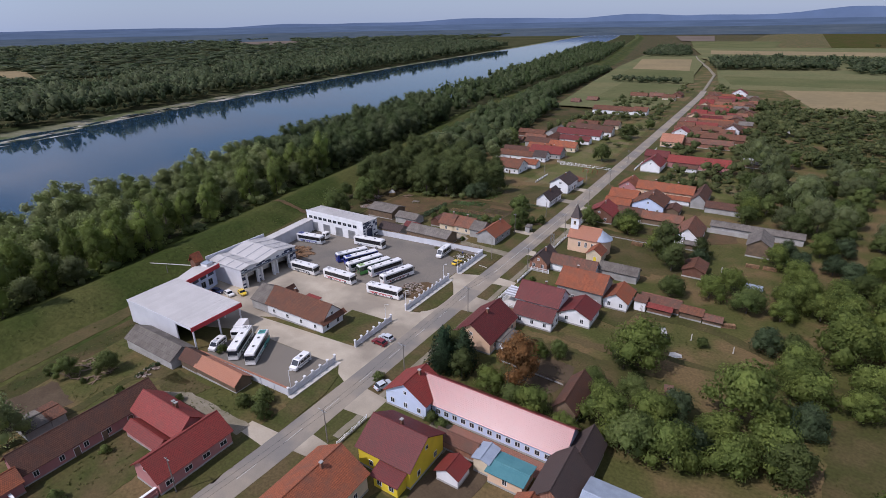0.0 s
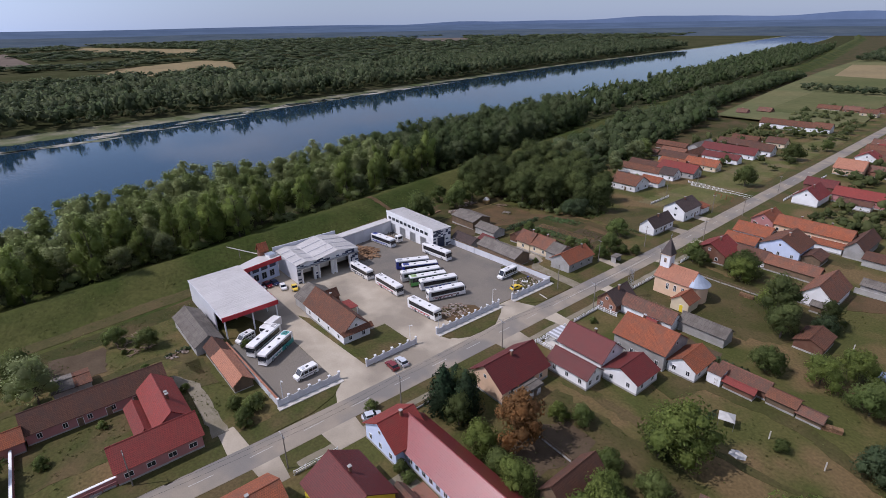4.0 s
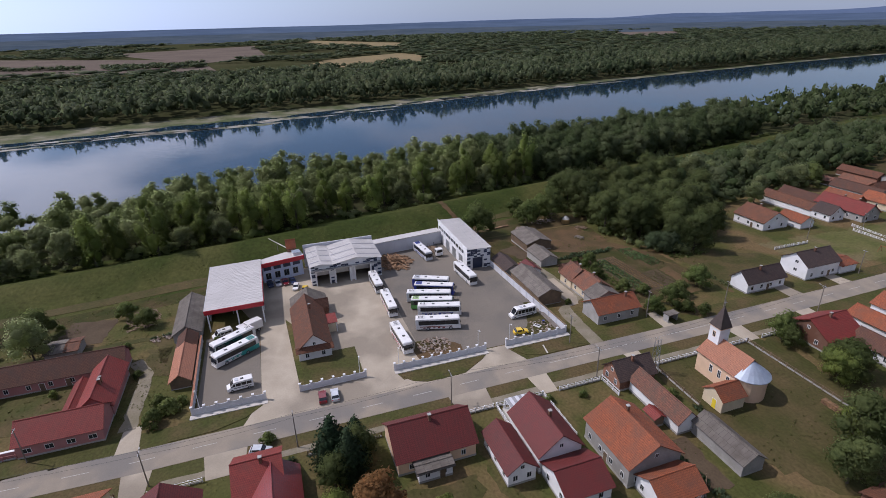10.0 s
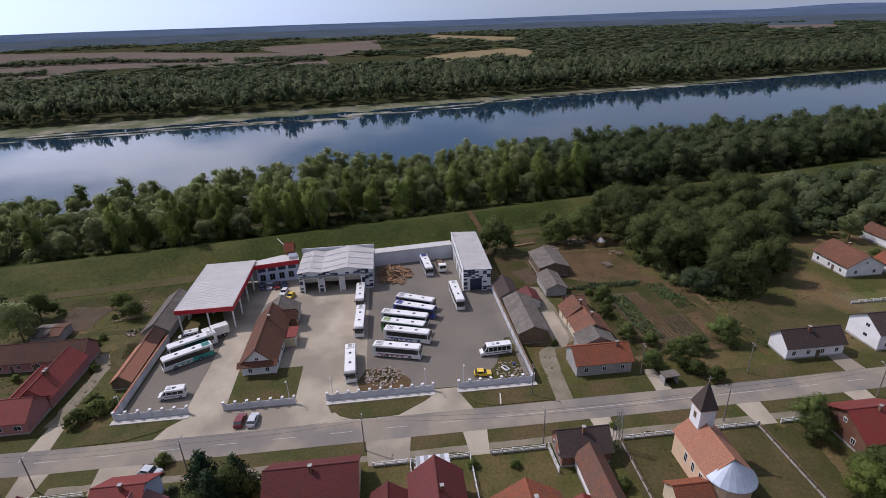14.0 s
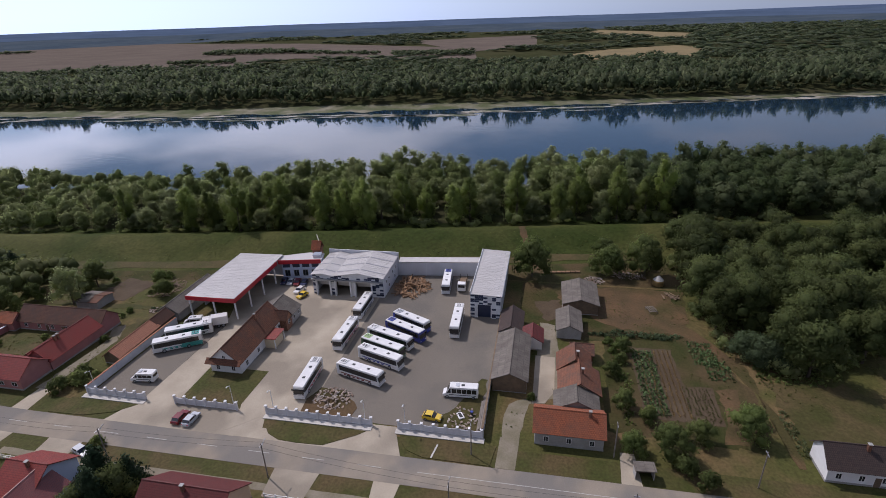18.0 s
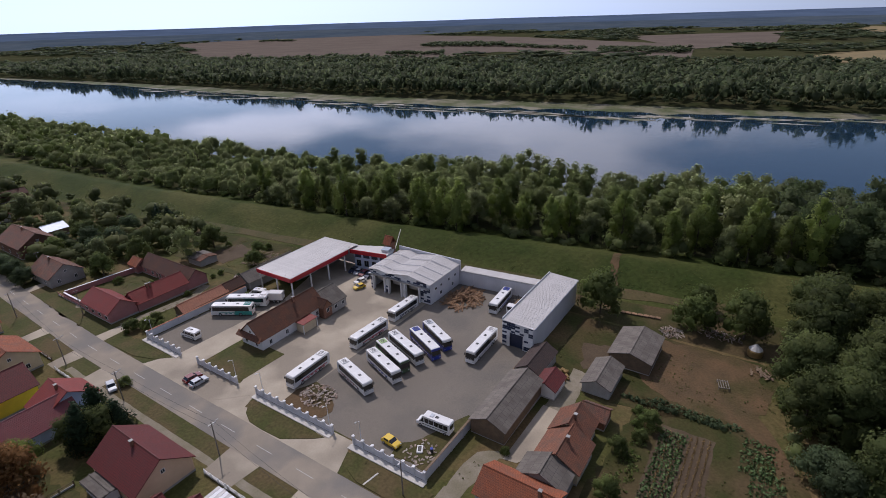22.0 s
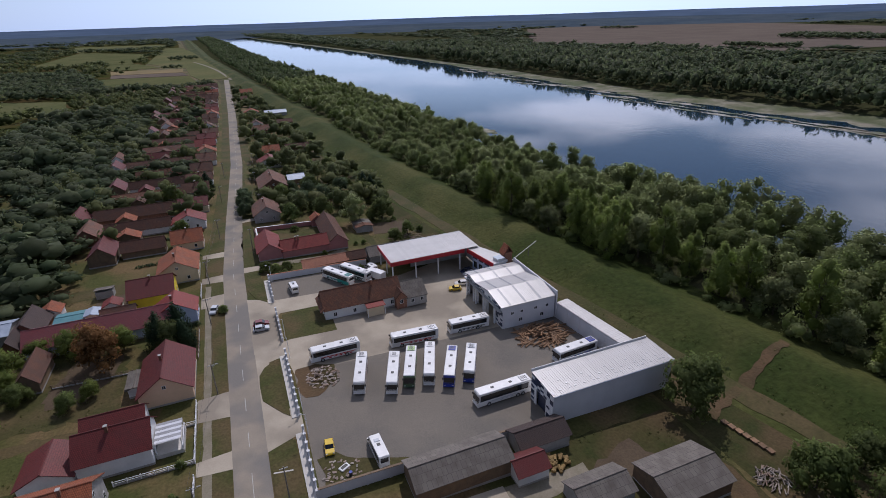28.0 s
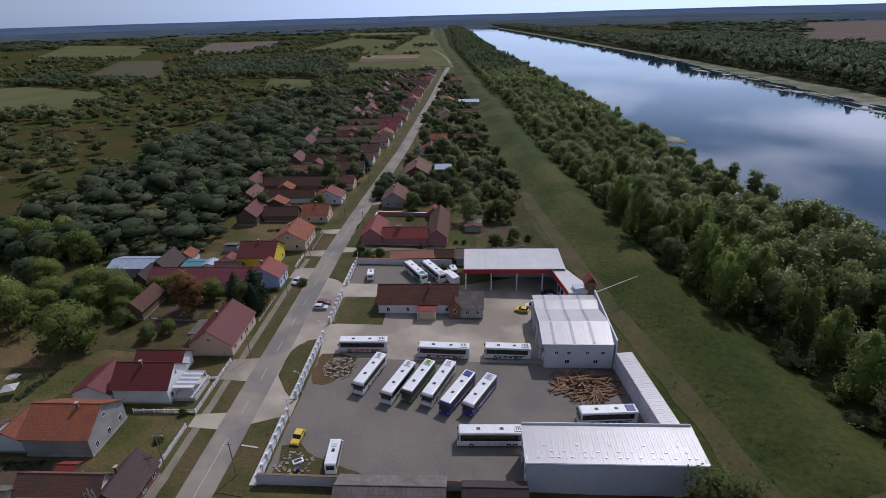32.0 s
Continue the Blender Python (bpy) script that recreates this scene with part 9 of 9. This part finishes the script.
ribbon("footpath", 56, 214, lambda y: -63.3 + 0.25 * noise.noise((y * 0.3, 1, 0)), lambda y: -61.7 + 0.25 * noise.noise((y * 0.3, 5, 0)), 0.03, M["path"], "trodden pale footpath along the garden fences", "footpath", 2.0, 0.03)
slab("kerb_line", [(-77.0, 140.2), (-73.6, 139.6), (-73.6, 139.9), (-77.0, 140.5)], 0.2, M["kerb"], "pale concrete kerb across the grass strip", "kerb", 0.12)


def terrace():
    """A raised terrace with a sheet canopy and a white balustrade."""
    t = thing("terrace", "raised house terrace with striped sheet canopy and white balusters", "terrace", pose(-58.6, 120.8, 0))
    part("floor", Shape().box(0, 0, 0, 4.8, 6.6, 0.9), M["kerb"], t)
    for i in range(8):
        part("canopy_sheet", Shape().box(0.1, 0.4 + 0.72 * i, 3.3, 4.7, 1.08 + 0.72 * i, 3.36), M["panel" if i % 2 else "strip"], t)
    for y in (0.4, 6.2):
        part("beam", Shape().box(0.1, y - 0.06, 3.18, 4.7, y + 0.06, 3.3), M["white"], t)
        for x in (0.2, 4.6):
            part("post", Shape().box(x - 0.07, y - 0.07, 0.9, x + 0.07, y + 0.07, 3.18), M["white"], t)
    part("rail", Shape().box(0.0, 0.0, 1.75, 0.14, 6.6, 1.85), M["white"], t)
    for i in range(16):
        part("baluster", shared("baluster", lambda: Shape().tube((0, 0, 0.9), (0, 0, 1.75), 0.06, n=6).mesh("baluster", M["white"])), None, t, m=pose(0.07, 0.2 + 0.41 * i, 0))


terrace()


# ---- weeds and rough grass ----
def tufts(label, spots, material, size, seed, n=5):
    """Low clumps of weeds at each place that spots yields."""
    rg, s = random.Random(seed), Leaves(seed)
    for x, y, z in spots(rg):
        k = size * rg.uniform(0.5, 1.3)
        s.cards((x, y, z + 0.25 * k), k, 0.6, n, 0.6 * k, 0.0)
    tagged(new("weeds", s.mesh("weeds", M[material])), label, "weeds", kind="stuff")


def on_dyke(lo, hi, y0, y1, n, cut):
    def spots(rg):
        for _ in range(n):
            y = rg.uniform(y0, y1)
            x = dyke_x(y) + rg.uniform(lo, hi)
            if noise.noise((x * 0.14, y * 0.09, 3)) > cut:
                yield x, y, dyke_z(x, y)
    return spots


def in_garden(x0, x1, y0, y1, n, cut, scale=0.11):
    def spots(rg):
        for _ in range(n):
            x, y = rg.uniform(x0, x1), rg.uniform(y0, y1)
            if clear_of_houses(x, y, 0.6) and noise.noise((x * scale, y * scale, 6)) > cut:
                yield x, y, gz(x) + 0.05
    return spots


def along(*lines):
    def spots(rg):
        for x0, y0, x1, y1 in lines:
            n = int(math.hypot(x1 - x0, y1 - y0) / 0.55)
            for i in range(n):
                if noise.noise((x0 + i * 0.12, y0, 2)) > -0.3:
                    x, y = x0 + (x1 - x0) * i / n + rg.uniform(-0.35, 0.35), y0 + (y1 - y0) * i / n + rg.uniform(-0.35, 0.35)
                    yield x, y, gz(x) + 0.1
    return spots


tufts("rough grass and weeds on the slope of the dyke", on_dyke(1.6, 15.0, 20, 330, 1500, 0.05), "tuft", 0.24, 61)
tufts("rough grass and weeds on the slope of the dyke", on_dyke(8.0, 19.0, -120, 330, 1000, 0.05), "tuft", 0.30, 62)
tufts("patchy weeds in the orchard grass", in_garden(-44, 34, 78, 200, 3400, 0.08), "tuft", 0.20, 63)
tufts("patchy weeds in the gardens by the street", in_garden(-60, -20, 30, 240, 2400, 0.12), "tuft", 0.18, 64)
tufts("weeds in the rough ground beside the farm", in_garden(-148, -84, 152, 236, 2600, 0.08), "tuft", 0.22, 65)
tufts("weeds in the meadow south of the halls", in_garden(-146, -84, 8, 60, 2000, 0.05), "tuft", 0.22, 66)
tufts("dark hedge row between two gardens", along((-38, 145.4, -20, 146.8), (-46, 158.6, -30, 158.8), (-20, 116, -19, 128), (-60, 78.6, -46, 79.2), (-122.6, 60.6, -145, 60.2), (-118, 47, -118, 58), (-122, 171.5, -122.3, 191), (-60, 30, -40, 31), (-60, 8, -36, 9)), "leaf_i", 0.75, 67, 8)
